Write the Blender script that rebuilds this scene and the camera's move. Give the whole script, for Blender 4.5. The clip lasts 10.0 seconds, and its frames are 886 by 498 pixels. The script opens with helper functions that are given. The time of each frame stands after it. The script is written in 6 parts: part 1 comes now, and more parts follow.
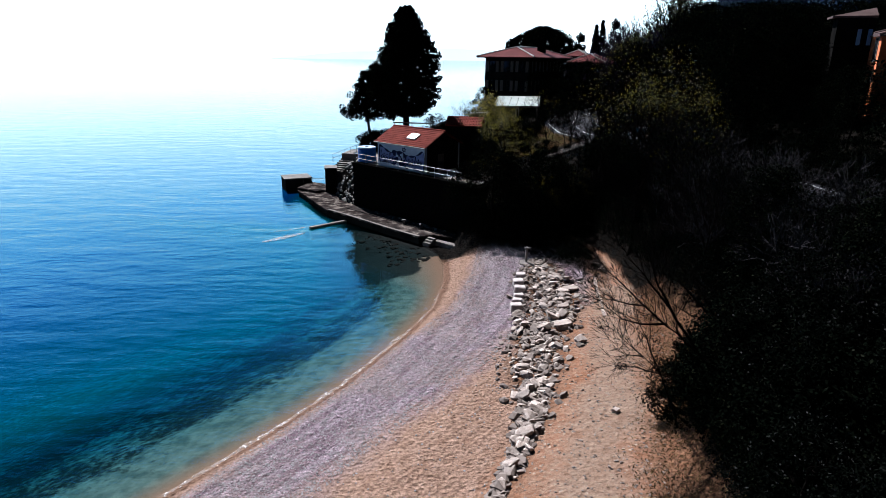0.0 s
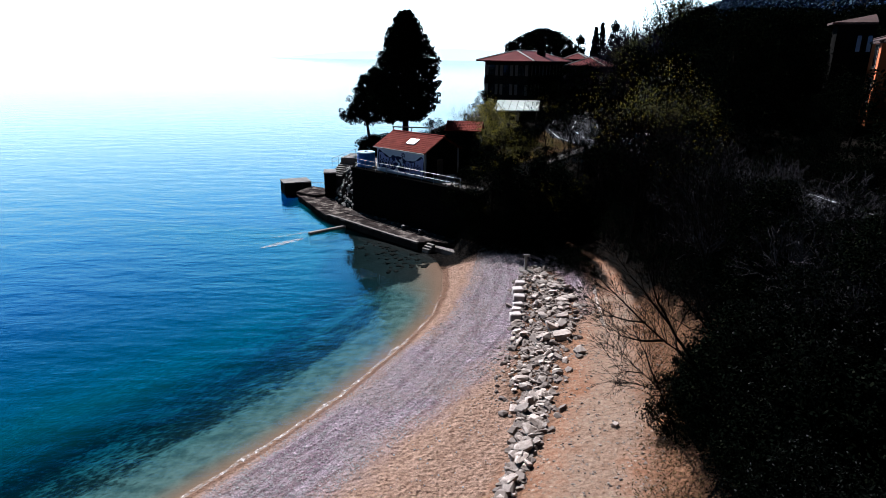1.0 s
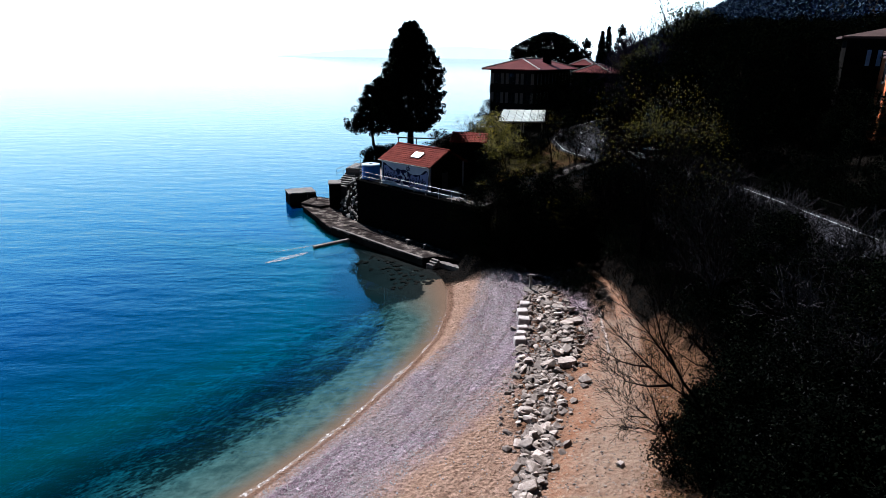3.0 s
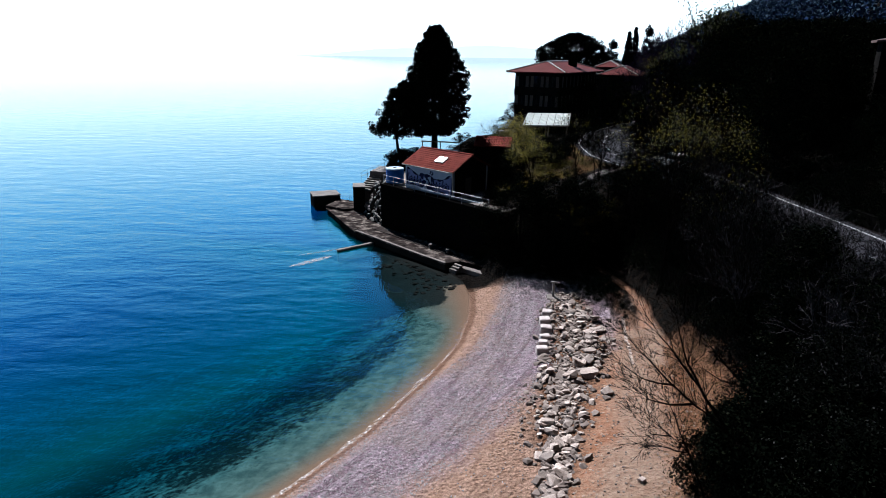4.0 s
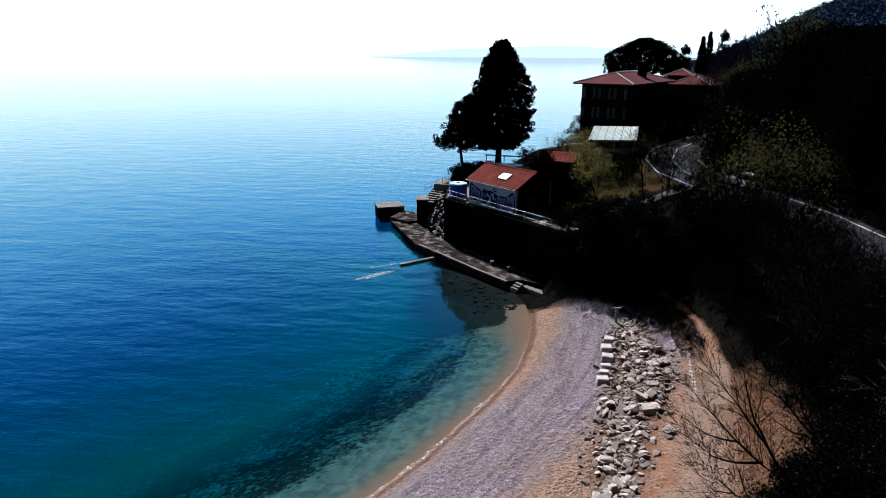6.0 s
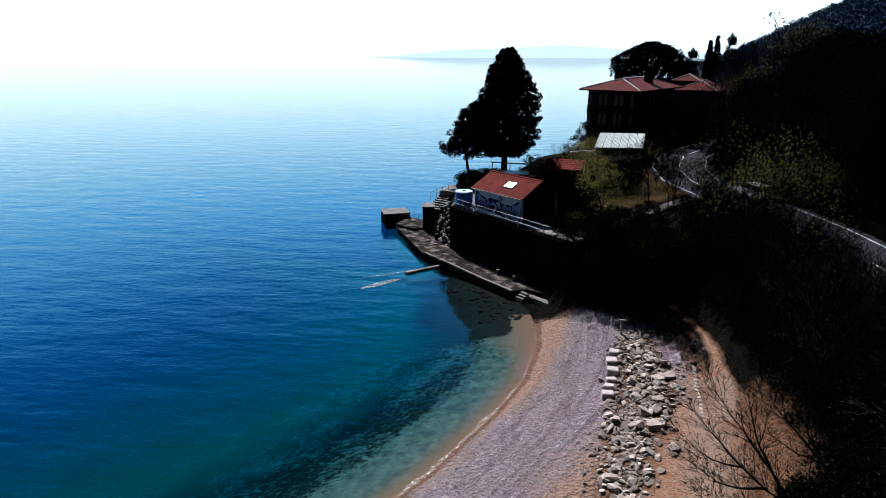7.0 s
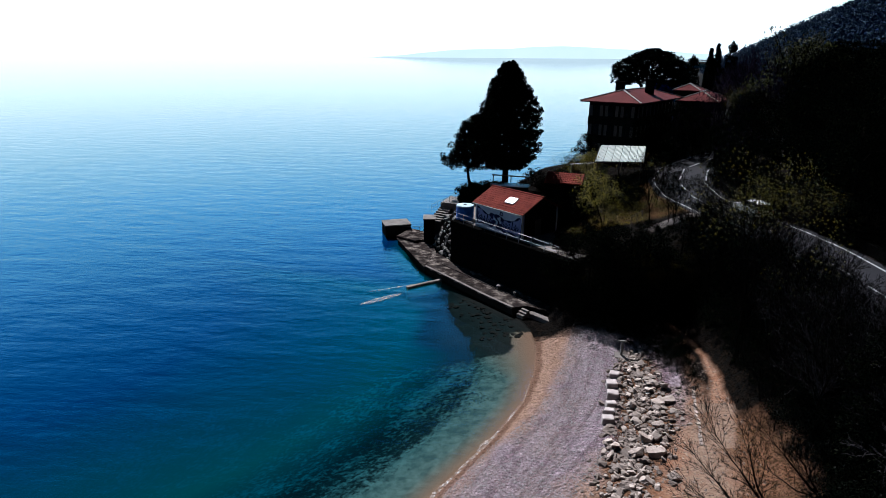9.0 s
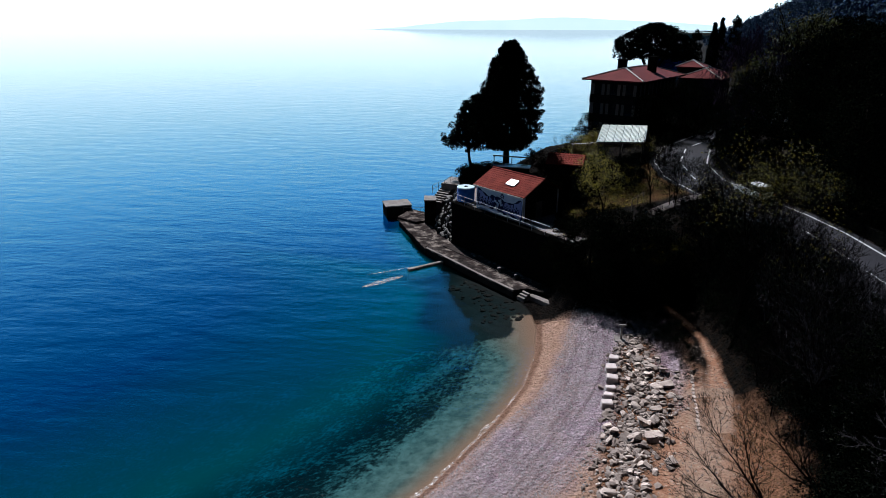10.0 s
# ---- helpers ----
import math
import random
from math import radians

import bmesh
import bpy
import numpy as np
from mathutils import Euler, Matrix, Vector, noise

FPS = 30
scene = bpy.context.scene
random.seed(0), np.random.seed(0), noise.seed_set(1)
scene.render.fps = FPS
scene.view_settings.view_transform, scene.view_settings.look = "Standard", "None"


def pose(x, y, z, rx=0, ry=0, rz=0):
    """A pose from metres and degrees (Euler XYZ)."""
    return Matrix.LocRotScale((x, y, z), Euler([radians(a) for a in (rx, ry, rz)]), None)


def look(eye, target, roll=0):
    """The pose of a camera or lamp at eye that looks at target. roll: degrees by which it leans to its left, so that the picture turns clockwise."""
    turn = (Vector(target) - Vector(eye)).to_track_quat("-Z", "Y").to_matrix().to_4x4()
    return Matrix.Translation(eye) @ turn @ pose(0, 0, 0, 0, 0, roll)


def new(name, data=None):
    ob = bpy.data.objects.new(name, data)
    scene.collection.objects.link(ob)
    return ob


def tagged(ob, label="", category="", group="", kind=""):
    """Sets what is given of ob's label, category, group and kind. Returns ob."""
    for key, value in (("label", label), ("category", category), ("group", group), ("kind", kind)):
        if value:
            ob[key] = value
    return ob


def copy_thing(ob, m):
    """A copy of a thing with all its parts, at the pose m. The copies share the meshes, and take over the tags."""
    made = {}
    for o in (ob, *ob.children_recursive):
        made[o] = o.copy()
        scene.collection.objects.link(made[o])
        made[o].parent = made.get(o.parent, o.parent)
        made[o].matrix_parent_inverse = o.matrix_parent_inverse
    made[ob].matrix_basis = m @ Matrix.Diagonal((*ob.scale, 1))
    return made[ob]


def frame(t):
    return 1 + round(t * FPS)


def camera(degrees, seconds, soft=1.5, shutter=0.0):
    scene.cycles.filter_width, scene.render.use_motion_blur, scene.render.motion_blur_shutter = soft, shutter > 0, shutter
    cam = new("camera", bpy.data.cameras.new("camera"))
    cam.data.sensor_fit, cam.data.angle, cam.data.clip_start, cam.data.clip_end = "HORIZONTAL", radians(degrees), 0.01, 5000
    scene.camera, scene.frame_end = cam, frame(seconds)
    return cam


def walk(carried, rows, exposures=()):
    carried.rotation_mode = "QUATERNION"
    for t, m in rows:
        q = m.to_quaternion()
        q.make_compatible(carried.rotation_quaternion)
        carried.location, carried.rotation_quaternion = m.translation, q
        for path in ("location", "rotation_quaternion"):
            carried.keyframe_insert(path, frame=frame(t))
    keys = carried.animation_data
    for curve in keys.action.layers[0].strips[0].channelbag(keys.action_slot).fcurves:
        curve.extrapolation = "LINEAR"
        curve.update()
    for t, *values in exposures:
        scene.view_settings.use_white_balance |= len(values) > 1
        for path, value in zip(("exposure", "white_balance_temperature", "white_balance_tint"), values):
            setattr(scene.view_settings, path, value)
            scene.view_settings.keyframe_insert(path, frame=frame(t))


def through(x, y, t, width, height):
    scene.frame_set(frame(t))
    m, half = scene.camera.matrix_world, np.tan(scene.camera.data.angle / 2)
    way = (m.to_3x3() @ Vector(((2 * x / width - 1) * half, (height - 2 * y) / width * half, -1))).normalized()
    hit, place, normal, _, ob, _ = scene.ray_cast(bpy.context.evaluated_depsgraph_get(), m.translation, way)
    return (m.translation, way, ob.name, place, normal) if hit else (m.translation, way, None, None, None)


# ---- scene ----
cam = camera(71.5, 10.0, soft=0.75)
PATH = [
    (0, (0.057, -0.754, 17.057), (0.021, 1.156, 16.464), 0.8),
    (0.5, (0.082, -0.59, 17.291), (0.048, 1.321, 16.699), 0.8),
    (1, (0.064, -0.487, 17.595), (0.03, 1.422, 17.002), 0.9),
    (1.5, (0.07, -0.332, 17.947), (0.036, 1.577, 17.353), 0.9),
    (2, (0.078, -0.085, 18.4), (0.044, 1.824, 17.804), 0.8),
    (2.5, (0.07, 0.177, 18.826), (0.037, 2.086, 18.228), 0.9),
    (2.7, (0.077, 0.198, 18.937), (0.043, 2.107, 18.338), 0.9),
    (3.8, (0.118, 0.31, 19.547), (-0.007, 2.214, 18.945), 0.7),
    (4, (0.125, 0.331, 19.658), (-0.002, 2.234, 19.055), 0.7),
    (4.5, (0.092, 0.363, 20.08), (-0.054, 2.265, 19.478), 0.6),
    (4.7, (0.099, 0.402, 20.251), (-0.068, 2.301, 19.648), 0.52),
    (4.8, (0.102, 0.422, 20.337), (-0.086, 2.319, 19.733), 0.48),
    (5, (0.109, 0.461, 20.508), (-0.13, 2.352, 19.903), 0.4),
    (5.2, (0.089, 0.458, 20.673), (-0.182, 2.345, 20.069), 0.32),
    (5.5, (0.059, 0.453, 20.921), (-0.236, 2.337, 20.317), 0.2),
    (6, (0.073, 0.474, 21.351), (-0.252, 2.353, 20.747), 0.2),
    (7.5, (0.055, 0.713, 22.589), (-0.29, 2.589, 21.987), 0.2),
    (8, (-0.009, 0.755, 22.997), (-0.353, 2.632, 22.399), 0.3),
    (8.5, (-0.044, 0.822, 23.472), (-0.389, 2.7, 22.875), 0.3),
    (9, (-0.091, 0.876, 23.787), (-0.435, 2.752, 23.183), 0.4),
    (9.5, (-0.139, 0.94, 24.228), (-0.481, 2.806, 23.594), 0.3),
    (10, (-0.139, 0.974, 24.623), (-0.48, 2.823, 23.941), 0.2),
]
walk(cam, [(t, look(eye, target, roll)) for t, eye, target, roll in PATH], exposures=[(0, 1.78, 5700, 10), (2.5, 1.76, 5700, 10), (5, 1.58, 5700, 10), (7.5, 1.4, 5700, 10), (10, 1.38, 5700, 10)])

# ---- world and sun ----
SUN_AZ, SUN_EL = radians(-30), radians(49)      # azimuth from +y towards +x
TO_SUN = Vector((math.sin(SUN_AZ) * math.cos(SUN_EL), math.cos(SUN_AZ) * math.cos(SUN_EL), math.sin(SUN_EL)))
world = bpy.data.worlds.new("sky")
scene.world = world
world.use_nodes = True
wn = world.node_tree
sky = wn.nodes.new("ShaderNodeTexSky")
sky.sky_type, sky.sun_disc = "NISHITA", False
sky.sun_elevation, sky.sun_rotation = SUN_EL, SUN_AZ
sky.air_density, sky.dust_density, sky.ozone_density = 0.02, 0.0, 1.0
background = next(n for n in wn.nodes if n.type == "BACKGROUND")
background.inputs["Strength"].default_value = 0.05
wn.links.new(sky.outputs[0], background.inputs["Color"])
sun_data = bpy.data.lights.new("sun", "SUN")
sun_data.energy, sun_data.angle, sun_data.color = 5.0, radians(0.53), (1.0, 0.95, 0.87)
sun = new("sun", sun_data)
sun.matrix_world = look(TO_SUN * 50, (0, 0, 0))


# ---- materials ----
class Nodes:
    """Short hand for building one node material."""

    def __init__(self, name):
        self.mat = bpy.data.materials.new(name)
        self.mat.use_nodes = True
        self.tree = self.mat.node_tree
        self.bsdf = self.tree.nodes["Principled BSDF"]
        self.output = self.tree.nodes["Material Output"]
        self.coord = self.add("ShaderNodeTexCoord").outputs["Object"]

    def add(self, kind, **values):
        node = self.tree.nodes.new(kind)
        for key, value in values.items():
            node.inputs[key.replace("_", " ")].default_value = value
        return node

    def link(self, a, b):
        self.tree.links.new(a, b)

    def noise(self, scale, detail=4, rough=0.55, vector=None):
        node = self.add("ShaderNodeTexNoise", Scale=scale, Detail=detail, Roughness=rough)
        self.link(vector or self.coord, node.inputs["Vector"])
        return node.outputs["Fac"]

    def cells(self, scale, output="Distance", vector=None):
        node = self.add("ShaderNodeTexVoronoi", Scale=scale)
        self.link(vector or self.coord, node.inputs["Vector"])
        return node.outputs[output]

    def ramp(self, value, *stops):
        node = self.add("ShaderNodeValToRGB")
        ramp = node.color_ramp
        while len(ramp.elements) < len(stops):
            ramp.elements.new(0.5)
        for element, (place, colour) in zip(ramp.elements, stops):
            element.position = place
            element.color = (*colour, 1) if isinstance(colour, tuple) else (colour, colour, colour, 1)
        self.link(value, node.inputs["Fac"])
        return node.outputs["Color"]

    def mix(self, fac, a, b, blend="MIX"):
        node = self.add("ShaderNodeMix")
        node.data_type, node.blend_type = "RGBA", blend
        for socket, value in ((node.inputs[0], fac), (node.inputs[6], a), (node.inputs[7], b)):
            if isinstance(value, bpy.types.NodeSocket):
                self.link(value, socket)
            else:
                socket.default_value = (*value, 1) if isinstance(value, tuple) else value
        return node.outputs[2]

    def maths(self, operation, a, b=0.0):
        node = self.add("ShaderNodeMath")
        node.operation = operation
        for socket, value in zip(node.inputs, (a, b)):
            if isinstance(value, bpy.types.NodeSocket):
                self.link(value, socket)
            else:
                socket.default_value = value
        return node.outputs[0]

    def bump(self, height, strength=0.5, distance=0.02):
        node = self.add("ShaderNodeBump", Strength=strength, Distance=distance)
        self.link(height, node.inputs["Height"])
        self.link(node.outputs[0], self.bsdf.inputs["Normal"])
        return node.outputs[0]

    def colour(self, value):
        if isinstance(value, bpy.types.NodeSocket):
            self.link(value, self.bsdf.inputs["Base Color"])
        else:
            self.bsdf.inputs["Base Color"].default_value = (*value, 1)

    def attribute(self, name):
        node = self.add("ShaderNodeAttribute")
        node.attribute_name = name
        return node.outputs["Fac"]

    def per_object(self):
        return self.add("ShaderNodeObjectInfo").outputs["Random"]

    def per_island(self):
        return self.add("ShaderNodeNewGeometry").outputs["Random Per Island"]


def surface(name, dark, light, scale=2.0, rough=0.8, bump=0.3, grain=40.0, metal=0.0, vary=0.0, specular=0.5):
    """A mottled surface: two colours by broad noise, fine grain in colour and relief."""
    n = Nodes(name)
    broad, fine = n.noise(scale, 5), n.noise(grain, 3)
    both = n.maths("ADD", n.maths("MULTIPLY", broad, 0.7), n.maths("MULTIPLY", fine, 0.3))
    value = n.ramp(both, (0.35, dark), (0.65, light))
    if vary:
        value = n.mix(n.ramp(n.per_object(), (0.0, 0.0), (1.0, vary)), value, tuple(c * 0.35 for c in dark))
    n.colour(value)
    n.bsdf.inputs["Roughness"].default_value = rough
    n.bsdf.inputs["Metallic"].default_value = metal
    n.bsdf.inputs["Specular IOR Level"].default_value = specular
    n.bump(both, bump, 0.03)
    return n.mat


def stained_concrete():
    """Old concrete deck with dark damp stains, cracks and pale patches."""
    n = Nodes("stained jetty concrete")
    base = n.ramp(n.noise(0.9, 6, 0.65), (0.36, (0.003, 0.0022, 0.0021)), (0.5, (0.017, 0.013, 0.0122)), (0.64, (0.12, 0.1, 0.09)))
    crack = n.ramp(n.cells(0.7, "Distance"), (0.0, 0.0), (0.06, 1.0))
    n.colour(n.mix(n.ramp(n.noise(3.5, 5), (0.42, 0.0), (0.62, 0.6)), base, (0.02, 0.018, 0.018)))
    n.bsdf.inputs["Roughness"].default_value = 0.9
    n.bsdf.inputs["Specular IOR Level"].default_value = 0.0
    n.bump(n.maths("ADD", n.noise(25, 3), crack), 0.5, 0.03)
    return n.mat


CONCRETE = surface("weathered concrete", (0.045, 0.038, 0.036), (0.12, 0.104, 0.098), 0.7, 0.85, 0.5, specular=0.1)
JETTY_TOP = stained_concrete()
# deck colour with the wall's shade in it
DECK_SHADE = surface("damp dark concrete", (0.008, 0.0065, 0.0065), (0.04, 0.034, 0.032), 0.9, 0.9, 0.5, 12, specular=0.0)
# weed and the shade of the seaward faces share this dark colour
WEED_SHADE_CONCRETE = surface("dark weedy concrete", (0.004, 0.004, 0.0037), (0.011, 0.0105, 0.01), 0.9, 0.8, 0.6, specular=0.0)
# near black stone and mortar: the seaward wall's shade is in the colour
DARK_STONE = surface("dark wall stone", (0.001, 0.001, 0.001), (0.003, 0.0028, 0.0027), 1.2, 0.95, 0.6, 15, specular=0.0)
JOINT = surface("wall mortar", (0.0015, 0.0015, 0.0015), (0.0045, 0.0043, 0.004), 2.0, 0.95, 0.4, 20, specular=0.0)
RUBBLE = surface("grey rubble", (0.025, 0.022, 0.021), (0.085, 0.077, 0.072), 1.5, 0.9, 0.6, 15, vary=0.6)
ROCK = surface("pale limestone", (0.13, 0.09, 0.076), (0.37, 0.305, 0.27), 2.2, 0.85, 0.7, 18, vary=0.7)
BLOCK_STONE = surface("pale cut stone", (0.235, 0.195, 0.19), (0.33, 0.28, 0.27), 2.5, 0.85, 0.4, 22, vary=0.3)
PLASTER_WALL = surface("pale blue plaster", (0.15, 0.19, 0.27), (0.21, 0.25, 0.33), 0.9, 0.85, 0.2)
# near black: the shade on the villa and gable walls is put into this colour
SHADE_GREY_WALL = surface("grey plaster", (0.003, 0.003, 0.003), (0.008, 0.0075, 0.0072), 0.7, 0.95, 0.3, specular=0.0)
PALE_TRIM = surface("pale stone trim", (0.1, 0.09, 0.085), (0.16, 0.15, 0.14), 1.5, 0.85, 0.2)
CREAM_WALL = surface("cream plaster", (0.19, 0.15, 0.09), (0.275, 0.23, 0.15), 0.9, 0.9, 0.2)
ORANGE_WALL = surface("orange plaster", (0.34, 0.06, 0.011), (0.45, 0.1, 0.022), 0.6, 0.9, 0.2)
ROOF_TILE = surface("red clay tile", (0.06, 0.0085, 0.006), (0.12, 0.022, 0.016), 0.9, 0.9, 0.3, 12, specular=0.05)
VILLA_TILE = surface("faded red roof sheet", (0.04, 0.0065, 0.007), (0.065, 0.012, 0.0125), 0.5, 0.9, 0.3, 8, specular=0.05)
BROWN_TILE = surface("grey brown tile", (0.035, 0.022, 0.021), (0.07, 0.046, 0.044), 0.7, 0.9, 0.3, 12, specular=0.05)
WHITE_PAINT = surface("white paint", (0.6, 0.6, 0.6), (0.78, 0.78, 0.78), 2.0, 0.5, 0.1)
RAIL_PAINT = surface("pale rail paint", (0.08, 0.09, 0.12), (0.14, 0.15, 0.18), 4.0, 0.45, 0.1, metal=0.3)
RUSTED = surface("rusty iron", (0.015, 0.0125, 0.011), (0.045, 0.03, 0.025), 6.0, 0.8, 0.4)
GALVANISED = surface("galvanised steel", (0.06, 0.062, 0.065), (0.12, 0.122, 0.125), 3.0, 0.55, 0.2, metal=0.5)
TANK_BLUE = surface("blue tank paint", (0.004, 0.045, 0.2), (0.012, 0.095, 0.34), 0.8, 0.6, 0.1, specular=0.1)
PALE_BLUE = surface("pale blue plastic", (0.12, 0.18, 0.24), (0.17, 0.24, 0.3), 2.0, 0.5, 0.1)
MURAL_BLUE = surface("dark blue mural paint", (0.002, 0.0035, 0.0175), (0.005, 0.009, 0.037), 2.0, 0.9, 0.1, specular=0.05)
MURAL_MID = surface("mid blue mural paint", (0.07, 0.09, 0.2), (0.11, 0.135, 0.25), 1.5, 0.9, 0.1, specular=0.05)
MURAL_PALE = surface("pale blue mural paint", (0.15, 0.2, 0.3), (0.225, 0.275, 0.36), 2.0, 0.7, 0.1)
SHEET_ROOF = surface("pale green fibre sheet", (0.15, 0.17, 0.155), (0.23, 0.25, 0.23), 0.6, 0.6, 0.3, 10, vary=0.25)
ASPHALT = surface("asphalt", (0.003, 0.0029, 0.0044), (0.009, 0.0084, 0.012), 0.4, 0.9, 0.4, 30, specular=0.1)
LINE_PAINT = surface("worn line paint", (0.1, 0.1, 0.105), (0.28, 0.28, 0.285), 3.0, 0.6, 0.1)
BARK = surface("dark bark", (0.001, 0.0009, 0.0008), (0.0035, 0.0029, 0.0026), 3.0, 0.95, 0.8, 30, specular=0.0)
TWIG = surface("grey brown twig bark", (0.001, 0.0008, 0.0009), (0.0038, 0.0031, 0.0032), 3.0, 0.9, 0.5, 30, specular=0.0)
VIOLET_TWIG = surface("violet grey twig bark", (0.0045, 0.003, 0.0065), (0.013, 0.0095, 0.018), 3.0, 0.9, 0.5, 30, specular=0.0)
PALE_TWIG = surface("pale grey twig bark", (0.005, 0.0045, 0.0054), (0.026, 0.024, 0.027), 3.0, 0.9, 0.5, 30, specular=0.0)
CAR_PAINT = surface("white car paint", (0.6, 0.6, 0.62), (0.7, 0.7, 0.72), 1.0, 0.25, 0.02)
RUBBER = surface("black rubber", (0.006, 0.006, 0.006), (0.015, 0.015, 0.015), 8.0, 0.8, 0.2)
SHUTTER = surface("pale blue shutter paint", (0.1, 0.2, 0.4), (0.18, 0.3, 0.5), 3.0, 0.6, 0.1)


def glass_pane(name):
    n = Nodes(name)
    n.colour((0.006, 0.007, 0.009))
    n.bsdf.inputs["Roughness"].default_value = 0.06
    n.bump(n.noise(2.0, 2), 0.05, 0.01)
    return n.mat


PANE = glass_pane("dark window glass")


def leaf_material(name, dark, light, through=0.0, rough=0.5, specular=0.4, low=0.6, high=1.1, bright=None):
    """Leaves vary one by one; through: how much light passes them."""
    n = Nodes(name)
    patch = n.maths("ADD", n.maths("MULTIPLY", n.per_island(), 0.5), n.maths("MULTIPLY", n.noise(0.6, 2), 1.0))
    value = n.ramp(patch, (low, dark), (high, light))
    if bright:
        value = n.mix(n.ramp(n.per_island(), (0.95, 0.0), (0.99, 1.0)), value, bright)
    n.colour(value)
    n.bsdf.inputs["Roughness"].default_value = rough
    n.bsdf.inputs["Specular IOR Level"].default_value = specular
    if through:
        lit, both = n.add("ShaderNodeBsdfTranslucent"), n.add("ShaderNodeMixShader")
        n.link(value, lit.inputs["Color"])
        both.inputs[0].default_value = through
        n.link(n.bsdf.outputs[0], both.inputs[1]), n.link(lit.outputs[0], both.inputs[2])
        n.link(both.outputs[0], n.output.inputs["Surface"])
    return n.mat


# these three are near black: the backlit trees' shade is put into the leaves
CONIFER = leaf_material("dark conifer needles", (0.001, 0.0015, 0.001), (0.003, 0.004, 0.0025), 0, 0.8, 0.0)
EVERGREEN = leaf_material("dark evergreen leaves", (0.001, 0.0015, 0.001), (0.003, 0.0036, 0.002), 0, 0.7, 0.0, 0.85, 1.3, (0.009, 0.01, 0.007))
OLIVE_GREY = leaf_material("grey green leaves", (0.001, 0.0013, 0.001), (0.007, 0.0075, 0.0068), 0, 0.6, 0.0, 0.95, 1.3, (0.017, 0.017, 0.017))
GARDEN_LEAF = leaf_material("bright yellow green garden leaves", (0.01, 0.01, 0.002), (0.2, 0.165, 0.025), 0.4, 0.5, 0.1, 0.6, 1.0)
YOUNG = leaf_material("yellow green young leaves", (0.006, 0.006, 0.0015), (0.1, 0.085, 0.015), 0.4, 0.5, 0.1, 0.62, 1.1)
SPRING = leaf_material("dull green spring leaves", (0.003, 0.0035, 0.0015), (0.035, 0.036, 0.012), 0.3, 0.6, 0.05, 0.65, 1.15)
# distance haze is mixed into these leaves as blue
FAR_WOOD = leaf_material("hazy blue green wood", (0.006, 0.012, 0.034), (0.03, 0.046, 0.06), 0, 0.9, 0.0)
BLOSSOM = leaf_material("pale blossom", (0.1, 0.1, 0.12), (0.2, 0.19, 0.21), 0.2, 0.8, 0.1)
DRY_GRASS = leaf_material("dry grass blades", (0.025, 0.0175, 0.009), (0.075, 0.05, 0.025), 0.15, 0.9, 0.0)


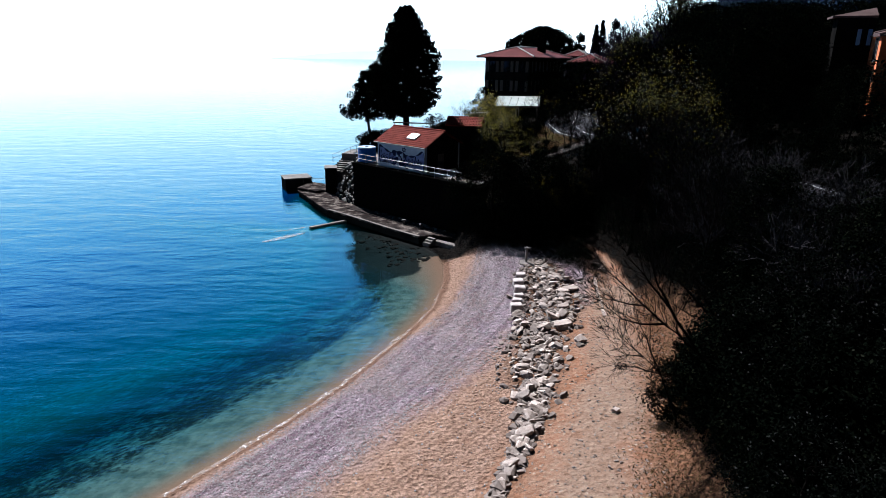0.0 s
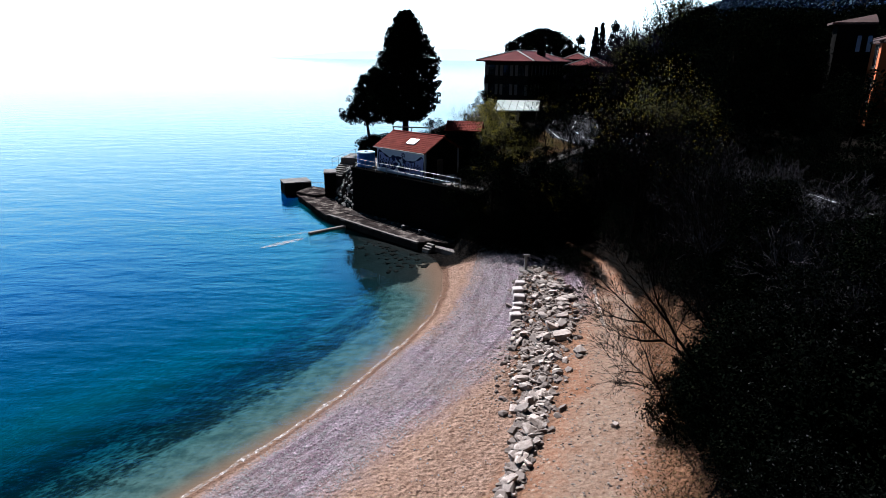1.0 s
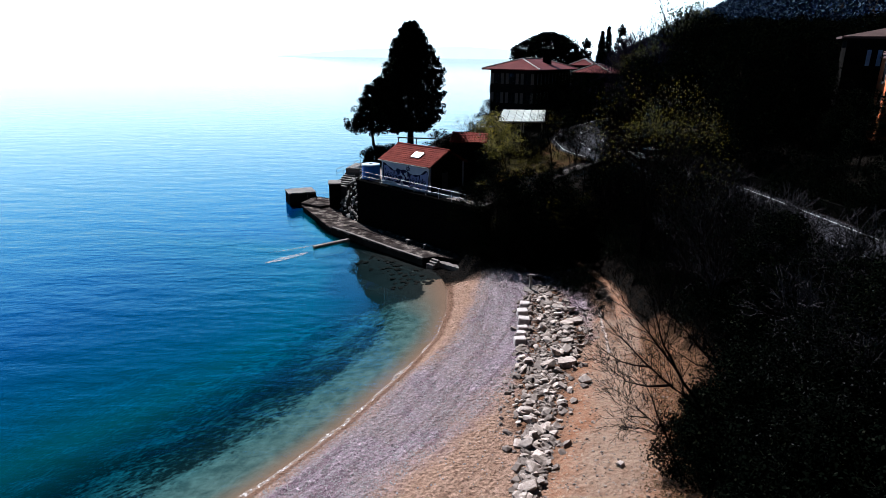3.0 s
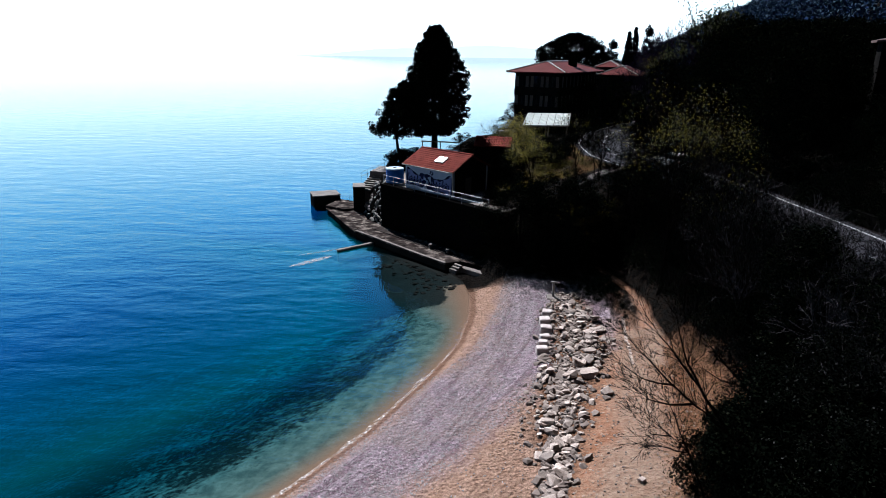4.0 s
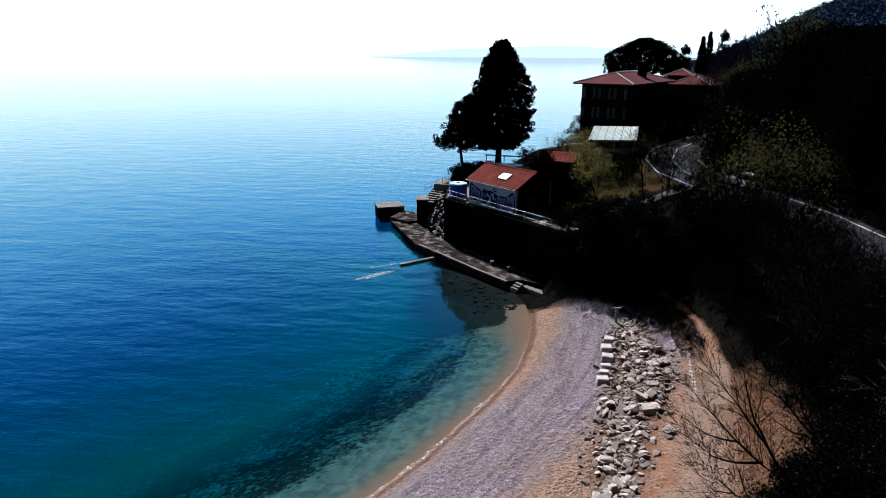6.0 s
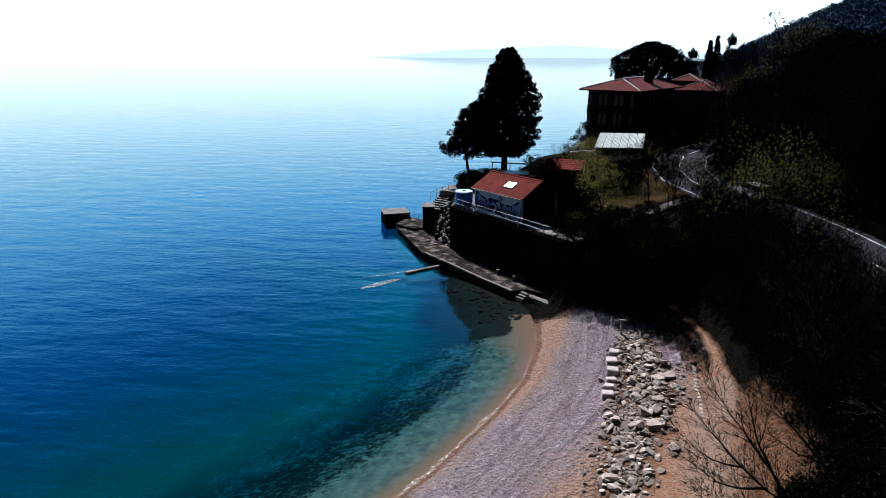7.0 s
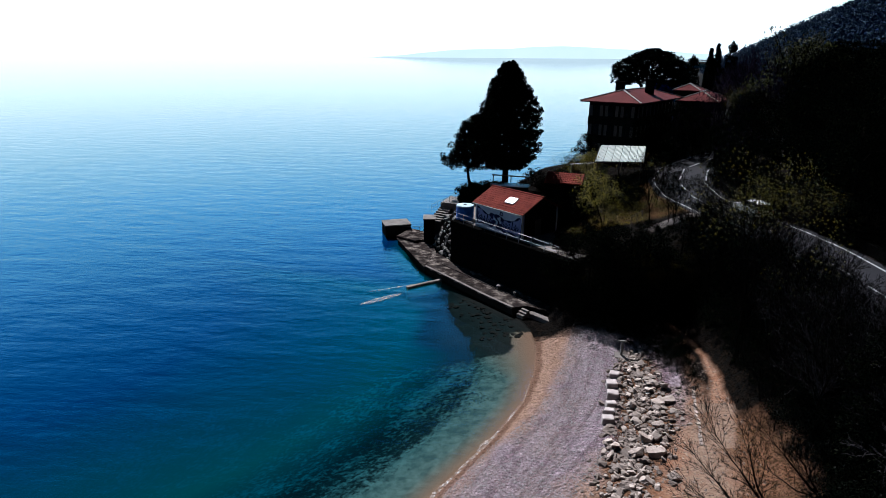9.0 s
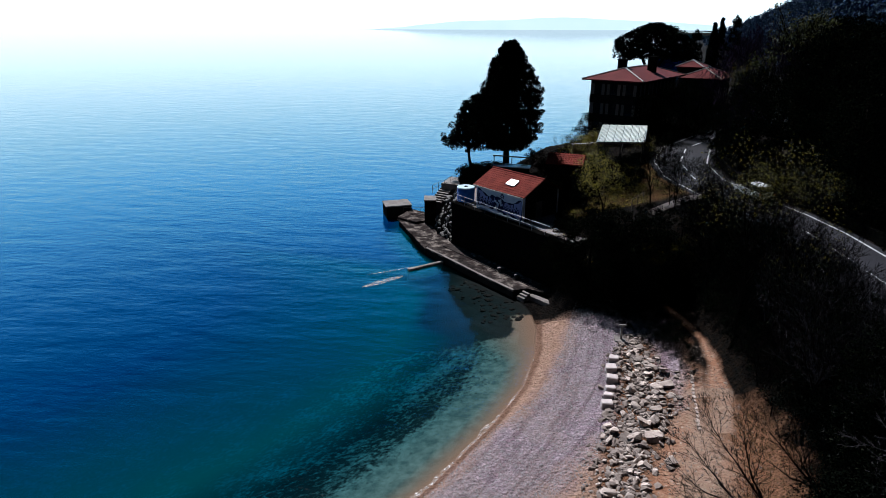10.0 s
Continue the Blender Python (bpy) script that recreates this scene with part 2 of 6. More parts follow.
def ground_material():
    """Sea floor, wet edge, pebbles, dimpled sand, dirt track and woodland floor, told apart by distances kept on the mesh."""
    n = Nodes("beach and slope")
    at = n.attribute
    wobble = n.maths("SUBTRACT", n.noise(0.55, 4), 0.5)
    fine = n.noise(14, 3)

    def mask(name, soft, wave=1.5):
        moved = n.maths("ADD", at(name), n.maths("MULTIPLY", wobble, wave))
        return n.ramp(n.maths("ADD", n.maths("DIVIDE", moved, soft), 0.5), (0.0, 0.0), (1.0, 1.0))

    stones = n.cells(24, "Color")
    pebble = n.mix(n.ramp(stones, (0.1, 0.0), (0.9, 1.0)), (0.06, 0.045, 0.056), (0.35, 0.275, 0.31))
    pebble = n.mix(n.ramp(n.cells(8, "Color"), (0.1, 0.0), (0.6, 0.75)), n.mix(1.0, pebble, (0.6, 0.57, 0.6), "MULTIPLY"), pebble)
    along = n.add("ShaderNodeCombineXYZ")
    n.link(n.maths("MULTIPLY", at("d_dry"), 1.7), along.inputs[0]), n.link(n.maths("MULTIPLY", at("along"), 0.16), along.inputs[1])
    ridge = n.ramp(n.noise(1.0, 5, 0.65, along.outputs[0]), (0.42, 0.0), (0.54, 1.0))
    pebble = n.mix(ridge, n.mix(1.0, pebble, (0.6, 0.53, 0.56), "MULTIPLY"), pebble)
    pebble = n.mix(n.ramp(n.noise(0.35, 3), (0.45, 0.0), (0.62, 0.35)), pebble, (0.14, 0.107, 0.085))
    pebble = n.mix(n.ramp(n.noise(3.4, 4, 0.6), (0.4, 0.55), (0.55, 0.0)), pebble, (0.075, 0.06, 0.066))
    sand = n.mix(n.ramp(n.noise(1.8, 5), (0.35, 0.0), (0.7, 1.0)), (0.16, 0.094, 0.068), (0.225, 0.145, 0.112))
    sand = n.mix(n.ramp(n.noise(22, 4), (0.4, 0.0), (0.7, 0.5)), sand, (0.25, 0.17, 0.13))
    # dimple hollows get their shade as a darker colour, on the relief's cells
    sand = n.mix(n.ramp(n.cells(4.2), (0.05, 0.7), (0.4, 0.0)), sand, (0.065, 0.035, 0.022))
    sand = n.mix(n.ramp(n.noise(9, 4, 0.7), (0.42, 0.5), (0.55, 0.0)), sand, (0.07, 0.043, 0.03))
    dirt = n.mix(n.ramp(n.noise(1.1, 6), (0.35, 0.0), (0.68, 1.0)), (0.14, 0.07, 0.042), (0.2, 0.125, 0.09))
    dirt = n.mix(n.ramp(n.noise(0.4, 4), (0.45, 0.0), (0.6, 0.6)), dirt, (0.175, 0.115, 0.085))
    dirt = n.mix(n.ramp(n.noise(26, 4, 0.7), (0.42, 0.55), (0.6, 0.0)), dirt, (0.055, 0.03, 0.02))
    dirt = n.mix(n.ramp(n.noise(5, 5, 0.7), (0.45, 0.5), (0.56, 0.0)), dirt, (0.108, 0.045, 0.024))
    dirt = n.mix(n.ramp(n.cells(9, "Color"), (0.84, 0.0), (0.95, 0.7)), dirt, (0.21, 0.18, 0.155))
    worn = n.mix(n.ramp(n.noise(3.2, 6, 0.65), (0.36, 0.0), (0.66, 1.0)), (0.1, 0.069, 0.052), (0.168, 0.126, 0.1))
    worn = n.mix(n.ramp(n.noise(24, 3, 0.7), (0.4, 0.5), (0.58, 0.0)), worn, (0.06, 0.045, 0.035))
    dirt = n.mix(n.maths("MULTIPLY", mask("d_worn", 1.2, 3.5), 0.65), dirt, worn)
    # woodland floor set near black, with the trees' shade in its colour
    shade_litter = n.mix(n.ramp(n.noise(2.2, 6), (0.4, 0.0), (0.68, 1.0)), (0.0008, 0.0006, 0.0005), (0.0042, 0.0025, 0.0016))
    floor = n.mix(n.ramp(n.noise(1.5, 5), (0.35, 0.0), (0.65, 1.0)), (0.022, 0.034, 0.032), (0.05, 0.068, 0.062))
    weed_shade_form = n.maths("ADD", n.maths("ADD", n.maths("MULTIPLY", n.noise(2.9, 5, 0.66), 0.62), n.maths("MULTIPLY", n.noise(0.3, 3), 0.38)), n.maths("MULTIPLY", at("weed"), 0.2))
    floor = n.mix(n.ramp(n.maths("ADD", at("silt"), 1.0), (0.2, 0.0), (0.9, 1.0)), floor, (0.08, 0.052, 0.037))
    # dark weed patches, and the jetty's reflection and shade, coloured into the floor
    floor = n.mix(n.ramp(weed_shade_form, (0.5, 0.0), (0.63, 0.95)), floor, (0.001, 0.003, 0.0036))
    inner = n.mix(mask("d_head", 1.6, 2.2), sand, pebble)
    inner = n.mix(mask("d_sand", 2.6, 3.0), inner, sand)
    inner = n.mix(mask("d_dirt", 0.7), inner, dirt)
    # orange soil, darkened to stand for shade in the gaps between rocks
    shaded_soil = n.mix(n.ramp(n.noise(3, 5), (0.4, 0.0), (0.62, 1.0)), (0.03, 0.016, 0.01), (0.11, 0.057, 0.035))
    inner = n.mix(mask("d_rock", 0.8, 2.0), inner, shaded_soil)
    leaves = n.mix(n.ramp(n.noise(6, 6, 0.7), (0.38, 0.0), (0.62, 1.0)), (0.018, 0.008, 0.004), (0.1, 0.048, 0.026))
    inner = n.mix(n.maths("MULTIPLY", mask("d_leaf", 1.6, 3.0), 0.85), inner, leaves)
    inner = n.mix(mask("d_wood", 1.6, 2.5), inner, shade_litter)
    lawn = n.mix(n.ramp(n.noise(0.8, 5), (0.4, 0.0), (0.6, 1.0)), (0.037, 0.0175, 0.007), (0.033, 0.025, 0.006))
    lawn = n.mix(n.ramp(n.noise(7, 4), (0.42, 0.7), (0.6, 0.0)), lawn, (0.01, 0.0065, 0.003))
    inner = n.mix(mask("d_lawn", 1.2, 2.5), inner, lawn)
    inner = n.mix(mask("d_trail", 0.4, 0.5), inner, dirt)
    wet = n.mix(1.0, inner, (0.55, 0.5, 0.46), "MULTIPLY")
    inner = n.mix(mask("d_dry", 0.25, 0.4), wet, inner)
    n.colour(n.mix(mask("d_land", 0.1, 0.0), floor, inner))
    n.bsdf.inputs["Roughness"].default_value = 0.95
    n.bsdf.inputs["Specular IOR Level"].default_value = 0.02
    relief = n.maths("ADD", n.maths("ADD", n.maths("MULTIPLY", n.cells(24), 0.4), n.maths("MULTIPLY", n.cells(8), 0.6)), n.maths("MULTIPLY", n.cells(4.2), 1.3))
    ashore = n.maths("ADD", n.maths("MULTIPLY", mask("d_land", 0.3, 0.0), n.maths("SUBTRACT", 0.85, n.maths("MULTIPLY", mask("d_dirt", 0.7), 0.6))), 0.15)
    n.bump(n.maths("MULTIPLY", ashore, n.maths("ADD", relief, n.maths("MULTIPLY", fine, 0.5))), 1.0, 0.14)
    return n.mat


def water_material():
    """Clear shallow water over the floor, turning deep blue; light is taken up along its depth."""
    n = Nodes("sea water")
    depth = n.attribute("depth")
    tint = n.add("ShaderNodeCombineColor")
    for channel, k in (("Red", -0.75), ("Green", -0.25), ("Blue", -0.13)):
        n.link(n.maths("EXPONENT", n.maths("MULTIPLY", depth, k)), tint.inputs[channel])
    clear, milk, body = n.add("ShaderNodeBsdfTransparent"), n.add("ShaderNodeBsdfDiffuse"), n.add("ShaderNodeAddShader")
    n.link(tint.outputs[0], clear.inputs["Color"])
    deep = n.ramp(n.maths("DIVIDE", depth, 20.0), (0.0, (0.0, 0.0, 0.0)), (0.07, (0.0, 0.001, 0.0012)), (0.14, (0.0, 0.017, 0.021)), (0.26, (0.0, 0.0135, 0.026)), (0.42, (0.0, 0.0075, 0.033)), (0.65, (0.0, 0.019, 0.068)), (1.0, (0.002, 0.031, 0.088)))
    n.link(n.mix(n.maths("MULTIPLY", n.ramp(n.noise(0.06, 4), (0.4, 0.0), (0.7, 0.35)), n.ramp(n.maths("DIVIDE", depth, 3.0), (0.3, 0.0), (1.0, 1.0))), deep, (0, 0.01, 0.03)), milk.inputs["Color"])
    n.link(clear.outputs[0], body.inputs[0]), n.link(milk.outputs[0], body.inputs[1])
    stretch = n.add("ShaderNodeMapping")
    stretch.inputs["Rotation"].default_value = (0, 0, radians(-14))
    stretch.inputs["Scale"].default_value = (0.45, 1.0, 1.0)
    n.link(n.coord, stretch.inputs["Vector"])
    v = stretch.outputs[0]
    waves = n.maths("ADD", n.noise(0.35, 2, 0.5, v), n.maths("ADD", n.maths("MULTIPLY", n.noise(1.6, 3, 0.5, v), 0.3), n.maths("MULTIPLY", n.noise(6.0, 2, 0.5, v), 0.07)))
    relief = n.add("ShaderNodeBump", Distance=0.11)
    n.link(n.attribute("swell"), relief.inputs["Strength"])
    n.link(waves, relief.inputs["Height"])
    gloss, fresnel, both = n.add("ShaderNodeBsdfGlossy", Roughness=0.025), n.add("ShaderNodeFresnel", IOR=1.33), n.add("ShaderNodeMixShader")
    n.link(relief.outputs[0], gloss.inputs["Normal"]), n.link(relief.outputs[0], fresnel.inputs["Normal"])
    n.link(fresnel.outputs[0], both.inputs[0]), n.link(body.outputs[0], both.inputs[1]), n.link(gloss.outputs[0], both.inputs[2])
    n.link(both.outputs[0], n.output.inputs["Surface"])
    n.tree.nodes.remove(n.bsdf)
    return n.mat


def foam_material():
    n = Nodes("white foam")
    n.colour((0.31, 0.28, 0.27))
    n.bsdf.inputs["Roughness"].default_value = 0.9
    n.link(n.ramp(n.noise(4, 6, 0.75), (0.45, 0.0), (0.66, 0.85)), n.bsdf.inputs["Alpha"])
    return n.mat


GROUND, WATER, FOAM = ground_material(), water_material(), foam_material()


# ---- mesh helpers ----
def finish(ob, bm, material):
    bm.to_mesh(ob.data)
    bm.free()
    for m in material if isinstance(material, (list, tuple)) else [material]:
        ob.data.materials.append(m)
    return ob


def thing(name, label, category, bm=None, material=None, at=None, group="", kind=""):
    ob = new(name, bpy.data.meshes.new(name) if bm else None)
    if bm:
        finish(ob, bm, material)
    if at is not None:
        ob.matrix_world = at
    return tagged(ob, label, category, group, kind)


def part(name, bm, material, parent, label=""):
    ob = finish(new(name, bpy.data.meshes.new(name)), bm, material)
    ob.parent = parent
    return tagged(ob, label)


def box(bm, lo, hi, m=None, bevel=0.0):
    made = bmesh.ops.create_cube(bm, size=1)["verts"]
    size, mid = Vector(hi) - Vector(lo), (Vector(hi) + Vector(lo)) / 2
    for v in made:
        v.co = Vector(c * s for c, s in zip(v.co, size)) + mid
    if bevel:
        edges = list({e for v in made for e in v.link_edges})
        made = list({v for f in bmesh.ops.bevel(bm, geom=edges, offset=bevel, segments=1, affect="EDGES")["faces"] for v in f.verts} | {v for v in made if v.is_valid})
    if m is not None:
        for v in made:
            v.co = m @ v.co
    return made


def boxed(lo, hi, m=None, bevel=0.0):
    bm = bmesh.new()
    box(bm, lo, hi, m, bevel)
    return bm


def prism(points, z0, z1, bevel=0.0):
    """An upright block over a plan outline (counter-clockwise)."""
    bm = bmesh.new()
    low = [bm.verts.new((x, y, z0)) for x, y in points]
    top = [bm.verts.new((x, y, z1)) for x, y in points]
    bm.faces.new(top), bm.faces.new(low[::-1])
    for i in range(len(points)):
        j = (i + 1) % len(points)
        bm.faces.new((low[i], low[j], top[j], top[i]))
    if bevel:
        bmesh.ops.bevel(bm, geom=[e for e in bm.edges if all(v in top for v in e.verts)], offset=bevel, segments=2, affect="EDGES")
    return bm


def tube(bm, a, b, r0, r1=None, sides=6):
    a, b = Vector(a), Vector(b)
    way = b - a
    side = way.orthogonal().normalized()
    other = way.normalized().cross(side)
    rings = []
    for p, r in ((a, r0), (b, r0 if r1 is None else r1)):
        rings.append([bm.verts.new(p + (side * math.cos(i * math.tau / sides) + other * math.sin(i * math.tau / sides)) * r) for i in range(sides)])
    for i in range(sides):
        bm.faces.new((rings[0][i], rings[0][(i + 1) % sides], rings[1][(i + 1) % sides], rings[1][i]))
    bm.faces.new(rings[0][::-1]), bm.faces.new(rings[1])


# ---- the lie of the land ----
def curve_through(rows):
    ys, xs = zip(*rows)
    return lambda y: np.interp(y, ys, xs)


shore_x = curve_through([(-400, -190), (-30, -42), (0, -24.5), (20, -11.3), (24.3, -8.5), (28.7, -5.95), (32, -4.5), (35.5, -2.95), (40, -1.4), (45, -0.75), (49.5, -0.8), (52.7, -1.5), (54.6, -2.5), (58, -6.2), (62, -10.3), (66, -14), (70, -16), (82, -17), (92, -9), (104, 0), (130, 8), (200, 22), (470, 60), (5000, 700)])
foot_x = curve_through([(-400, -120), (-30, -6), (0, 4.5), (17, 7.6), (21, 8.8), (25, 10.2), (29, 11.4), (34, 12.2), (40, 11.8), (46, 11.6), (52, 11.5), (400, 60)])
wood_x = curve_through([(-30, -6), (0, 5.6), (17, 8.5), (20, 9.5), (22, 10.3), (24.5, 11.9), (29, 12.8), (34, 13.0), (36.5, 12.2), (38.5, 10.3), (41, 9.9), (46, 9.6), (52, 9.4)])
road_x = curve_through([(-400, 10), (-60, 25), (20, 22.6), (36, 22.0), (47, 20.9), (53, 20.2), (58, 19.0), (63, 17.2), (71, 14.8), (78, 14.6), (86, 16.6), (96, 23), (110, 36), (140, 52), (400, 190)])
road_z = curve_through([(-60, 9), (70, 9), (100, 10), (160, 13), (400, 20)])
head_x = curve_through([(0, -22), (20, -10.0), (30, -4.4), (34, -2.7), (37.7, -0.2), (42, 0.9), (45, 1.6), (50.4, 2.3), (60, 3.5)])
sand_x = curve_through([(0, -15), (18.4, -5.3), (21.2, -3.6), (24.3, -1.5), (28.8, 1.6), (32.4, 3.6), (34, 5.5), (36, 9.0), (60, 12.0)])
rock_left = curve_through([(10, -2), (18.8, 1.9), (20.6, 2.5), (23.1, 3.0), (28.4, 2.8), (31.9, 3.4), (36.2, 4.4), (41.6, 4.9), (46, 5.4)])
rock_right = curve_through([(10, -1), (18.7, 2.5), (20.9, 3.4), (23, 4.4), (28.4, 6.0), (31.9, 6.9), (36.2, 8.3), (40.4, 8.3), (46, 7.6)])
dirt_x = curve_through([(10, -1.3), (18.7, 2.0), (23, 4.2), (28.4, 5.7), (32, 6.8), (36, 9.0), (40, 9.5), (46, 9.8), (60, 10)])
trail_x = curve_through([(30, 9.8), (35, 10.7), (37, 11.1), (39, 11.2), (41, 11.5), (44.5, 11.4), (46.5, 10.9), (48.4, 10.35), (49.5, 9.9)])


def smooth(a, b, v):
    t = np.clip((v - a) / (b - a), 0, 1)
    return t * t * (3 - 2 * t)


def wall_q(x, y):
    """Metres inland of the terrace wall's line."""
    return (x + 11.2) * 0.686 + (y - 67.4) * 0.728


def land(x, y):
    """Height of the ground, sea floor included."""
    x, y = np.asarray(x, float), np.asarray(y, float)
    xs, xf, xr, zr = shore_x(y), foot_x(y), road_x(y), road_z(y)
    lean = np.cos(np.arctan(0.62 - 0.62 * smooth(20, 42, y)))
    out = (xs - x) * lean
    floor_z = -0.14 * np.clip(out, 0, 4) - 0.32 * np.clip(out - 4, 0, 26) - 0.05 * np.clip(out - 30, 0, 300)
    floor_z = np.minimum(floor_z, -1.5 * np.clip(out, 0, 6) * smooth(56, 66, y))
    s = np.clip((x - xs) / np.maximum(xf - xs, 1.0), 0, 1)
    beach = 1.75 * np.clip(s / 0.5, 0, 1) ** 0.85 + 1.05 * smooth(0.55, 1.0, s)
    beach = beach + 0.1 * smooth(0.05, 0.09, s) * (1 - smooth(0.09, 0.2, s))
    q = wall_q(x, y)
    wide = 1.6 + 4.0 * smooth(68, 72, y)
    terrace = (5.7 * smooth(0.5, wide, q)) * smooth(-15.5, -11.5, x)
    bank = beach + (5.8 - beach) * smooth(50, 59.5, y)
    side = smooth(-0.6, 2.2, x)
    far = np.clip((x - xs) * 0.9, 0, 8.5)
    back = smooth(82, 90, y)
    plateau = (terrace * (1 - side) + bank * side) * (1 - back) + far * back
    base = np.where(y < 50, beach, plateau)
    start = np.where(y < 52, xf, np.interp(y, [52, 58, 130, 400], [11.5, 2.0, 12, 60]))
    rise = np.clip((x - start) / np.maximum(xr - 4.2 - start, 1), 0, 1)
    up = base + (zr - base) * rise ** 0.9
    up = np.where(x > xr - 4.2, zr, up)
    uphill = np.clip(x - xr - 4.2, 0, None)
    up = up + np.minimum(uphill, 1.5) * 1.0 + np.clip(uphill - 1.5, 0, 25) * 0.1 + np.clip(uphill - 26.5, 0, 500) * 0.36
    distant = smooth(130, 260, y)
    up = up * (1 - distant) + np.clip((x - xs - 27) * 0.5, 0, 400) * distant * (1 - smooth(560, 900, y))
    return np.where(x < xs, floor_z, up)


def ground_at(x, y):
    return float(land(x, y))


def grid_sheet(name, xs, ys, heights):
    nx, ny = len(xs), len(ys)
    X, Y = np.meshgrid(xs, ys)
    co = np.stack([X, Y, heights(X, Y)], -1).reshape(-1, 3)
    i = (np.arange(nx - 1)[None] + nx * np.arange(ny - 1)[:, None]).ravel()
    faces = np.stack([i, i + 1, i + nx + 1, i + nx], -1)
    mesh = bpy.data.meshes.new(name)
    mesh.from_pydata(co.tolist(), [], faces.tolist())
    mesh.polygons.foreach_set("use_smooth", np.ones(len(faces), bool))
    return new(name, mesh), X.ravel(), Y.ravel()


def steps_of(*spans):
    out = []
    for a, b, n in spans:
        out.extend(np.linspace(a, b, n, endpoint=False).tolist())
    return out + [spans[-1][1]]


def keep(mesh, name, values):
    mesh.attributes.new(name, "FLOAT", "POINT").data.foreach_set("value", np.asarray(values, np.float32))


def rough_land(X, Y):
    """The ground with dimples and small ridges on the beach."""
    z = land(X, Y)
    rng = np.random.default_rng(4)
    bumps = np.zeros_like(z)
    for k in range(14):
        a, w = rng.uniform(0, math.tau), rng.uniform(4, 13)
        bumps += np.sin((X * math.cos(a) + Y * math.sin(a)) * w + rng.uniform(0, 6)) * 0.004
    on_beach = smooth(0.3, 1.2, X - shore_x(Y)) * (1 - smooth(0, 2, X - foot_x(Y)))
    return z + bumps * on_beach


GROUND_X = steps_of((-4900, -300, 12), (-300, -60, 12), (-60, -20, 40), (-20, 13, 190), (13, 40, 54), (40, 140, 50), (140, 400, 26), (400, 4900, 14))
GROUND_Y = steps_of((-4900, -200, 12), (-200, -20, 18), (-20, 14, 34), (14, 60, 260), (60, 110, 90), (110, 300, 50), (300, 700, 20), (700, 4900, 12))
ground, gx, gy = grid_sheet("ground", GROUND_X, GROUND_Y, rough_land)
ground.data.materials.append(GROUND)
tagged(ground, "pale pebble and sand beach below a wooded slope", "ground", kind="structure")
off = gx - shore_x(gy)
keep(ground.data, "d_land", np.clip(off, -50, 50))
keep(ground.data, "d_dry", np.clip(off - 0.55, -50, 50))
keep(ground.data, "d_head", np.clip(gx - head_x(gy), -50, 50))
keep(ground.data, "d_sand", np.clip(gx - sand_x(gy), -50, 50) * (gy < 40) - 9.0 * (gy >= 40))
keep(ground.data, "d_dirt", np.clip(gx - dirt_x(gy) + 0.8 * smooth(34, 30, gy), -50, 50))
keep(ground.data, "d_worn", np.where(gy < 38, 1.4 - np.abs(gx - (rock_right(gy) + foot_x(gy)) / 2 - 0.1), -9))
keep(ground.data, "along", gy)
keep(ground.data, "silt", np.clip(off / (2.4 + 3.4 * smooth(43, 47, gy) * (1 - smooth(50, 53, gy))), -9, 9))
keep(ground.data, "d_rock", np.minimum(np.minimum(gx - rock_left(gy) - 0.3, rock_right(gy) - gx), np.minimum(gy - 17.5, 46 - gy)).clip(-50, 50))
keep(ground.data, "d_lawn", np.minimum(np.minimum(gx - 1.5, 13.5 - gx), np.minimum(gy - 64.0, 79 - gy)).clip(-50, 50))
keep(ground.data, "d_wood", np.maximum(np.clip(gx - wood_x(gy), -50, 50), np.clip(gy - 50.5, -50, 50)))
keep(ground.data, "d_leaf", np.where(gy < 37, np.clip(gx - wood_x(gy) + 1.4 + 1.4 * smooth(22, 25, gy), -50, 50), -9))
keep(ground.data, "d_trail", np.where((gy > 33) & (gy < 50.5), 0.6 - 0.36 * smooth(37, 43, gy) - np.abs(gx - trail_x(gy)), -9))
# last term blackens the floor by the jetty, for its shade and reflection
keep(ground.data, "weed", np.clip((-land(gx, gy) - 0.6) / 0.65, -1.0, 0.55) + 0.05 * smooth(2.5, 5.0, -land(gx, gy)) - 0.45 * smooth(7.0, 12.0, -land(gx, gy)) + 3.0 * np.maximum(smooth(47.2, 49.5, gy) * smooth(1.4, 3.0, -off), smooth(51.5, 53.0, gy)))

WATER_X = steps_of((-4900, -200, 14), (-200, -40, 40), (-40, 6, 160), (6, 40, 12), (40, 4900, 12))
WATER_Y = steps_of((-4900, -100, 12), (-100, 10, 40), (10, 70, 180), (70, 140, 50), (140, 4900, 30))
water, gx, gy = grid_sheet("water", WATER_X, WATER_Y, lambda X, Y: 0 * X)
water.data.materials.append(WATER)
keep(water.data, "swell", (1 - 0.95 * smooth(-13, -8, gx) * smooth(42, 48, gy) * (1 - smooth(57, 61, gy))) * (0.8 - 0.5 * smooth(120, 700, np.hypot(gx, gy)) - 0.06 * smooth(600, 3000, np.hypot(gx, gy))))
# depth is cut by the jetty to darken the water for the wall's reflection
keep(water.data, "depth", (1 - 0.7 * smooth(-13, -9, gx) * smooth(46, 49, gy) * (1 - smooth(58, 62, gy))) * np.clip(-land(gx, gy) * (1 + 0.7 * smooth(48, 120, gy)), 0.0, 20))
tagged(water, "calm clear blue sea with small ripples", "sea", kind="structure")


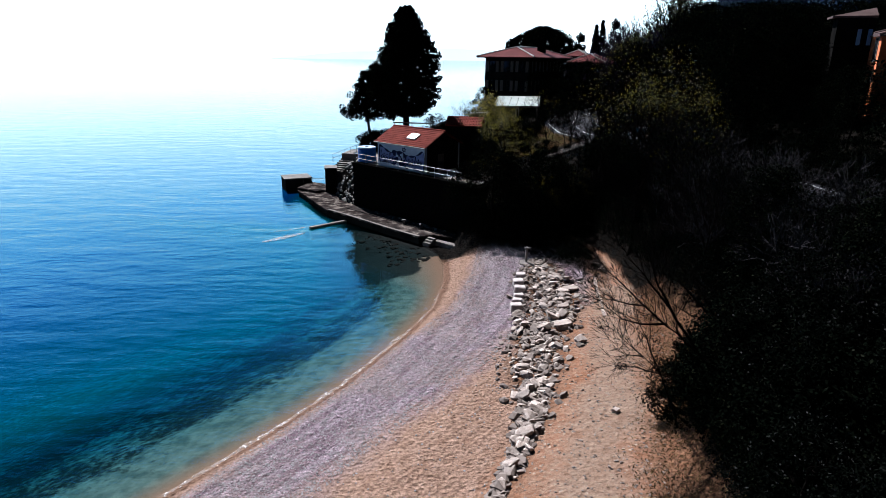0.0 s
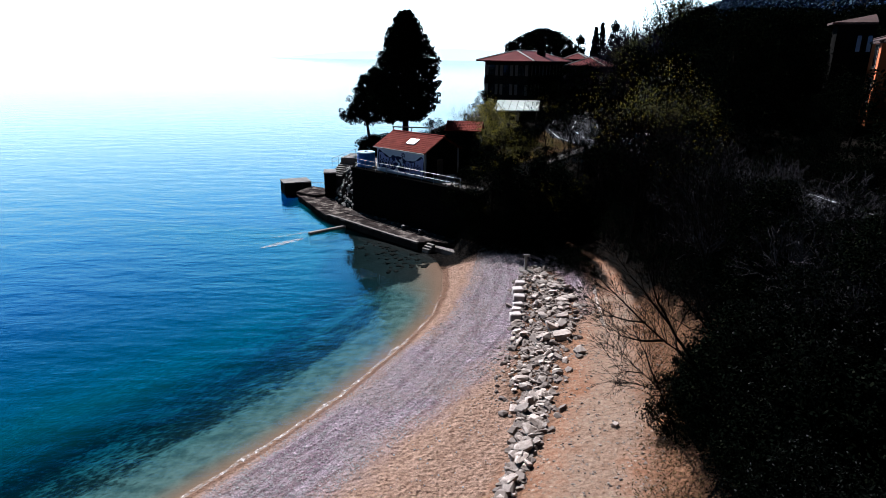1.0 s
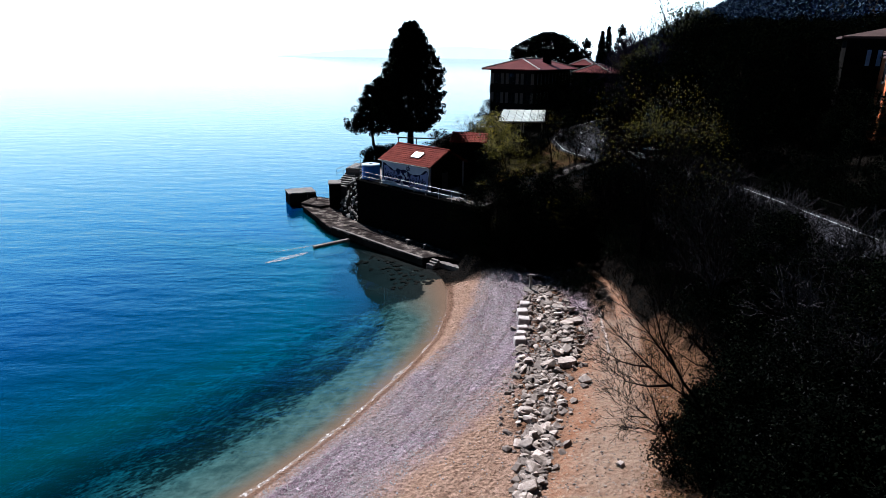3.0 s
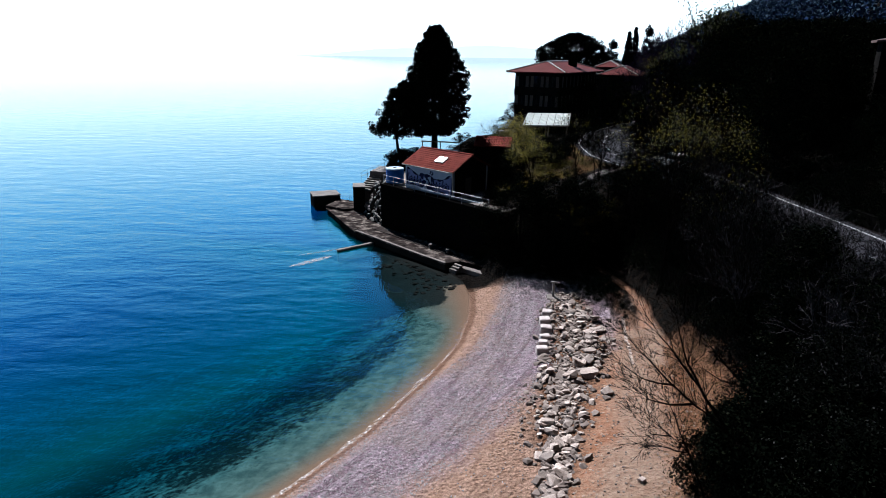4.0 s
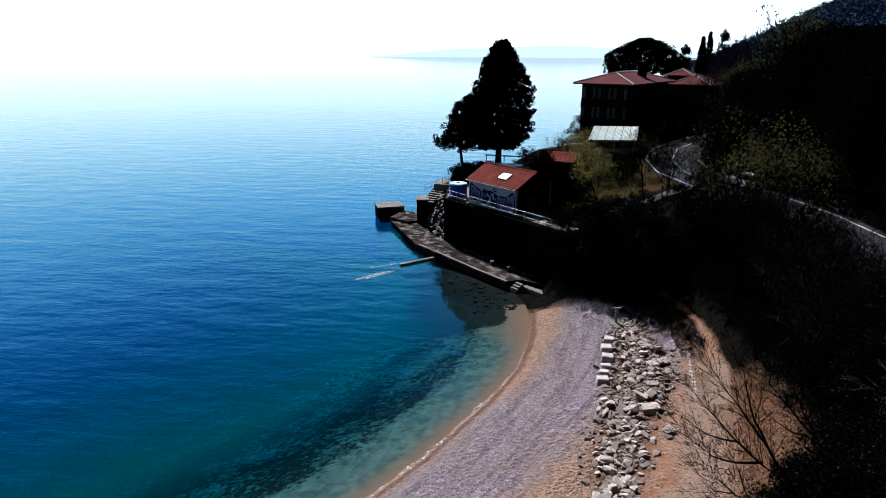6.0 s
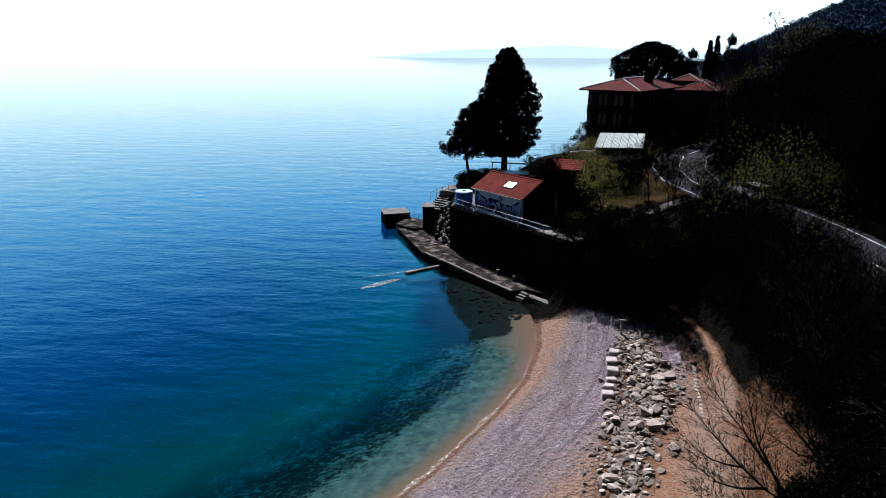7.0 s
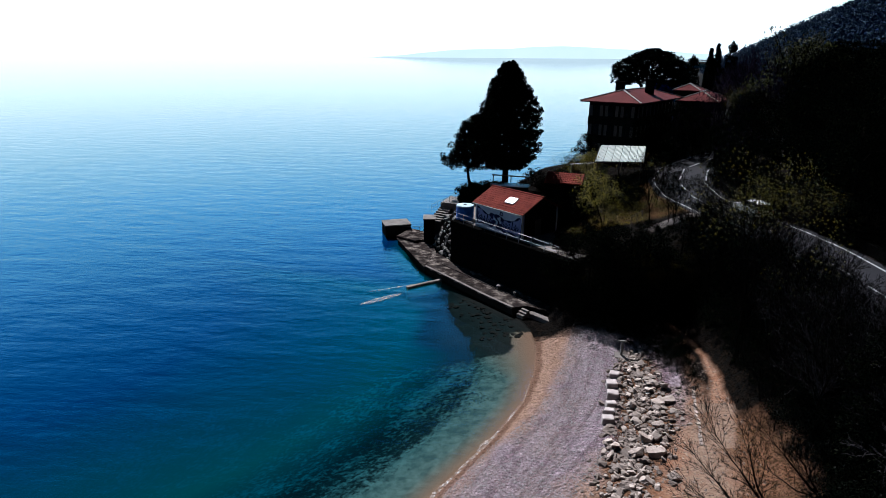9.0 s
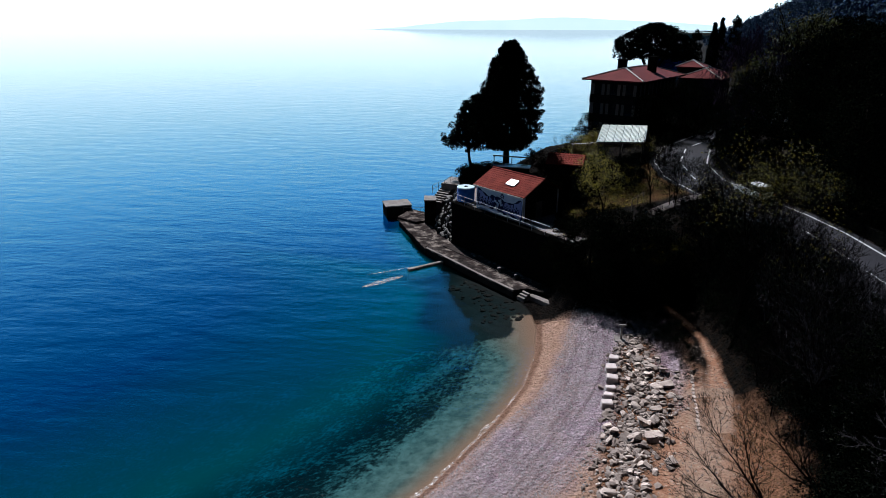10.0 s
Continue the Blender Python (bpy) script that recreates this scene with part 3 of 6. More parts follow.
def ribbon(name, ys, left, right, height, material, label, category, kind="structure"):
    """A thin sheet between two curves x(y)."""
    L = np.stack([left(ys), ys, height(left(ys), ys)], -1)
    R = np.stack([right(ys), ys, height(right(ys), ys)], -1)
    n = len(ys)
    mesh = bpy.data.meshes.new(name)
    mesh.from_pydata(np.concatenate([L, R]).tolist(), [], [(i, n + i, n + i + 1, i + 1) for i in range(n - 1)])
    mesh.materials.append(material)
    return tagged(new(name, mesh), label, category, kind=kind)


# far island on the horizon; its haze is put into a pale glowing colour
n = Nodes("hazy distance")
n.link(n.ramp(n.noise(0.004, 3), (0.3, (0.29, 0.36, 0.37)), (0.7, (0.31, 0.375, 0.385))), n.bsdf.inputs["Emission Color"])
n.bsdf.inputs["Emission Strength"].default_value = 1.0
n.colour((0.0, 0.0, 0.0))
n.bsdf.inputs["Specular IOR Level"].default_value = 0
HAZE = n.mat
bm = bmesh.new()
count, ridge = 90, []
for i in range(count + 1):
    u = i / count
    a = radians(-17.9 + 34 * u)
    height = 72 * smooth(0, 0.3, u) * (0.8 + 0.35 * math.exp(-((u - 0.52) / 0.13) ** 2)) + 5 * noise.noise((u * 14, 3, 0)) * min(1, u * 8)
    height *= 1 - 0.7 * float(smooth(0.72, 1.0, u))
    x, y = 4600 * math.sin(a), 4600 * math.cos(a)
    ridge.append([bm.verts.new((x * k, y * k, z)) for k, z in ((1.0, -3), (1.02, max(1.0, height)), (1.06, -3))])
for a, b in zip(ridge, ridge[1:]):
    for j in range(2):
        bm.faces.new((a[j], b[j], b[j + 1], a[j + 1]))
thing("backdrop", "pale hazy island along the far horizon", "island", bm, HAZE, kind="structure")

# glowing sheet added for the bright sea haze low in the sky, thinning out upwards
n = Nodes("sky haze")
height = n.add("ShaderNodeSeparateXYZ")
n.link(n.coord, height.inputs[0])
glow, clear, both = n.add("ShaderNodeEmission", Strength=0.66), n.add("ShaderNodeBsdfTransparent"), n.add("ShaderNodeMixShader")
# the unseen blue upper part is there to tint the sea's reflections
n.link(n.ramp(n.maths("DIVIDE", height.outputs["Z"], 4000.0), (0.05, (0.85, 1.0, 1.0)), (0.11, (0.78, 1.0, 1.0)), (0.19, (0.52, 0.92, 1.0)), (0.3, (0.28, 0.85, 1.3)), (0.48, (0.08, 0.52, 1.2)), (0.8, (0.02, 0.26, 0.8))), glow.inputs["Color"])
n.link(n.ramp(n.maths("DIVIDE", height.outputs["Z"], 4000.0), (0.4, 1.0), (0.8, 0.0)), both.inputs[0])
n.link(clear.outputs[0], both.inputs[1]), n.link(glow.outputs[0], both.inputs[2])
n.link(both.outputs[0], n.output.inputs["Surface"])
n.tree.nodes.remove(n.bsdf)
bm = bmesh.new()
rows = [[bm.verts.new((4890 * math.sin(radians(a)), 4890 * math.cos(radians(a)), z)) for z in (-5, 200, 500, 1000, 2000, 4000)] for a in range(-95, 61, 5)]
for a, b in zip(rows, rows[1:]):
    for j in range(5):
        bm.faces.new((a[j], b[j], b[j + 1], a[j + 1]))
thing("backdrop_sky", "white sea haze along the bright horizon", "sky", bm, n.mat, kind="structure")

# road along the slope
road_ys = np.concatenate([np.linspace(-40, 30, 30), np.linspace(31, 100, 120), np.linspace(101, 150, 30)])
ribbon("road", road_ys, lambda y: road_x(y) - 3.6, lambda y: road_x(y) + 3.7, lambda x, y: road_z(y) + 0.03, ASPHALT, "grey asphalt coast road with white lines", "road")


def line_strip(name, ys, offset, label):
    return ribbon(name, ys, lambda y: road_x(y) + offset - 0.09, lambda y: road_x(y) + offset + 0.09, lambda x, y: road_z(y) + 0.045, LINE_PAINT, label, "road line")


line_strip("road_line_left", road_ys, -3.0, "solid white line along the road edge")
line_strip("road_line_right", road_ys, 3.0, "solid white line along the road edge")
for y0 in np.arange(14, 96, 4.6):
    tagged(line_strip("road_dash", np.linspace(y0, y0 + 2.8, 5), 0.0, "short white dash on the road's middle"), group="road dashes")
bm = bmesh.new()
ys = np.linspace(30, 95, 80)
for a, b in zip(ys, ys[1:]):
    ax, bx = road_x(a) + 4.0, road_x(b) + 4.0
    za, zb = road_z(a), road_z(b)
    v = [bm.verts.new(p) for p in ((ax, a, za - 0.3), (bx, b, zb - 0.3), (bx, b, zb + 0.9), (ax, a, za + 0.9), (ax + 0.4, a, za + 0.9), (bx + 0.4, b, zb + 0.9), (bx + 0.4, b, zb - 0.3), (ax + 0.4, a, za - 0.3))]
    bm.faces.new((v[0], v[1], v[2], v[3])), bm.faces.new((v[3], v[2], v[5], v[4])), bm.faces.new((v[4], v[5], v[6], v[7]))
thing("roadside_wall", "low dark stone wall along the uphill roadside", "wall", bm, DARK_STONE, kind="structure")


# foam along the water's edge
def foam_strip(name, points, widths, z, label):
    bm = bmesh.new()
    pairs = []
    for (x, y), w in zip(points, widths):
        pairs.append((bm.verts.new((x - w * 0.75, y + w * 0.35, z)), bm.verts.new((x + w * 0.75, y - w * 0.35, z + 0.02))))
    for a, b in zip(pairs, pairs[1:]):
        bm.faces.new((a[0], a[1], b[1], b[0]))
    return thing(name, label, "foam", bm, FOAM, kind="stuff")


ys = np.linspace(10, 44, 200)
foam_strip("shore_foam", [(shore_x(y) + 0.1 + 0.12 * noise.noise((y * 0.8, 0, 0)), y) for y in ys], [(0.2 + 0.34 * abs(noise.noise((y * 0.45, 7, 0)))) * (1.0 if y < 36 else 0.5) for y in ys], 0.03, "thin line of white foam at the water's edge")
ts = np.linspace(0, 1, 40)
foam_strip("wave_foam", [(-18.3 + 3.2 * t, 55.1 + 3.7 * t) for t in ts], [0.05 + 0.55 * math.sin(math.pi * t) ** 0.6 for t in ts], 0.012, "patch of white foam on the sea by the groin")
foam_strip("groin_foam", [(-18.9 + 5.2 * t, 58.3 + 3.8 * t) for t in ts], [0.05 + 0.14 * math.sin(math.pi * t) for t in ts], 0.012, "streak of white foam beside the groin")


# ---- walls, jetty and terrace ----
def local(x, y, z, turn):
    return pose(x, y, z, 0, 0, turn)


WALL_TURN = -43.3           # the terrace wall runs along this heading from its left end
wall_at = local(-11.45, 67.65, 0, WALL_TURN)
WALL_LONG = 17.9


def stone_course(rng, length, course, low, high):
    """Left and right ends of uneven stones in one course."""
    out, x = [], -rng.uniform(0, 0.4)
    while x < length:
        w = rng.uniform(low, high)
        out.append((max(0, x), min(length, x + w)))
        x += w
    return [(a, b) for a, b in out if b - a > 0.12]


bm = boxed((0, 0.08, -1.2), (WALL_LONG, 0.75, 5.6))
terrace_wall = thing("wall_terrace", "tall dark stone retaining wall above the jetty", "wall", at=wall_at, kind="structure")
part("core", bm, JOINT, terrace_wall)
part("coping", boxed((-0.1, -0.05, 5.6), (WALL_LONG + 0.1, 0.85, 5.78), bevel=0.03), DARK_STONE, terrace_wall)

jetty = thing("jetty", "long weathered concrete jetty below a stone wall", "jetty", kind="structure")
JETTY_MAIN = [(-14.1, 65.5), (-11, 62.6), (-6.8, 58.45), (-3.4, 55.35), (-2.0, 56.2), (1.9, 54.2), (2.2, 55.0), (-11.2, 67.7), (-13.6, 70.6)]
part("deck", prism(JETTY_MAIN, 0.66, 0.8, 0.03), JETTY_TOP, jetty)
part("footing", prism([(x * 0.998 + 0.05, y + 0.08) for x, y in JETTY_MAIN], -3, 0.66), WEED_SHADE_CONCRETE, jetty, "weedy concrete footing in a shade-dark colour")
# the wall's shade on the deck's inner half, laid on as a darker strip
part("apron", prism([(-12.3, 66.5), (-0.2, 55.2), (0.7, 56.0), (-11.4, 67.75)], 0.79, 0.87, 0.02), DECK_SHADE, jetty, "raised dark strip standing for the wall's shade")
for (ax, ay), (bx, by) in zip(JETTY_MAIN[:3], JETTY_MAIN[1:4]):
    long = math.hypot(bx - ax, by - ay)
    part("kerb", boxed((0.02, 0.01, 0.78), (long - 0.02, 0.3, 0.86), local(ax, ay, 0, math.degrees(math.atan2(by - ay, bx - ax))), 0.02), CONCRETE, jetty, "pale worn concrete edge")
JETTY_TIP = [(-20.05, 75.9), (-14.15, 65.55), (-13.65, 70.65), (-14.6, 73.4), (-16.0, 75.0), (-17.6, 76.9)]
part("deck", prism(JETTY_TIP, 0.6, 0.74, 0.03), JETTY_TOP, jetty)
part("footing", prism([(-19.85, 75.9), (-14.1, 65.75), (-13.7, 70.6), (-14.6, 73.4), (-17.5, 76.8)], -3, 0.6), WEED_SHADE_CONCRETE, jetty, "weedy concrete footing in a shade-dark colour")
part("deck", prism([(-20.1, 76.0), (-17.2, 74.3), (-15.9, 75.4), (-16.4, 78.6), (-19.2, 80.0)], 0.74, 1.02, 0.03), JETTY_TOP, jetty)
part("ledge", prism([(-2.0, 55.45), (0.85, 53.1), (1.3, 53.7), (-1.5, 55.85)], -1.5, 0.45, 0.03), CONCRETE, jetty, "lower concrete ledge")
for i in range(3):
    part("step", boxed((-0.45, -0.16 - 0.3 * i, -0.8), (0.45, 0.14 - 0.3 * i, 0.7 - 0.17 * i), local(-2.1, 55.45, 0, -43), 0.015), CONCRETE, jetty)
# block sides take the shaded colour, the cap the lit one
mole = thing("mole_block", "square concrete block standing at the jetty tip", "block", prism([(-22.1, 78.1), (-19.0, 79.6), (-20.3, 82.3), (-23.4, 80.8)], -3, 1.6, 0.06), WEED_SHADE_CONCRETE)
part("cap", prism([(-22.2, 78.0), (-18.9, 79.6), (-20.25, 82.4), (-23.5, 80.8)], 1.6, 1.72, 0.02), CONCRETE, mole)
pillar = thing("wall_pillar", "dark square stone pillar ending the terrace wall", "pillar", boxed((0, 0, -1), (1.45, 2.2, 3.65), local(-16.2, 74.9, 0, 11), 0.04), DARK_STONE)
part("cap", boxed((-0.06, -0.06, 3.65), (1.52, 2.26, 3.8), local(-16.2, 74.9, 0, 11), 0.02), CONCRETE, pillar)
# sloping buttress faced with rubble beside the pillar
buttress = thing("buttress", "sloping rubble stone buttress beside the pillar", "buttress")
bm = bmesh.new()
low = [bm.verts.new(p) for p in ((-14.9, 74.8, 0.3), (-11.3, 67.8, 0.3), (-11.0, 69.4, 5.7), (-13.2, 75.6, 4.4), (-10.2, 70.0, 0.3), (-12.2, 76.2, 0.3))]
for f in ((0, 1, 2, 3), (0, 3, 5), (1, 4, 2), (2, 4, 5, 3)):
    bm.faces.new([low[i] for i in f])
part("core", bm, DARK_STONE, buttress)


def hull_stone(seed, flat=0.6):
    """An angular stone about a metre across, from the hull of a few points."""
    rng = random.Random(seed)
    bm = bmesh.new()
    for _ in range(24):
        v = Vector((rng.gauss(0, 1), rng.gauss(0, 1), rng.gauss(0, 1))).normalized()
        v = Vector(math.copysign(abs(c) ** 0.62, c) for c in v) * (0.38 + 0.1 * rng.random())
        bm.verts.new((v.x, v.y, v.z * flat))
    bmesh.ops.convex_hull(bm, input=bm.verts)
    bmesh.ops.delete(bm, geom=[v for v in bm.verts if not v.link_faces], context="VERTS")
    mesh = bpy.data.meshes.new("stone")
    bm.to_mesh(mesh)
    bm.free()
    return mesh


def shared_part(name, mesh, material, parent, m):
    if not mesh.materials:
        mesh.materials.append(material)
    ob = new(name, mesh)
    ob.parent = parent
    ob.matrix_basis = m
    return ob


def placed(x, y, z, sx, sy, sz, rx=0, ry=0, rz=0):
    return pose(x, y, z, rx, ry, rz) @ Matrix.Diagonal((sx, sy, sz, 1))


rng = random.Random(11)
RUBBLE_MESHES = [hull_stone(50 + i, 0.7) for i in range(6)]
for i in range(80):
    u, v = rng.random(), rng.random()
    p = Vector((-14.9, 74.8, 0.5)).lerp(Vector((-11.3, 67.8, 0.5)), u).lerp(Vector((-13.2, 75.6, 4.4)).lerp(Vector((-11.0, 69.4, 5.6)), u), v)
    k = rng.uniform(0.45, 0.95)
    shared_part("stone", RUBBLE_MESHES[i % 6], RUBBLE, buttress, placed(p.x, p.y, p.z, k, k, k * 0.9, rng.uniform(-30, 30), rng.uniform(-30, 30), rng.uniform(0, 360)))
# loose rubble along the wall's foot
for i in range(40):
    u = rng.random()
    x, y = -11.0 + 12.5 * u, 67.2 - 11.8 * u
    k = rng.uniform(0.15, 0.5)
    ob = new("loose_stone", RUBBLE_MESHES[i % 6])
    ob.matrix_world = placed(x - rng.uniform(0.05, 0.5), y - rng.uniform(0.05, 0.5), 0.8 + k * 0.2, k, k, k * 0.9, 0, 0, rng.uniform(0, 360))
    tagged(ob, "loose grey stone lying on the jetty", "stone", "stones on the jetty")
SUNKEN_MESHES = [hull_stone(70 + i, 0.7) for i in range(4)]
for mesh in SUNKEN_MESHES:
    mesh.materials.append(WEED_SHADE_CONCRETE)
# boulders in the shallow water under the jetty
for i in range(90):
    y = rng.uniform(51, 60)
    x = shore_x(y) - rng.uniform(0.6, 4.5)
    if wall_q(x, y) > -3.0:
        continue
    k = rng.uniform(0.2, 0.8)
    ob = new("sunken_stone", SUNKEN_MESHES[i % 4])
    ob.matrix_world = placed(x, y, ground_at(x, y) - k * 0.12, k, k, k * 0.8, 0, 0, rng.uniform(0, 360))
    tagged(ob, "dark stone lying in the shallow water", "stone", "stones in the shallows")

groin = thing("groin", "narrow concrete groin running out into the sea", "groin")
part("beam", boxed((0, -0.22, -1.2), (4.4, 0.22, 0.2), local(-11.7, 63.4, 0, 224), 0.04), CONCRETE, groin)
for x, y in ((-5.1, 59.84), (-3.26, 58.33)):
    b = thing("bollard", "short rusty iron bollard on the jetty", "bollard", at=pose(x, y, 0.8), group="bollards")
    bm = bmesh.new()
    tube(bm, (0, 0, 0), (0, 0, 0.38), 0.16, 0.13, 10)
    part("post", bm, RUSTED, b)
    bm = bmesh.new()
    tube(bm, (0, 0, 0.38), (0, 0, 0.5), 0.24, 0.2, 10)
    part("cap", bm, RUSTED, b)

terrace = thing("terrace", "concrete terrace floor behind the wall", "terrace", prism([(-10.9, 68.2), (1.9, 56.2), (4.5, 59), (2.5, 66), (-3, 73), (-10, 77)], 5.2, 5.72), CONCRETE, kind="structure")
bm = boxed((-2.9, 0, 5.6), (1.9, 0.25, 8.1), local(-5.2, 76.6, 0, -8))
parapet = thing("parapet", "low parapet wall with a white slab at the terrace edge", "wall", bm, SHADE_GREY_WALL, kind="structure")
part("slab", boxed((-2.95, -0.1, 8.1), (1.95, 1.6, 8.24), local(-5.2, 76.6, 0, -8), 0.02), WHITE_PAINT, parapet, "white painted slab")
part("rail", boxed((-3.0, 1.3, 9.1), (2.0, 1.42, 9.25), local(-5.2, 76.6, 0, -8)), RUSTED, parapet)
for x in (-2.9, -0.6, 1.8):
    part("post", boxed((x, 1.3, 8.24), (x + 0.1, 1.4, 9.1), local(-5.2, 76.6, 0, -8)), RUSTED, parapet)


def railing(name, a, b, count, height, bars, label, material=RAIL_PAINT, thick=0.028):
    """Posts with level bars between two points."""
    a, b = Vector(a), Vector(b)
    top = thing(name, label, "railing")
    for i in range(count + 1):
        p = a.lerp(b, i / count)
        bm = bmesh.new()
        tube(bm, p, p + Vector((0, 0, height)), thick)
        part("post", bm, material, top)
    for k in bars:
        bm = bmesh.new()
        tube(bm, a + Vector((0, 0, k)), b + Vector((0, 0, k)), thick * 0.8)
        part("bar", bm, material, top)
    return top


railing("railing", (-11.1, 67.6, 5.78), (0.6, 56.55, 5.78), 9, 1.0, (0.5, 1.0), "pale painted railing along the terrace wall")
railing("railing", (-11.1, 67.6, 5.78), (-10.2, 72.5, 5.72), 3, 1.0, (0.5, 1.0), "pale painted railing at the terrace end")
railing("railing", (-15.6, 77.2, 4.2), (-12.6, 82.2, 5.0), 5, 1.0, (0.5, 1.0), "thin iron railing beside the seaward steps", RUSTED, 0.03)
railing("railing", (-19.6, 77.6, 1.02), (-16.3, 78.0, 1.02), 3, 0.9, (0.9,), "thin iron railing on the jetty tip", RUSTED, 0.025)
steps = thing("stone_steps", "flight of worn stone steps up to the terrace", "steps")
for i in range(9):
    part("step", boxed((-0.9, 0.42 * i, 0.4), (0.9, 0.42 * i + 0.5, 3.1 + 0.2 * i), local(-15.2, 77.0, 0, -22), 0.02), CONCRETE, steps)
part("landing", prism([(-14.9, 79.6), (-12.3, 79.0), (-11.4, 83.0), (-14.3, 83.6)], 3.8, 4.95, 0.03), CONCRETE, steps)


# ---- the hut with the mural ----
HUT_TURN = math.degrees(math.atan2(-0.643, 0.766))
hut_at = local(-8.83, 66.15, 0, HUT_TURN)            # x along the eave, y inland
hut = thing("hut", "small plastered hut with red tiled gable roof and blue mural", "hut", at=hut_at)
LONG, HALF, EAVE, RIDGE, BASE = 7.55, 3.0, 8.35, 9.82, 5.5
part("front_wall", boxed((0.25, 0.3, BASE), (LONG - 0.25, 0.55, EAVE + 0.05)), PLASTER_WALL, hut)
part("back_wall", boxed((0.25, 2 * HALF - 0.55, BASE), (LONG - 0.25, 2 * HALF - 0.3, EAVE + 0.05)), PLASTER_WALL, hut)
for x in (0.25, LONG - 0.5):
    bm = bmesh.new()
    rim = [(0.55, BASE), (2 * HALF - 0.55, BASE), (2 * HALF - 0.55, EAVE + 0.1), (HALF, RIDGE - 0.12), (0.55, EAVE + 0.1)]
    front = [bm.verts.new((x, y, z)) for y, z in rim]
    rear = [bm.verts.new((x + 0.25, y, z)) for y, z in rim]
    bm.faces.new(front[::-1]), bm.faces.new(rear)
    for i in range(5):
        bm.faces.new((front[i], front[(i + 1) % 5], rear[(i + 1) % 5], rear[i]))
    part("gable_wall", bm, SHADE_GREY_WALL, hut, "gable wall in shade-dark grey plaster")


def tiled_slope(eave_a, eave_b, ridge_a, ridge_b, courses, pitch=0.22, lift=0.035, drop=0.03):
    """A roof slope of pan tiles: waves across it, a step at each course, closed below."""
    ea, eb, ra, rb = map(Vector, (eave_a, eave_b, ridge_a, ridge_b))
    normal = (eb - ea).cross(ra - ea).normalized()
    across = max(8, int((eb - ea).length / pitch) * 4)
    verts, faces = [], []
    for row in range(courses):
        for edge in (0, 1):
            v = (row + edge) / courses
            for i in range(across + 1):
                u = i / across
                p = ea.lerp(eb, u).lerp(ra.lerp(rb, u), v)
                wave = lift * (0.5 + 0.5 * math.cos(i * math.pi / 2))
                verts.append(p + normal * (wave + (drop if edge == 0 else 0.0)))
    wide = across + 1
    for r in range(2 * courses - 1):
        for i in range(across):
            k = r * wide + i
            faces.append((k, k + 1, k + wide + 1, k + wide))
    base = len(verts)
    for p in (ea, eb, rb, ra):
        verts.append(p - normal * 0.09)
    faces.append((base + 3, base + 2, base + 1, base))
    last = (2 * courses - 1) * wide
    faces += [(0, base, base + 1, across), (last, last + across, base + 2, base + 3)]
    bm = bmesh.new()
    made = [bm.verts.new(v) for v in verts]
    for f in faces:
        bm.faces.new([made[i] for i in f])
    return bm


part("roof_slope", tiled_slope((0, 0, EAVE), (LONG, 0, EAVE), (0, HALF, RIDGE), (LONG, HALF, RIDGE), 10), ROOF_TILE, hut, "weathered red clay tiles")
part("roof_slope", tiled_slope((LONG, 2 * HALF, EAVE), (0, 2 * HALF, EAVE), (LONG, HALF, RIDGE), (0, HALF, RIDGE), 10), ROOF_TILE, hut, "weathered red clay tiles")
bm = bmesh.new()
for i in range(17):
    tube(bm, (LONG * i / 17, HALF, RIDGE + 0.0), (LONG * (i + 1.1) / 17, HALF, RIDGE + 0.02), 0.13, 0.11, 8)
part("ridge_tiles", bm, ROOF_TILE, hut)
slope_turn = math.degrees(math.atan2(RIDGE - EAVE, HALF))
sky_m = pose(4.55, 1.45, EAVE + 1.45 * (RIDGE - EAVE) / HALF + 0.06, slope_turn, 0, 0)
skylight = part("skylight", boxed((-0.62, -0.5, 0), (0.62, 0.5, 0.1), sky_m, 0.02), GALVANISED, hut)
n = Nodes("bright skylight glass")
n.colour((0.75, 0.78, 0.8))
n.bsdf.inputs["Roughness"].default_value = 0.25
n.bsdf.inputs["Metallic"].default_value = 0.4
n.bump(n.noise(3, 2), 0.05, 0.01)
part("pane", boxed((-0.54, -0.42, 0.1), (0.54, 0.42, 0.115), sky_m), n.mat, skylight)
bm = bmesh.new()
tube(bm, (0.05, -0.06, EAVE - 0.02), (LONG - 0.05, -0.06, EAVE - 0.06), 0.06, 0.06, 8)
part("gutter", bm, PALE_TRIM, hut)
part("corner_strip", boxed((LONG - 0.33, 0.27, BASE), (LONG - 0.22, 0.3, EAVE)), PALE_TRIM, hut)


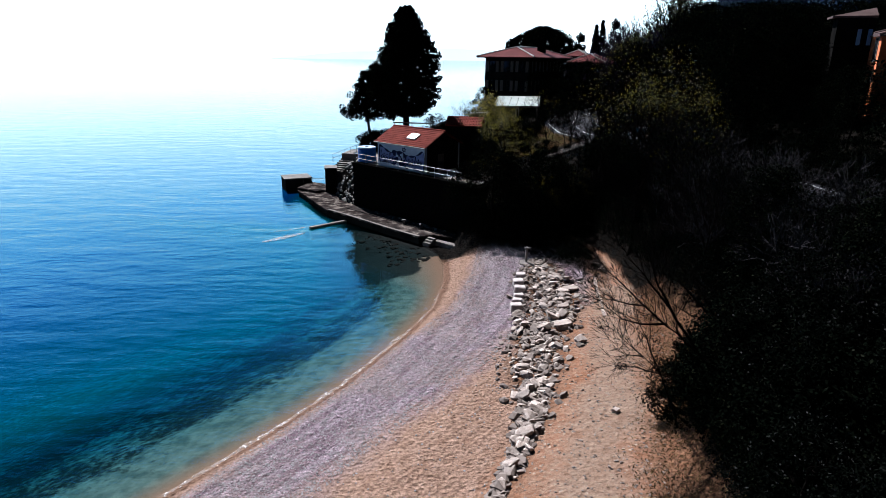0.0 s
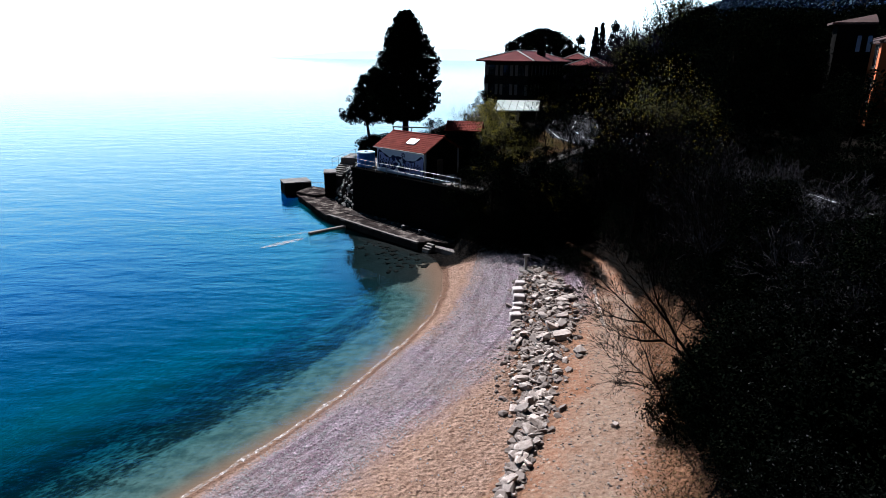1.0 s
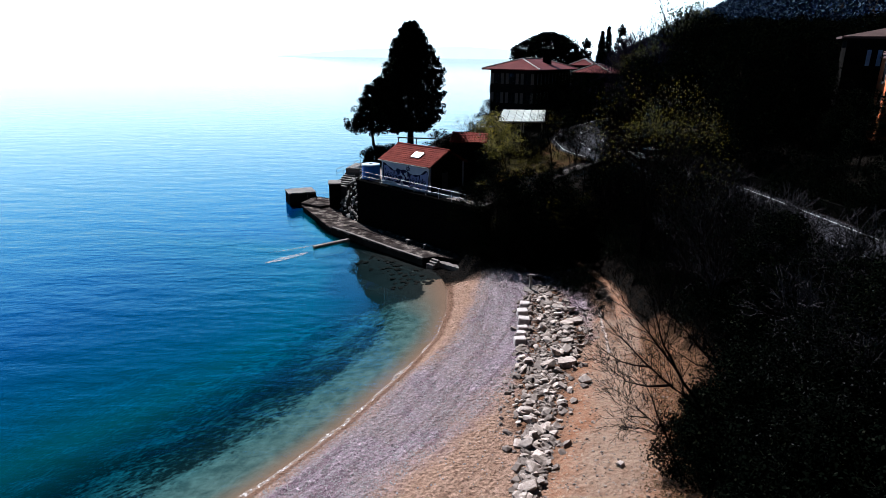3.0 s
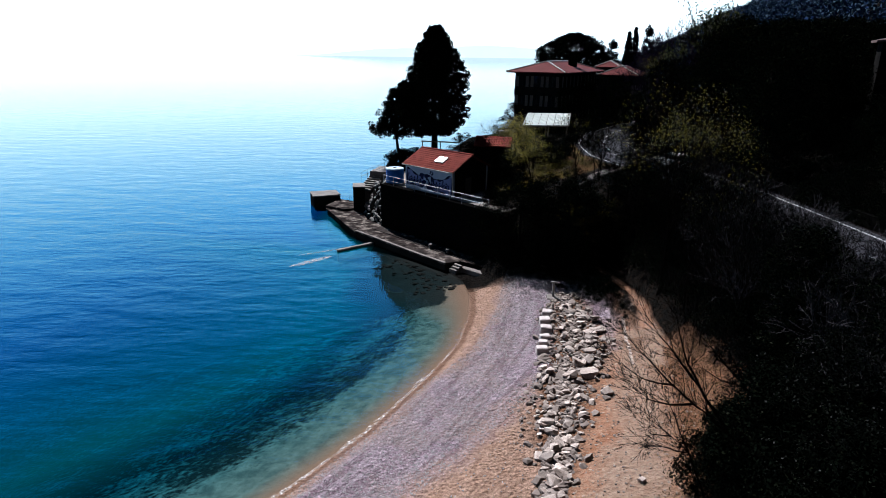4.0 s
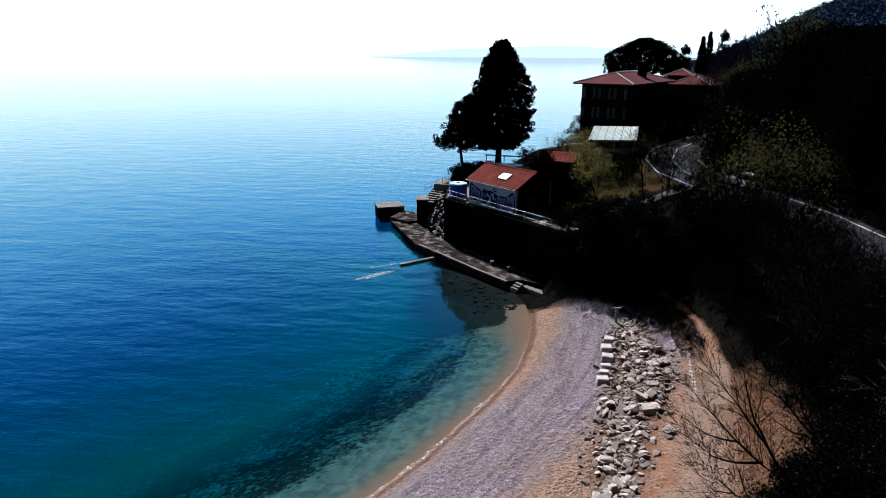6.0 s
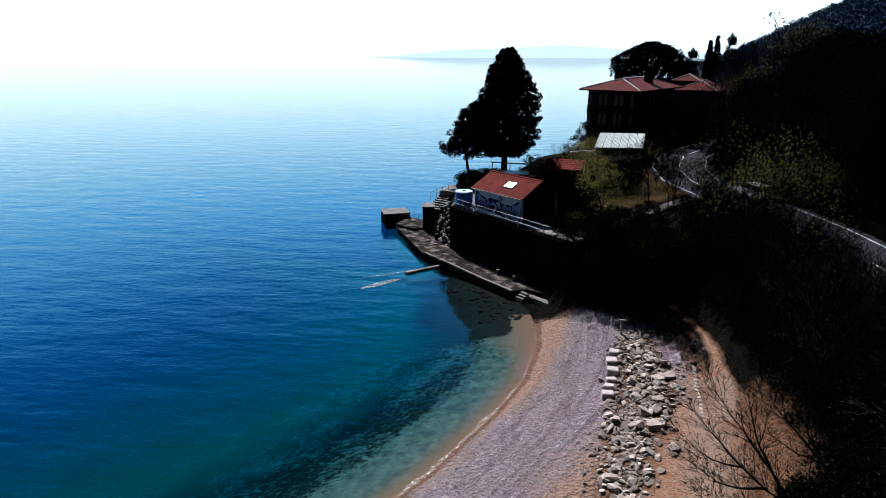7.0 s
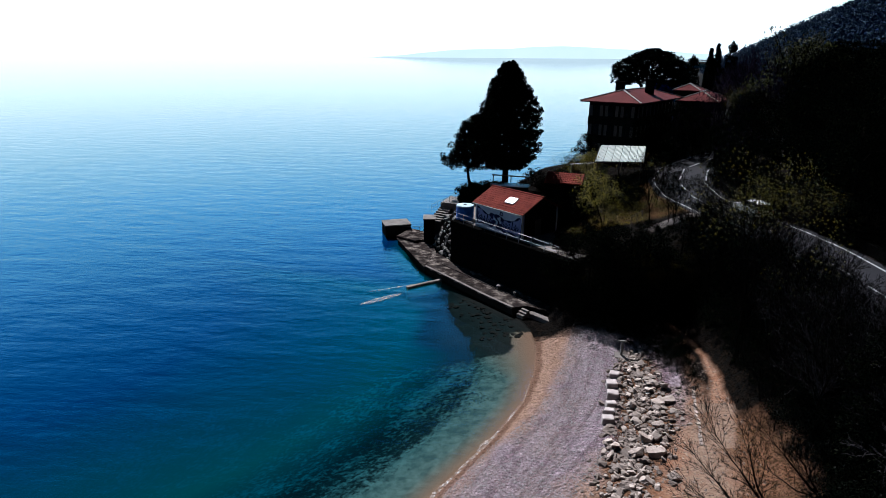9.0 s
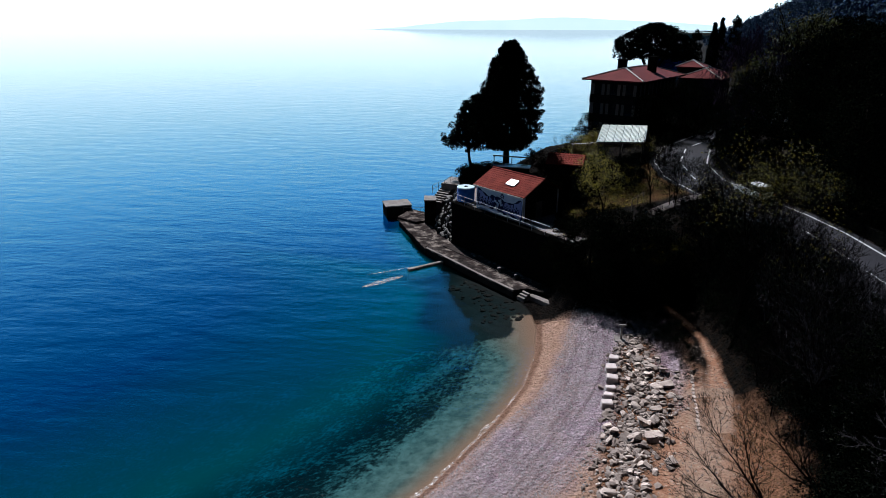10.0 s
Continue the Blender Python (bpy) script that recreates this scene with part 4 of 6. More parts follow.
def stroke(bm, points, width, depth=0.008):
    """A painted band through points of the wall plane (x, z), laid just proud of it."""
    pts = [Vector((x, 0, z)) for x, z in points]
    fine = []
    for i in range(len(pts) - 1):
        p0, p1, p2, p3 = pts[max(0, i - 1)], pts[i], pts[i + 1], pts[min(len(pts) - 1, i + 2)]
        for k in range(6):
            t = k / 6
            fine.append(0.5 * (2 * p1 + (p2 - p0) * t + (2 * p0 - 5 * p1 + 4 * p2 - p3) * t * t + (3 * p1 - p0 - 3 * p2 + p3) * t ** 3))
    fine.append(pts[-1])
    pairs = []
    for i, p in enumerate(fine):
        way = (fine[min(i + 1, len(fine) - 1)] - fine[max(i - 1, 0)]).normalized()
        side = Vector((-way.z, 0, way.x)) * width * (0.5 + 0.35 * math.sin(i * 0.7))
        pairs.append((bm.verts.new(p + side + Vector((0, 0.3 - depth, 0))), bm.verts.new(p - side + Vector((0, 0.3 - depth, 0)))))
    for a, b in zip(pairs, pairs[1:]):
        bm.faces.new((a[0], a[1], b[1], b[0]))


def loop_of(x, z, w, h, turns=1.0, start=0.0, steps_count=9):
    return [(x + w * math.cos(start + turns * math.tau * i / steps_count), z + h * math.sin(start + turns * math.tau * i / steps_count)) for i in range(steps_count + 1)]


mid = (BASE + EAVE) / 2 + 0.1


def filled(bm, points, depth):
    bm.faces.new([bm.verts.new((x, 0.3 - depth, z)) for x, z in points][::-1])


# two swelling banners that meet at a blot in the middle, each with a run of script bars
left = [(0.5, mid + 0.95), (1.1, mid + 0.8), (1.8, mid + 0.45), (2.5, mid + 0.35), (3.1, mid + 0.5), (3.3, mid - 0.2), (3.0, mid - 0.75), (2.2, mid - 0.8), (1.3, mid - 0.7), (0.6, mid - 0.75)]
right = [(4.2, mid + 0.1), (4.8, mid + 0.25), (5.5, mid + 0.2), (6.3, mid + 0.5), (7.05, mid + 0.75), (7.1, mid - 1.05), (6.2, mid - 1.1), (5.3, mid - 0.95), (4.5, mid - 1.0)]
bm = bmesh.new()
filled(bm, left, 0.006), filled(bm, right, 0.006)
part("mural", bm, MURAL_MID, hut, "mid blue painted banners")
bm = bmesh.new()
stroke(bm, left + left[:1], 0.15, 0.012), stroke(bm, right + right[:1], 0.15, 0.012)
for start, count, rise in ((0.8, 5, -0.05), (4.55, 5, 0.03)):
    for k in range(count):
        x, z, tall = start + 0.46 * k, mid - (0.12 if start < 2 else 0.42) + rise * k, 0.62 if k in (0, 3) else 0.34
        stroke(bm, [(x, z + tall), (x - 0.05, z + 0.1), (x + 0.02, z - 0.3), (x + 0.22, z - 0.22), (x + 0.4, z + 0.02)], 0.1, 0.012)
        stroke(bm, loop_of(x + 0.2, z - 0.08, 0.15, 0.2, 0.85, k * 1.3), 0.08, 0.016)
stroke(bm, [(2.6, mid + 0.2), (3.1, mid + 0.5), (3.6, mid + 0.25), (3.95, mid - 0.3), (4.35, mid - 0.8)], 0.42, 0.02)
stroke(bm, [(2.9, mid - 0.6), (3.3, mid - 0.15), (3.8, mid - 0.75), (4.5, mid - 0.95)], 0.3, 0.02)
stroke(bm, [(3.5, mid + 0.3), (4.05, mid + 0.5), (4.4, mid + 0.15), (4.6, mid - 0.3)], 0.24, 0.024)
stroke(bm, loop_of(4.25, mid + 0.8, 0.2, 0.16, 1.0), 0.15, 0.012)
part("mural", bm, MURAL_BLUE, hut, "dark blue painted outlines and looping script bars")
bm = bmesh.new()
stroke(bm, [(3.15, mid + 0.15), (3.45, mid - 0.1), (3.6, mid - 0.55)], 0.16, 0.03)
stroke(bm, [(3.7, mid + 0.25), (4.0, mid + 0.1), (4.15, mid - 0.3)], 0.13, 0.03)
part("mural", bm, MURAL_PALE, hut, "pale blue painted patches")
part("door", boxed((LONG - 0.25, 2.2, BASE), (LONG - 0.2, 3.1, BASE + 2.0), bevel=0.01), RUSTED, hut)

tank = thing("water_tank", "round blue water tank with a pale lid beside the hut", "tank", at=pose(-10.0, 68.75, 5.72))
bm = bmesh.new()
tube(bm, (0, 0, 0), (0, 0, 1.55), 1.0, 1.0, 28)
part("body", bm, TANK_BLUE, tank)
for z in (0.5, 1.05, 1.5):
    bm = bmesh.new()
    tube(bm, (0, 0, z), (0, 0, z + 0.06), 1.025, 1.025, 28)
    part("band", bm, TANK_BLUE, tank)
bm = bmesh.new()
tube(bm, (0, 0, 1.56), (0, 0, 1.68), 1.04, 0.98, 28)
part("lid", bm, PALE_BLUE, tank, "pale blue flat lid")
bm = bmesh.new()
tube(bm, (0, 0, 1.68), (0, 0, 1.76), 0.2, 0.18, 12)
part("hatch", bm, RUBBER, tank, "dark round hatch")


# ---- the villa and the buildings round it ----
def hip_roof(a, b, z0, z1, over=0.0, thick=0.14):
    """A hipped roof over a rectangle 0..a by 0..b; the ridge runs along the longer side. Returns one mesh for each plane and the hip lines."""
    lo, hi = (-over, -over), (a + over, b + over)
    w, d = hi[0] - lo[0], hi[1] - lo[1]
    inset = min(w, d) / 2
    if w > d:
        r0, r1 = (lo[0] + inset, (lo[1] + hi[1]) / 2), (hi[0] - inset, (lo[1] + hi[1]) / 2)
    else:
        r0, r1 = ((lo[0] + hi[0]) / 2, lo[1] + inset), ((lo[0] + hi[0]) / 2, hi[1] - inset)
    c = [Vector((lo[0], lo[1], z0)), Vector((hi[0], lo[1], z0)), Vector((hi[0], hi[1], z0)), Vector((lo[0], hi[1], z0))]
    r = [Vector((*r0, z1)), Vector((*r1, z1))]
    if w > d:
        planes = [(c[0], c[1], r[1], r[0]), (c[1], c[2], r[1]), (c[2], c[3], r[0], r[1]), (c[3], c[0], r[0])]
        hips = [(c[0], r[0]), (c[1], r[1]), (c[2], r[1]), (c[3], r[0]), (r[0], r[1])]
    else:
        planes = [(c[0], c[1], r[0]), (c[1], c[2], r[1], r[0]), (c[2], c[3], r[1]), (c[3], c[0], r[0], r[1])]
        hips = [(c[0], r[0]), (c[1], r[0]), (c[2], r[1]), (c[3], r[1]), (r[0], r[1])]
    return planes, hips, c


def build_roof(parent, a, b, z0, z1, over, material, ridge_material, m):
    planes, hips, corners = hip_roof(a, b, z0, z1, over)
    for pl in planes:
        bm = bmesh.new()
        top = [bm.verts.new(m @ p) for p in pl]
        low = [bm.verts.new(m @ (p - Vector((0, 0, 0.16)))) for p in pl]
        bm.faces.new(top), bm.faces.new(low[::-1])
        for i in range(len(pl)):
            j = (i + 1) % len(pl)
            bm.faces.new((top[j], top[i], low[i], low[j]))
        part("roof_plane", bm, material, parent)
    for p, q in hips:
        bm = bmesh.new()
        tube(bm, m @ (p + Vector((0, 0, 0.03))), m @ (q + Vector((0, 0, 0.03))), 0.11, 0.11, 6)
        part("hip_cap", bm, ridge_material, parent)


def window_in(parent, m, width, height, shutters=True, shutter_material=RUSTED, trim=PALE_TRIM):
    """A window on the wall plane y = 0 of m, centred, facing -y."""
    frame_ob = part("window", boxed((-width / 2 - 0.09, -0.06, -0.09), (width / 2 + 0.09, 0.06, height + 0.09), m), trim, parent)
    for s in (-1, 1):
        part("pane", boxed((min(0.03 * s, s * width / 2), -0.075, 0.05), (max(0.03 * s, s * width / 2), -0.062, height), m), PANE, frame_ob)
        if shutters:
            bm = boxed((s * width / 2 + (0.1 if s > 0 else -0.55), -0.1, 0), (s * width / 2 + (0.55 if s > 0 else -0.1), -0.06, height), m)
            for k in range(7):
                box(bm, (s * width / 2 + (0.14 if s > 0 else -0.51), -0.12, 0.1 + k * height / 7.5), (s * width / 2 + (0.51 if s > 0 else -0.14), -0.1, 0.16 + k * height / 7.5), m)
            part("shutter", bm, shutter_material, frame_ob)
    part("sill", boxed((-width / 2 - 0.15, -0.18, -0.16), (width / 2 + 0.15, 0.0, -0.09), m), trim, frame_ob)
    return frame_ob


def villa_like(name, label, m, a, b, z0, z1, ridge, over, wall, roof, ridge_material, storeys, columns, shutter_material=RUSTED):
    top = thing(name, label, "house")
    t = 0.35
    for lo, hi in (((0, 0), (a, t)), ((0, b - t), (a, b)), ((0, t), (t, b - t)), ((a - t, t), (a, b - t))):
        part("wall", boxed((*lo, z0), (*hi, z1), m), wall, top)
    part("cornice", boxed((-0.15, -0.15, z1 - 0.25), (a + 0.15, b + 0.15, z1 - 0.02), m, 0.03), wall, top)
    build_roof(top, a, b, z1, ridge, over, roof, ridge_material, m)
    storey = (z1 - z0 - 1.0) / storeys
    for s in range(storeys):
        z = z1 - (s + 1) * storey + 0.6
        for k in range(columns[0]):
            window_in(top, m @ pose((k + 0.5) * a / columns[0], 0, z), 0.95, 1.55, True, shutter_material, wall)
        for k in range(columns[1]):
            window_in(top, m @ pose(0, (k + 0.5) * b / columns[1], z, 0, 0, -90), 0.95, 1.55, True, shutter_material, wall)
            window_in(top, m @ pose(a, (k + 0.5) * b / columns[1], z, 0, 0, 90), 0.95, 1.55, True, shutter_material, wall)
    return top


def chimney(parent, m, x, y, z0, z1, w=0.8):
    c = part("chimney", boxed((x - w / 2, y - w / 2, z0), (x + w / 2, y + w / 2, z1), m, 0.02), DARK_STONE, parent)
    part("chimney_cap", boxed((x - w * 0.65, y - w * 0.65, z1), (x + w * 0.65, y + w * 0.65, z1 + 0.15), m, 0.02), DARK_STONE, c)


villa_m = local(4.31, 97.66, 0, -27.0)
villa = villa_like("villa", "large plastered villa with a faded red hipped roof", villa_m, 7.2, 16.5, 8.0, 17.35, 18.85, 1.05, SHADE_GREY_WALL, VILLA_TILE, PALE_TRIM, 3, (3, 5))
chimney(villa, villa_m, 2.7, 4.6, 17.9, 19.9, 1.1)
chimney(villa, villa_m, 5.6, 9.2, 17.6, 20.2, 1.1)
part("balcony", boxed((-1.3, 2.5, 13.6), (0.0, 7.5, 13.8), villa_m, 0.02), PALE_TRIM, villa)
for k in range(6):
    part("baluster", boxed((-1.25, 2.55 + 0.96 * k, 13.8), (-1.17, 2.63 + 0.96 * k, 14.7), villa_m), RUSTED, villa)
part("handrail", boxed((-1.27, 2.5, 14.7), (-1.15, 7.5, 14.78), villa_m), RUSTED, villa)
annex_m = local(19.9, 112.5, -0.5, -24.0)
annex = villa_like("annex", "lower annex with faded red hipped roof behind the villa", annex_m, 5.4, 9.0, 8.5, 17.2, 18.6, 0.7, SHADE_GREY_WALL, VILLA_TILE, PALE_TRIM, 2, (3, 2))
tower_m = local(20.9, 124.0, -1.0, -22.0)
tower = villa_like("roof_tower", "square stair tower with a small red roof", tower_m, 3.9, 4.2, 9.0, 18.8, 19.9, 0.5, SHADE_GREY_WALL, VILLA_TILE, PALE_TRIM, 2, (2, 1))

canopy = thing("canopy", "pale green sheet canopy on steel posts before the villa", "canopy")
BL, BR, FL, FR = Vector((5.83, 87.8, 12.1)), Vector((11.72, 88.05, 12.1)), Vector((4.57, 77.7, 11.48)), Vector((10.36, 78.5, 11.48))
for k in range(6):
    u0, u1 = k / 6 + 0.004, (k + 1) / 6 - 0.004
    bm = bmesh.new()
    rows = []
    for i in range(13):
        u = u0 + (u1 - u0) * i / 12
        lift = Vector((0, 0, 0.03 * math.cos(i * math.pi)))
        rows.append([bm.verts.new(p + lift + Vector((0, 0, dz))) for p in (FL.lerp(FR, u), BL.lerp(BR, u)) for dz in (0.0, -0.03)])
    for p, q in zip(rows, rows[1:]):
        bm.faces.new((p[0], q[0], q[2], p[2])), bm.faces.new((p[1], p[3], q[3], q[1])), bm.faces.new((p[0], p[1], q[1], q[0]))
    part("sheet", bm, SHEET_ROOF, canopy)
for p, q in ((FL, FR), (BL, BR), (FL, BL), (FR, BR), (FL.lerp(BL, 0.5), FR.lerp(BR, 0.5))):
    bm = bmesh.new()
    tube(bm, p - Vector((0, 0, 0.15)), q - Vector((0, 0, 0.15)), 0.08, 0.08, 4)
    part("beam", bm, RUSTED, canopy)
for u in (0.05, 0.5, 0.95):
    for v in (0.04, 0.96):
        p = FL.lerp(FR, u).lerp(BL.lerp(BR, u), v)
        bm = bmesh.new()
        tube(bm, (p.x, p.y, ground_at(p.x, p.y) - 0.2), p - Vector((0, 0, 0.15)), 0.07, 0.07, 6)
        part("post", bm, RUSTED, canopy)

shed_m = local(-1.3, 74.3, 0, -9)
shed = thing("shed", "low garden shed with a red tiled roof", "shed", at=shed_m)
part("wall", boxed((0.2, 0.3, 5.4), (4.2, 0.5, 9.3)), SHADE_GREY_WALL, shed)
part("wall", boxed((0.2, 3.2, 5.4), (4.2, 3.4, 9.3)), SHADE_GREY_WALL, shed)
for x in (0.2, 4.0):
    part("wall", boxed((x, 0.5, 5.4), (x + 0.2, 3.2, 9.3)), SHADE_GREY_WALL, shed)
part("roof_slope", tiled_slope((0, 0, 9.3), (4.4, 0, 9.3), (0, 1.85, 10.25), (4.4, 1.85, 10.25), 6, 0.3, 0.06), ROOF_TILE, shed)
part("roof_slope", tiled_slope((4.4, 3.7, 9.3), (0, 3.7, 9.3), (4.4, 1.85, 10.25), (0, 1.85, 10.25), 6, 0.3, 0.06), ROOF_TILE, shed)
garden_wall = thing("garden_wall", "sunlit cream plastered garden wall", "wall", boxed((0, 0, 6.0), (4.0, 0.4, 10.0), local(2.0, 83.0, 0, 30), 0.03), CREAM_WALL)
part("coping", boxed((-0.05, -0.06, 10.0), (4.05, 0.46, 10.12), local(2.0, 83.0, 0, 30), 0.02), PALE_TRIM, garden_wall)
lane = thing("garden_path", "pale concrete garden path by the road", "path", kind="structure")
bm = bmesh.new()
pts = [(9.0, 60.2), (10.4, 61.2), (11.8, 61.9), (13.2, 62.4), (14.4, 62.6)]
pairs = [(bm.verts.new((x + 0.35, y - 0.8, ground_at(x + 0.35, y - 0.8) + 0.12)), bm.verts.new((x - 0.35, y + 0.5, ground_at(x - 0.35, y + 0.5) + 0.12))) for x, y in pts]
for p, q in zip(pairs, pairs[1:]):
    bm.faces.new((p[0], q[0], q[1], p[1]))
bmesh.ops.solidify(bm, geom=bm.faces[:], thickness=0.12)
part("slab", bm, CONCRETE, lane)
railing("handrail", (7.6, 62.4, ground_at(7.6, 62.4)), (8.8, 63.8, ground_at(8.8, 63.8)), 2, 1.1, (1.1,), "thin iron handrail beside the garden steps", RUSTED, 0.03)

orange_m = local(34.75, 60.9, 1.0, -20)
orange = thing("orange_house", "orange plastered house with a low brown tiled roof", "house")
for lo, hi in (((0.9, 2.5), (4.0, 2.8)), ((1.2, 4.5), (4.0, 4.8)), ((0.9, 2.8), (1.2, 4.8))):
    part("wall", boxed((*lo, 10), (*hi, 20.15), orange_m), SHADE_GREY_WALL, orange, "dark shaded plaster")
for lo, hi in (((4.0, -1.0), (12, -0.7)), ((4.0, -0.7), (4.3, 8.0)), ((11.7, -0.7), (12, 8.0))):
    part("wall", boxed((*lo, 10), (*hi, 18.6), orange_m), ORANGE_WALL, orange, "bright orange plaster")
bm = bmesh.new()
rim = [(0.35, 2.2, 20.2), (4.1, 2.2, 20.2), (4.1, 3.7, 21.0), (0.35, 5.1, 20.2)]
low = [bm.verts.new(orange_m @ Vector(p)) for p in rim]
top = [bm.verts.new(orange_m @ (Vector(p) + Vector((0, 0, 0.2)))) for p in rim]
for ring in (top, low[::-1]):
    bm.faces.new(ring[:3] if ring is top else ring[1:]), bm.faces.new((ring[0], ring[2], ring[3]) if ring is top else (ring[0], ring[1], ring[3]))
for i in range(4):
    bm.faces.new((low[i], low[(i + 1) % 4], top[(i + 1) % 4], top[i]))
part("lean_roof", bm, BROWN_TILE, orange, "brown tiled wing roof")
build_roof(orange, 8.0, 9.0, 18.6, 19.9, 0.25, BROWN_TILE, BROWN_TILE, orange_m @ pose(4.0, -1.0, 0))
for x in (2.85, 3.72):
    shutter = part("shutter", boxed((x - 0.17, 2.42, 17.75), (x + 0.17, 2.48, 19.2), orange_m, 0.01), SHUTTER, orange, "pale blue wooden shutter")
    for k in range(9):
        part("slat", boxed((x - 0.13, 2.4, 17.82 + 0.145 * k), (x + 0.13, 2.42, 17.88 + 0.145 * k), orange_m), SHUTTER, shutter)
for y, z in ((0.3, 16.4), (0.3, 13.4)):
    window_in(orange, orange_m @ pose(4.0, y, z, 0, 0, -90), 0.9, 1.9, False)

# guard rail on the sea side of the road
guard = thing("guard_rail", "galvanised guard rail beside the coast road", "guard rail")
for y in np.arange(18, 58, 2.5):
    bm = boxed((-0.06, -0.06, -0.3), (0.06, 0.06, 1.0), pose(float(road_x(y)) - 4.0, y, float(road_z(y))))
    part("post", bm, GALVANISED, guard)
for z in (0.3, 0.62, 0.95):
    bm = bmesh.new()
    last = None
    for y in np.arange(18, 57.6, 1.25):
        ring = [bm.verts.new((float(road_x(y)) - 4.07 + 0.05 * math.cos(i * math.tau / 6), y, float(road_z(y)) + z + 0.05 * math.sin(i * math.tau / 6))) for i in range(6)]
        if last:
            for i in range(6):
                bm.faces.new((last[i], last[(i + 1) % 6], ring[(i + 1) % 6], ring[i]))
        last = ring
    part("rail", bm, RAIL_PAINT, guard)


def hatchback(at):
    car = thing("car", "small white hatchback driving on the coast road", "car", at=at)
    outline = [(-2.0, 0.35), (-2.05, 0.75), (-1.9, 0.95), (-1.3, 1.0), (-0.5, 1.02), (1.1, 1.0), (1.9, 0.9), (2.02, 0.6), (1.98, 0.35)]
    bm = bmesh.new()
    sides = [[bm.verts.new((s * (0.85 if z > 0.5 else 0.8), y, z)) for y, z in outline] for s in (-1, 1)]
    bm.faces.new(sides[0]), bm.faces.new(sides[1][::-1])
    for i in range(len(outline)):
        j = (i + 1) % len(outline)
        bm.faces.new((sides[0][i], sides[1][i], sides[1][j], sides[0][j]))
    bmesh.ops.bevel(bm, geom=bm.edges[:], offset=0.05, segments=2, affect="EDGES")
    body = part("body", bm, CAR_PAINT, car)
    top = [(-1.85, 1.0), (-1.6, 1.45), (0.2, 1.5), (1.0, 1.02)]
    bm = bmesh.new()
    sides = [[bm.verts.new((s * (0.8 if z < 1.2 else 0.62), y, z)) for y, z in top] for s in (-1, 1)]
    bm.faces.new(sides[0]), bm.faces.new(sides[1][::-1])
    for i in range(4):
        j = (i + 1) % 4
        bm.faces.new((sides[0][i], sides[1][i], sides[1][j], sides[0][j]))
    part("cabin_glass", bm, PANE, car)
    part("roof", boxed((-0.62, -1.62, 1.46), (0.62, 0.22, 1.53), None, 0.03), CAR_PAINT, car)
    for sx in (-1, 1):
        part("headlight", boxed((sx * 0.65 - 0.15, 1.9, 0.68), (sx * 0.65 + 0.15, 2.03, 0.82), None, 0.02), WHITE_PAINT, car, "clear headlight")
        part("tail_light", boxed((sx * 0.72 - 0.1, -2.06, 0.72), (sx * 0.72 + 0.1, -1.98, 0.95), None, 0.02), ORANGE_WALL, car, "red tail light")
        for sy in (-1.25, 1.25):
            bm = bmesh.new()
            tube(bm, (sx * 0.68, sy, 0.31), (sx * 0.86, sy, 0.31), 0.31, 0.31, 20)
            wheel = part("wheel", bm, RUBBER, car)
            bm = bmesh.new()
            tube(bm, (sx * 0.8, sy, 0.31), (sx * 0.875, sy, 0.31), 0.19, 0.19, 14)
            part("rim", bm, GALVANISED, wheel)
    return car


hatchback(pose(18.9, 63.4, 9.03, 0, 0, 19))


# ---- trees and shrubs ----
def leaf_mesh(name, centres, size, material, seed, aspect=0.5, droop=0.0):
    """Many small diamond leaves, each turned its own way."""
    rng = np.random.default_rng(seed)
    n = len(centres)
    a = rng.normal(size=(n, 3))
    a[:, 2] -= droop
    a /= np.linalg.norm(a, axis=1)[:, None]
    b = np.cross(a, rng.normal(size=(n, 3)))
    b /= np.linalg.norm(b, axis=1)[:, None]
    k = (size * rng.uniform(0.6, 1.3, n))[:, None]
    co = np.stack([centres - a * k * 0.5, centres + b * k * 0.5 * aspect, centres + a * k * 0.5, centres - b * k * 0.5 * aspect], 1).reshape(-1, 3)
    mesh = bpy.data.meshes.new(name)
    mesh.vertices.add(4 * n), mesh.loops.add(4 * n), mesh.polygons.add(n)
    mesh.vertices.foreach_set("co", co.astype(np.float32).ravel())
    mesh.loops.foreach_set("vertex_index", np.arange(4 * n, dtype=np.int32))
    mesh.polygons.foreach_set("loop_start", np.arange(0, 4 * n, 4, dtype=np.int32))
    mesh.materials.append(material)
    mesh.update(calc_edges=True)
    return mesh


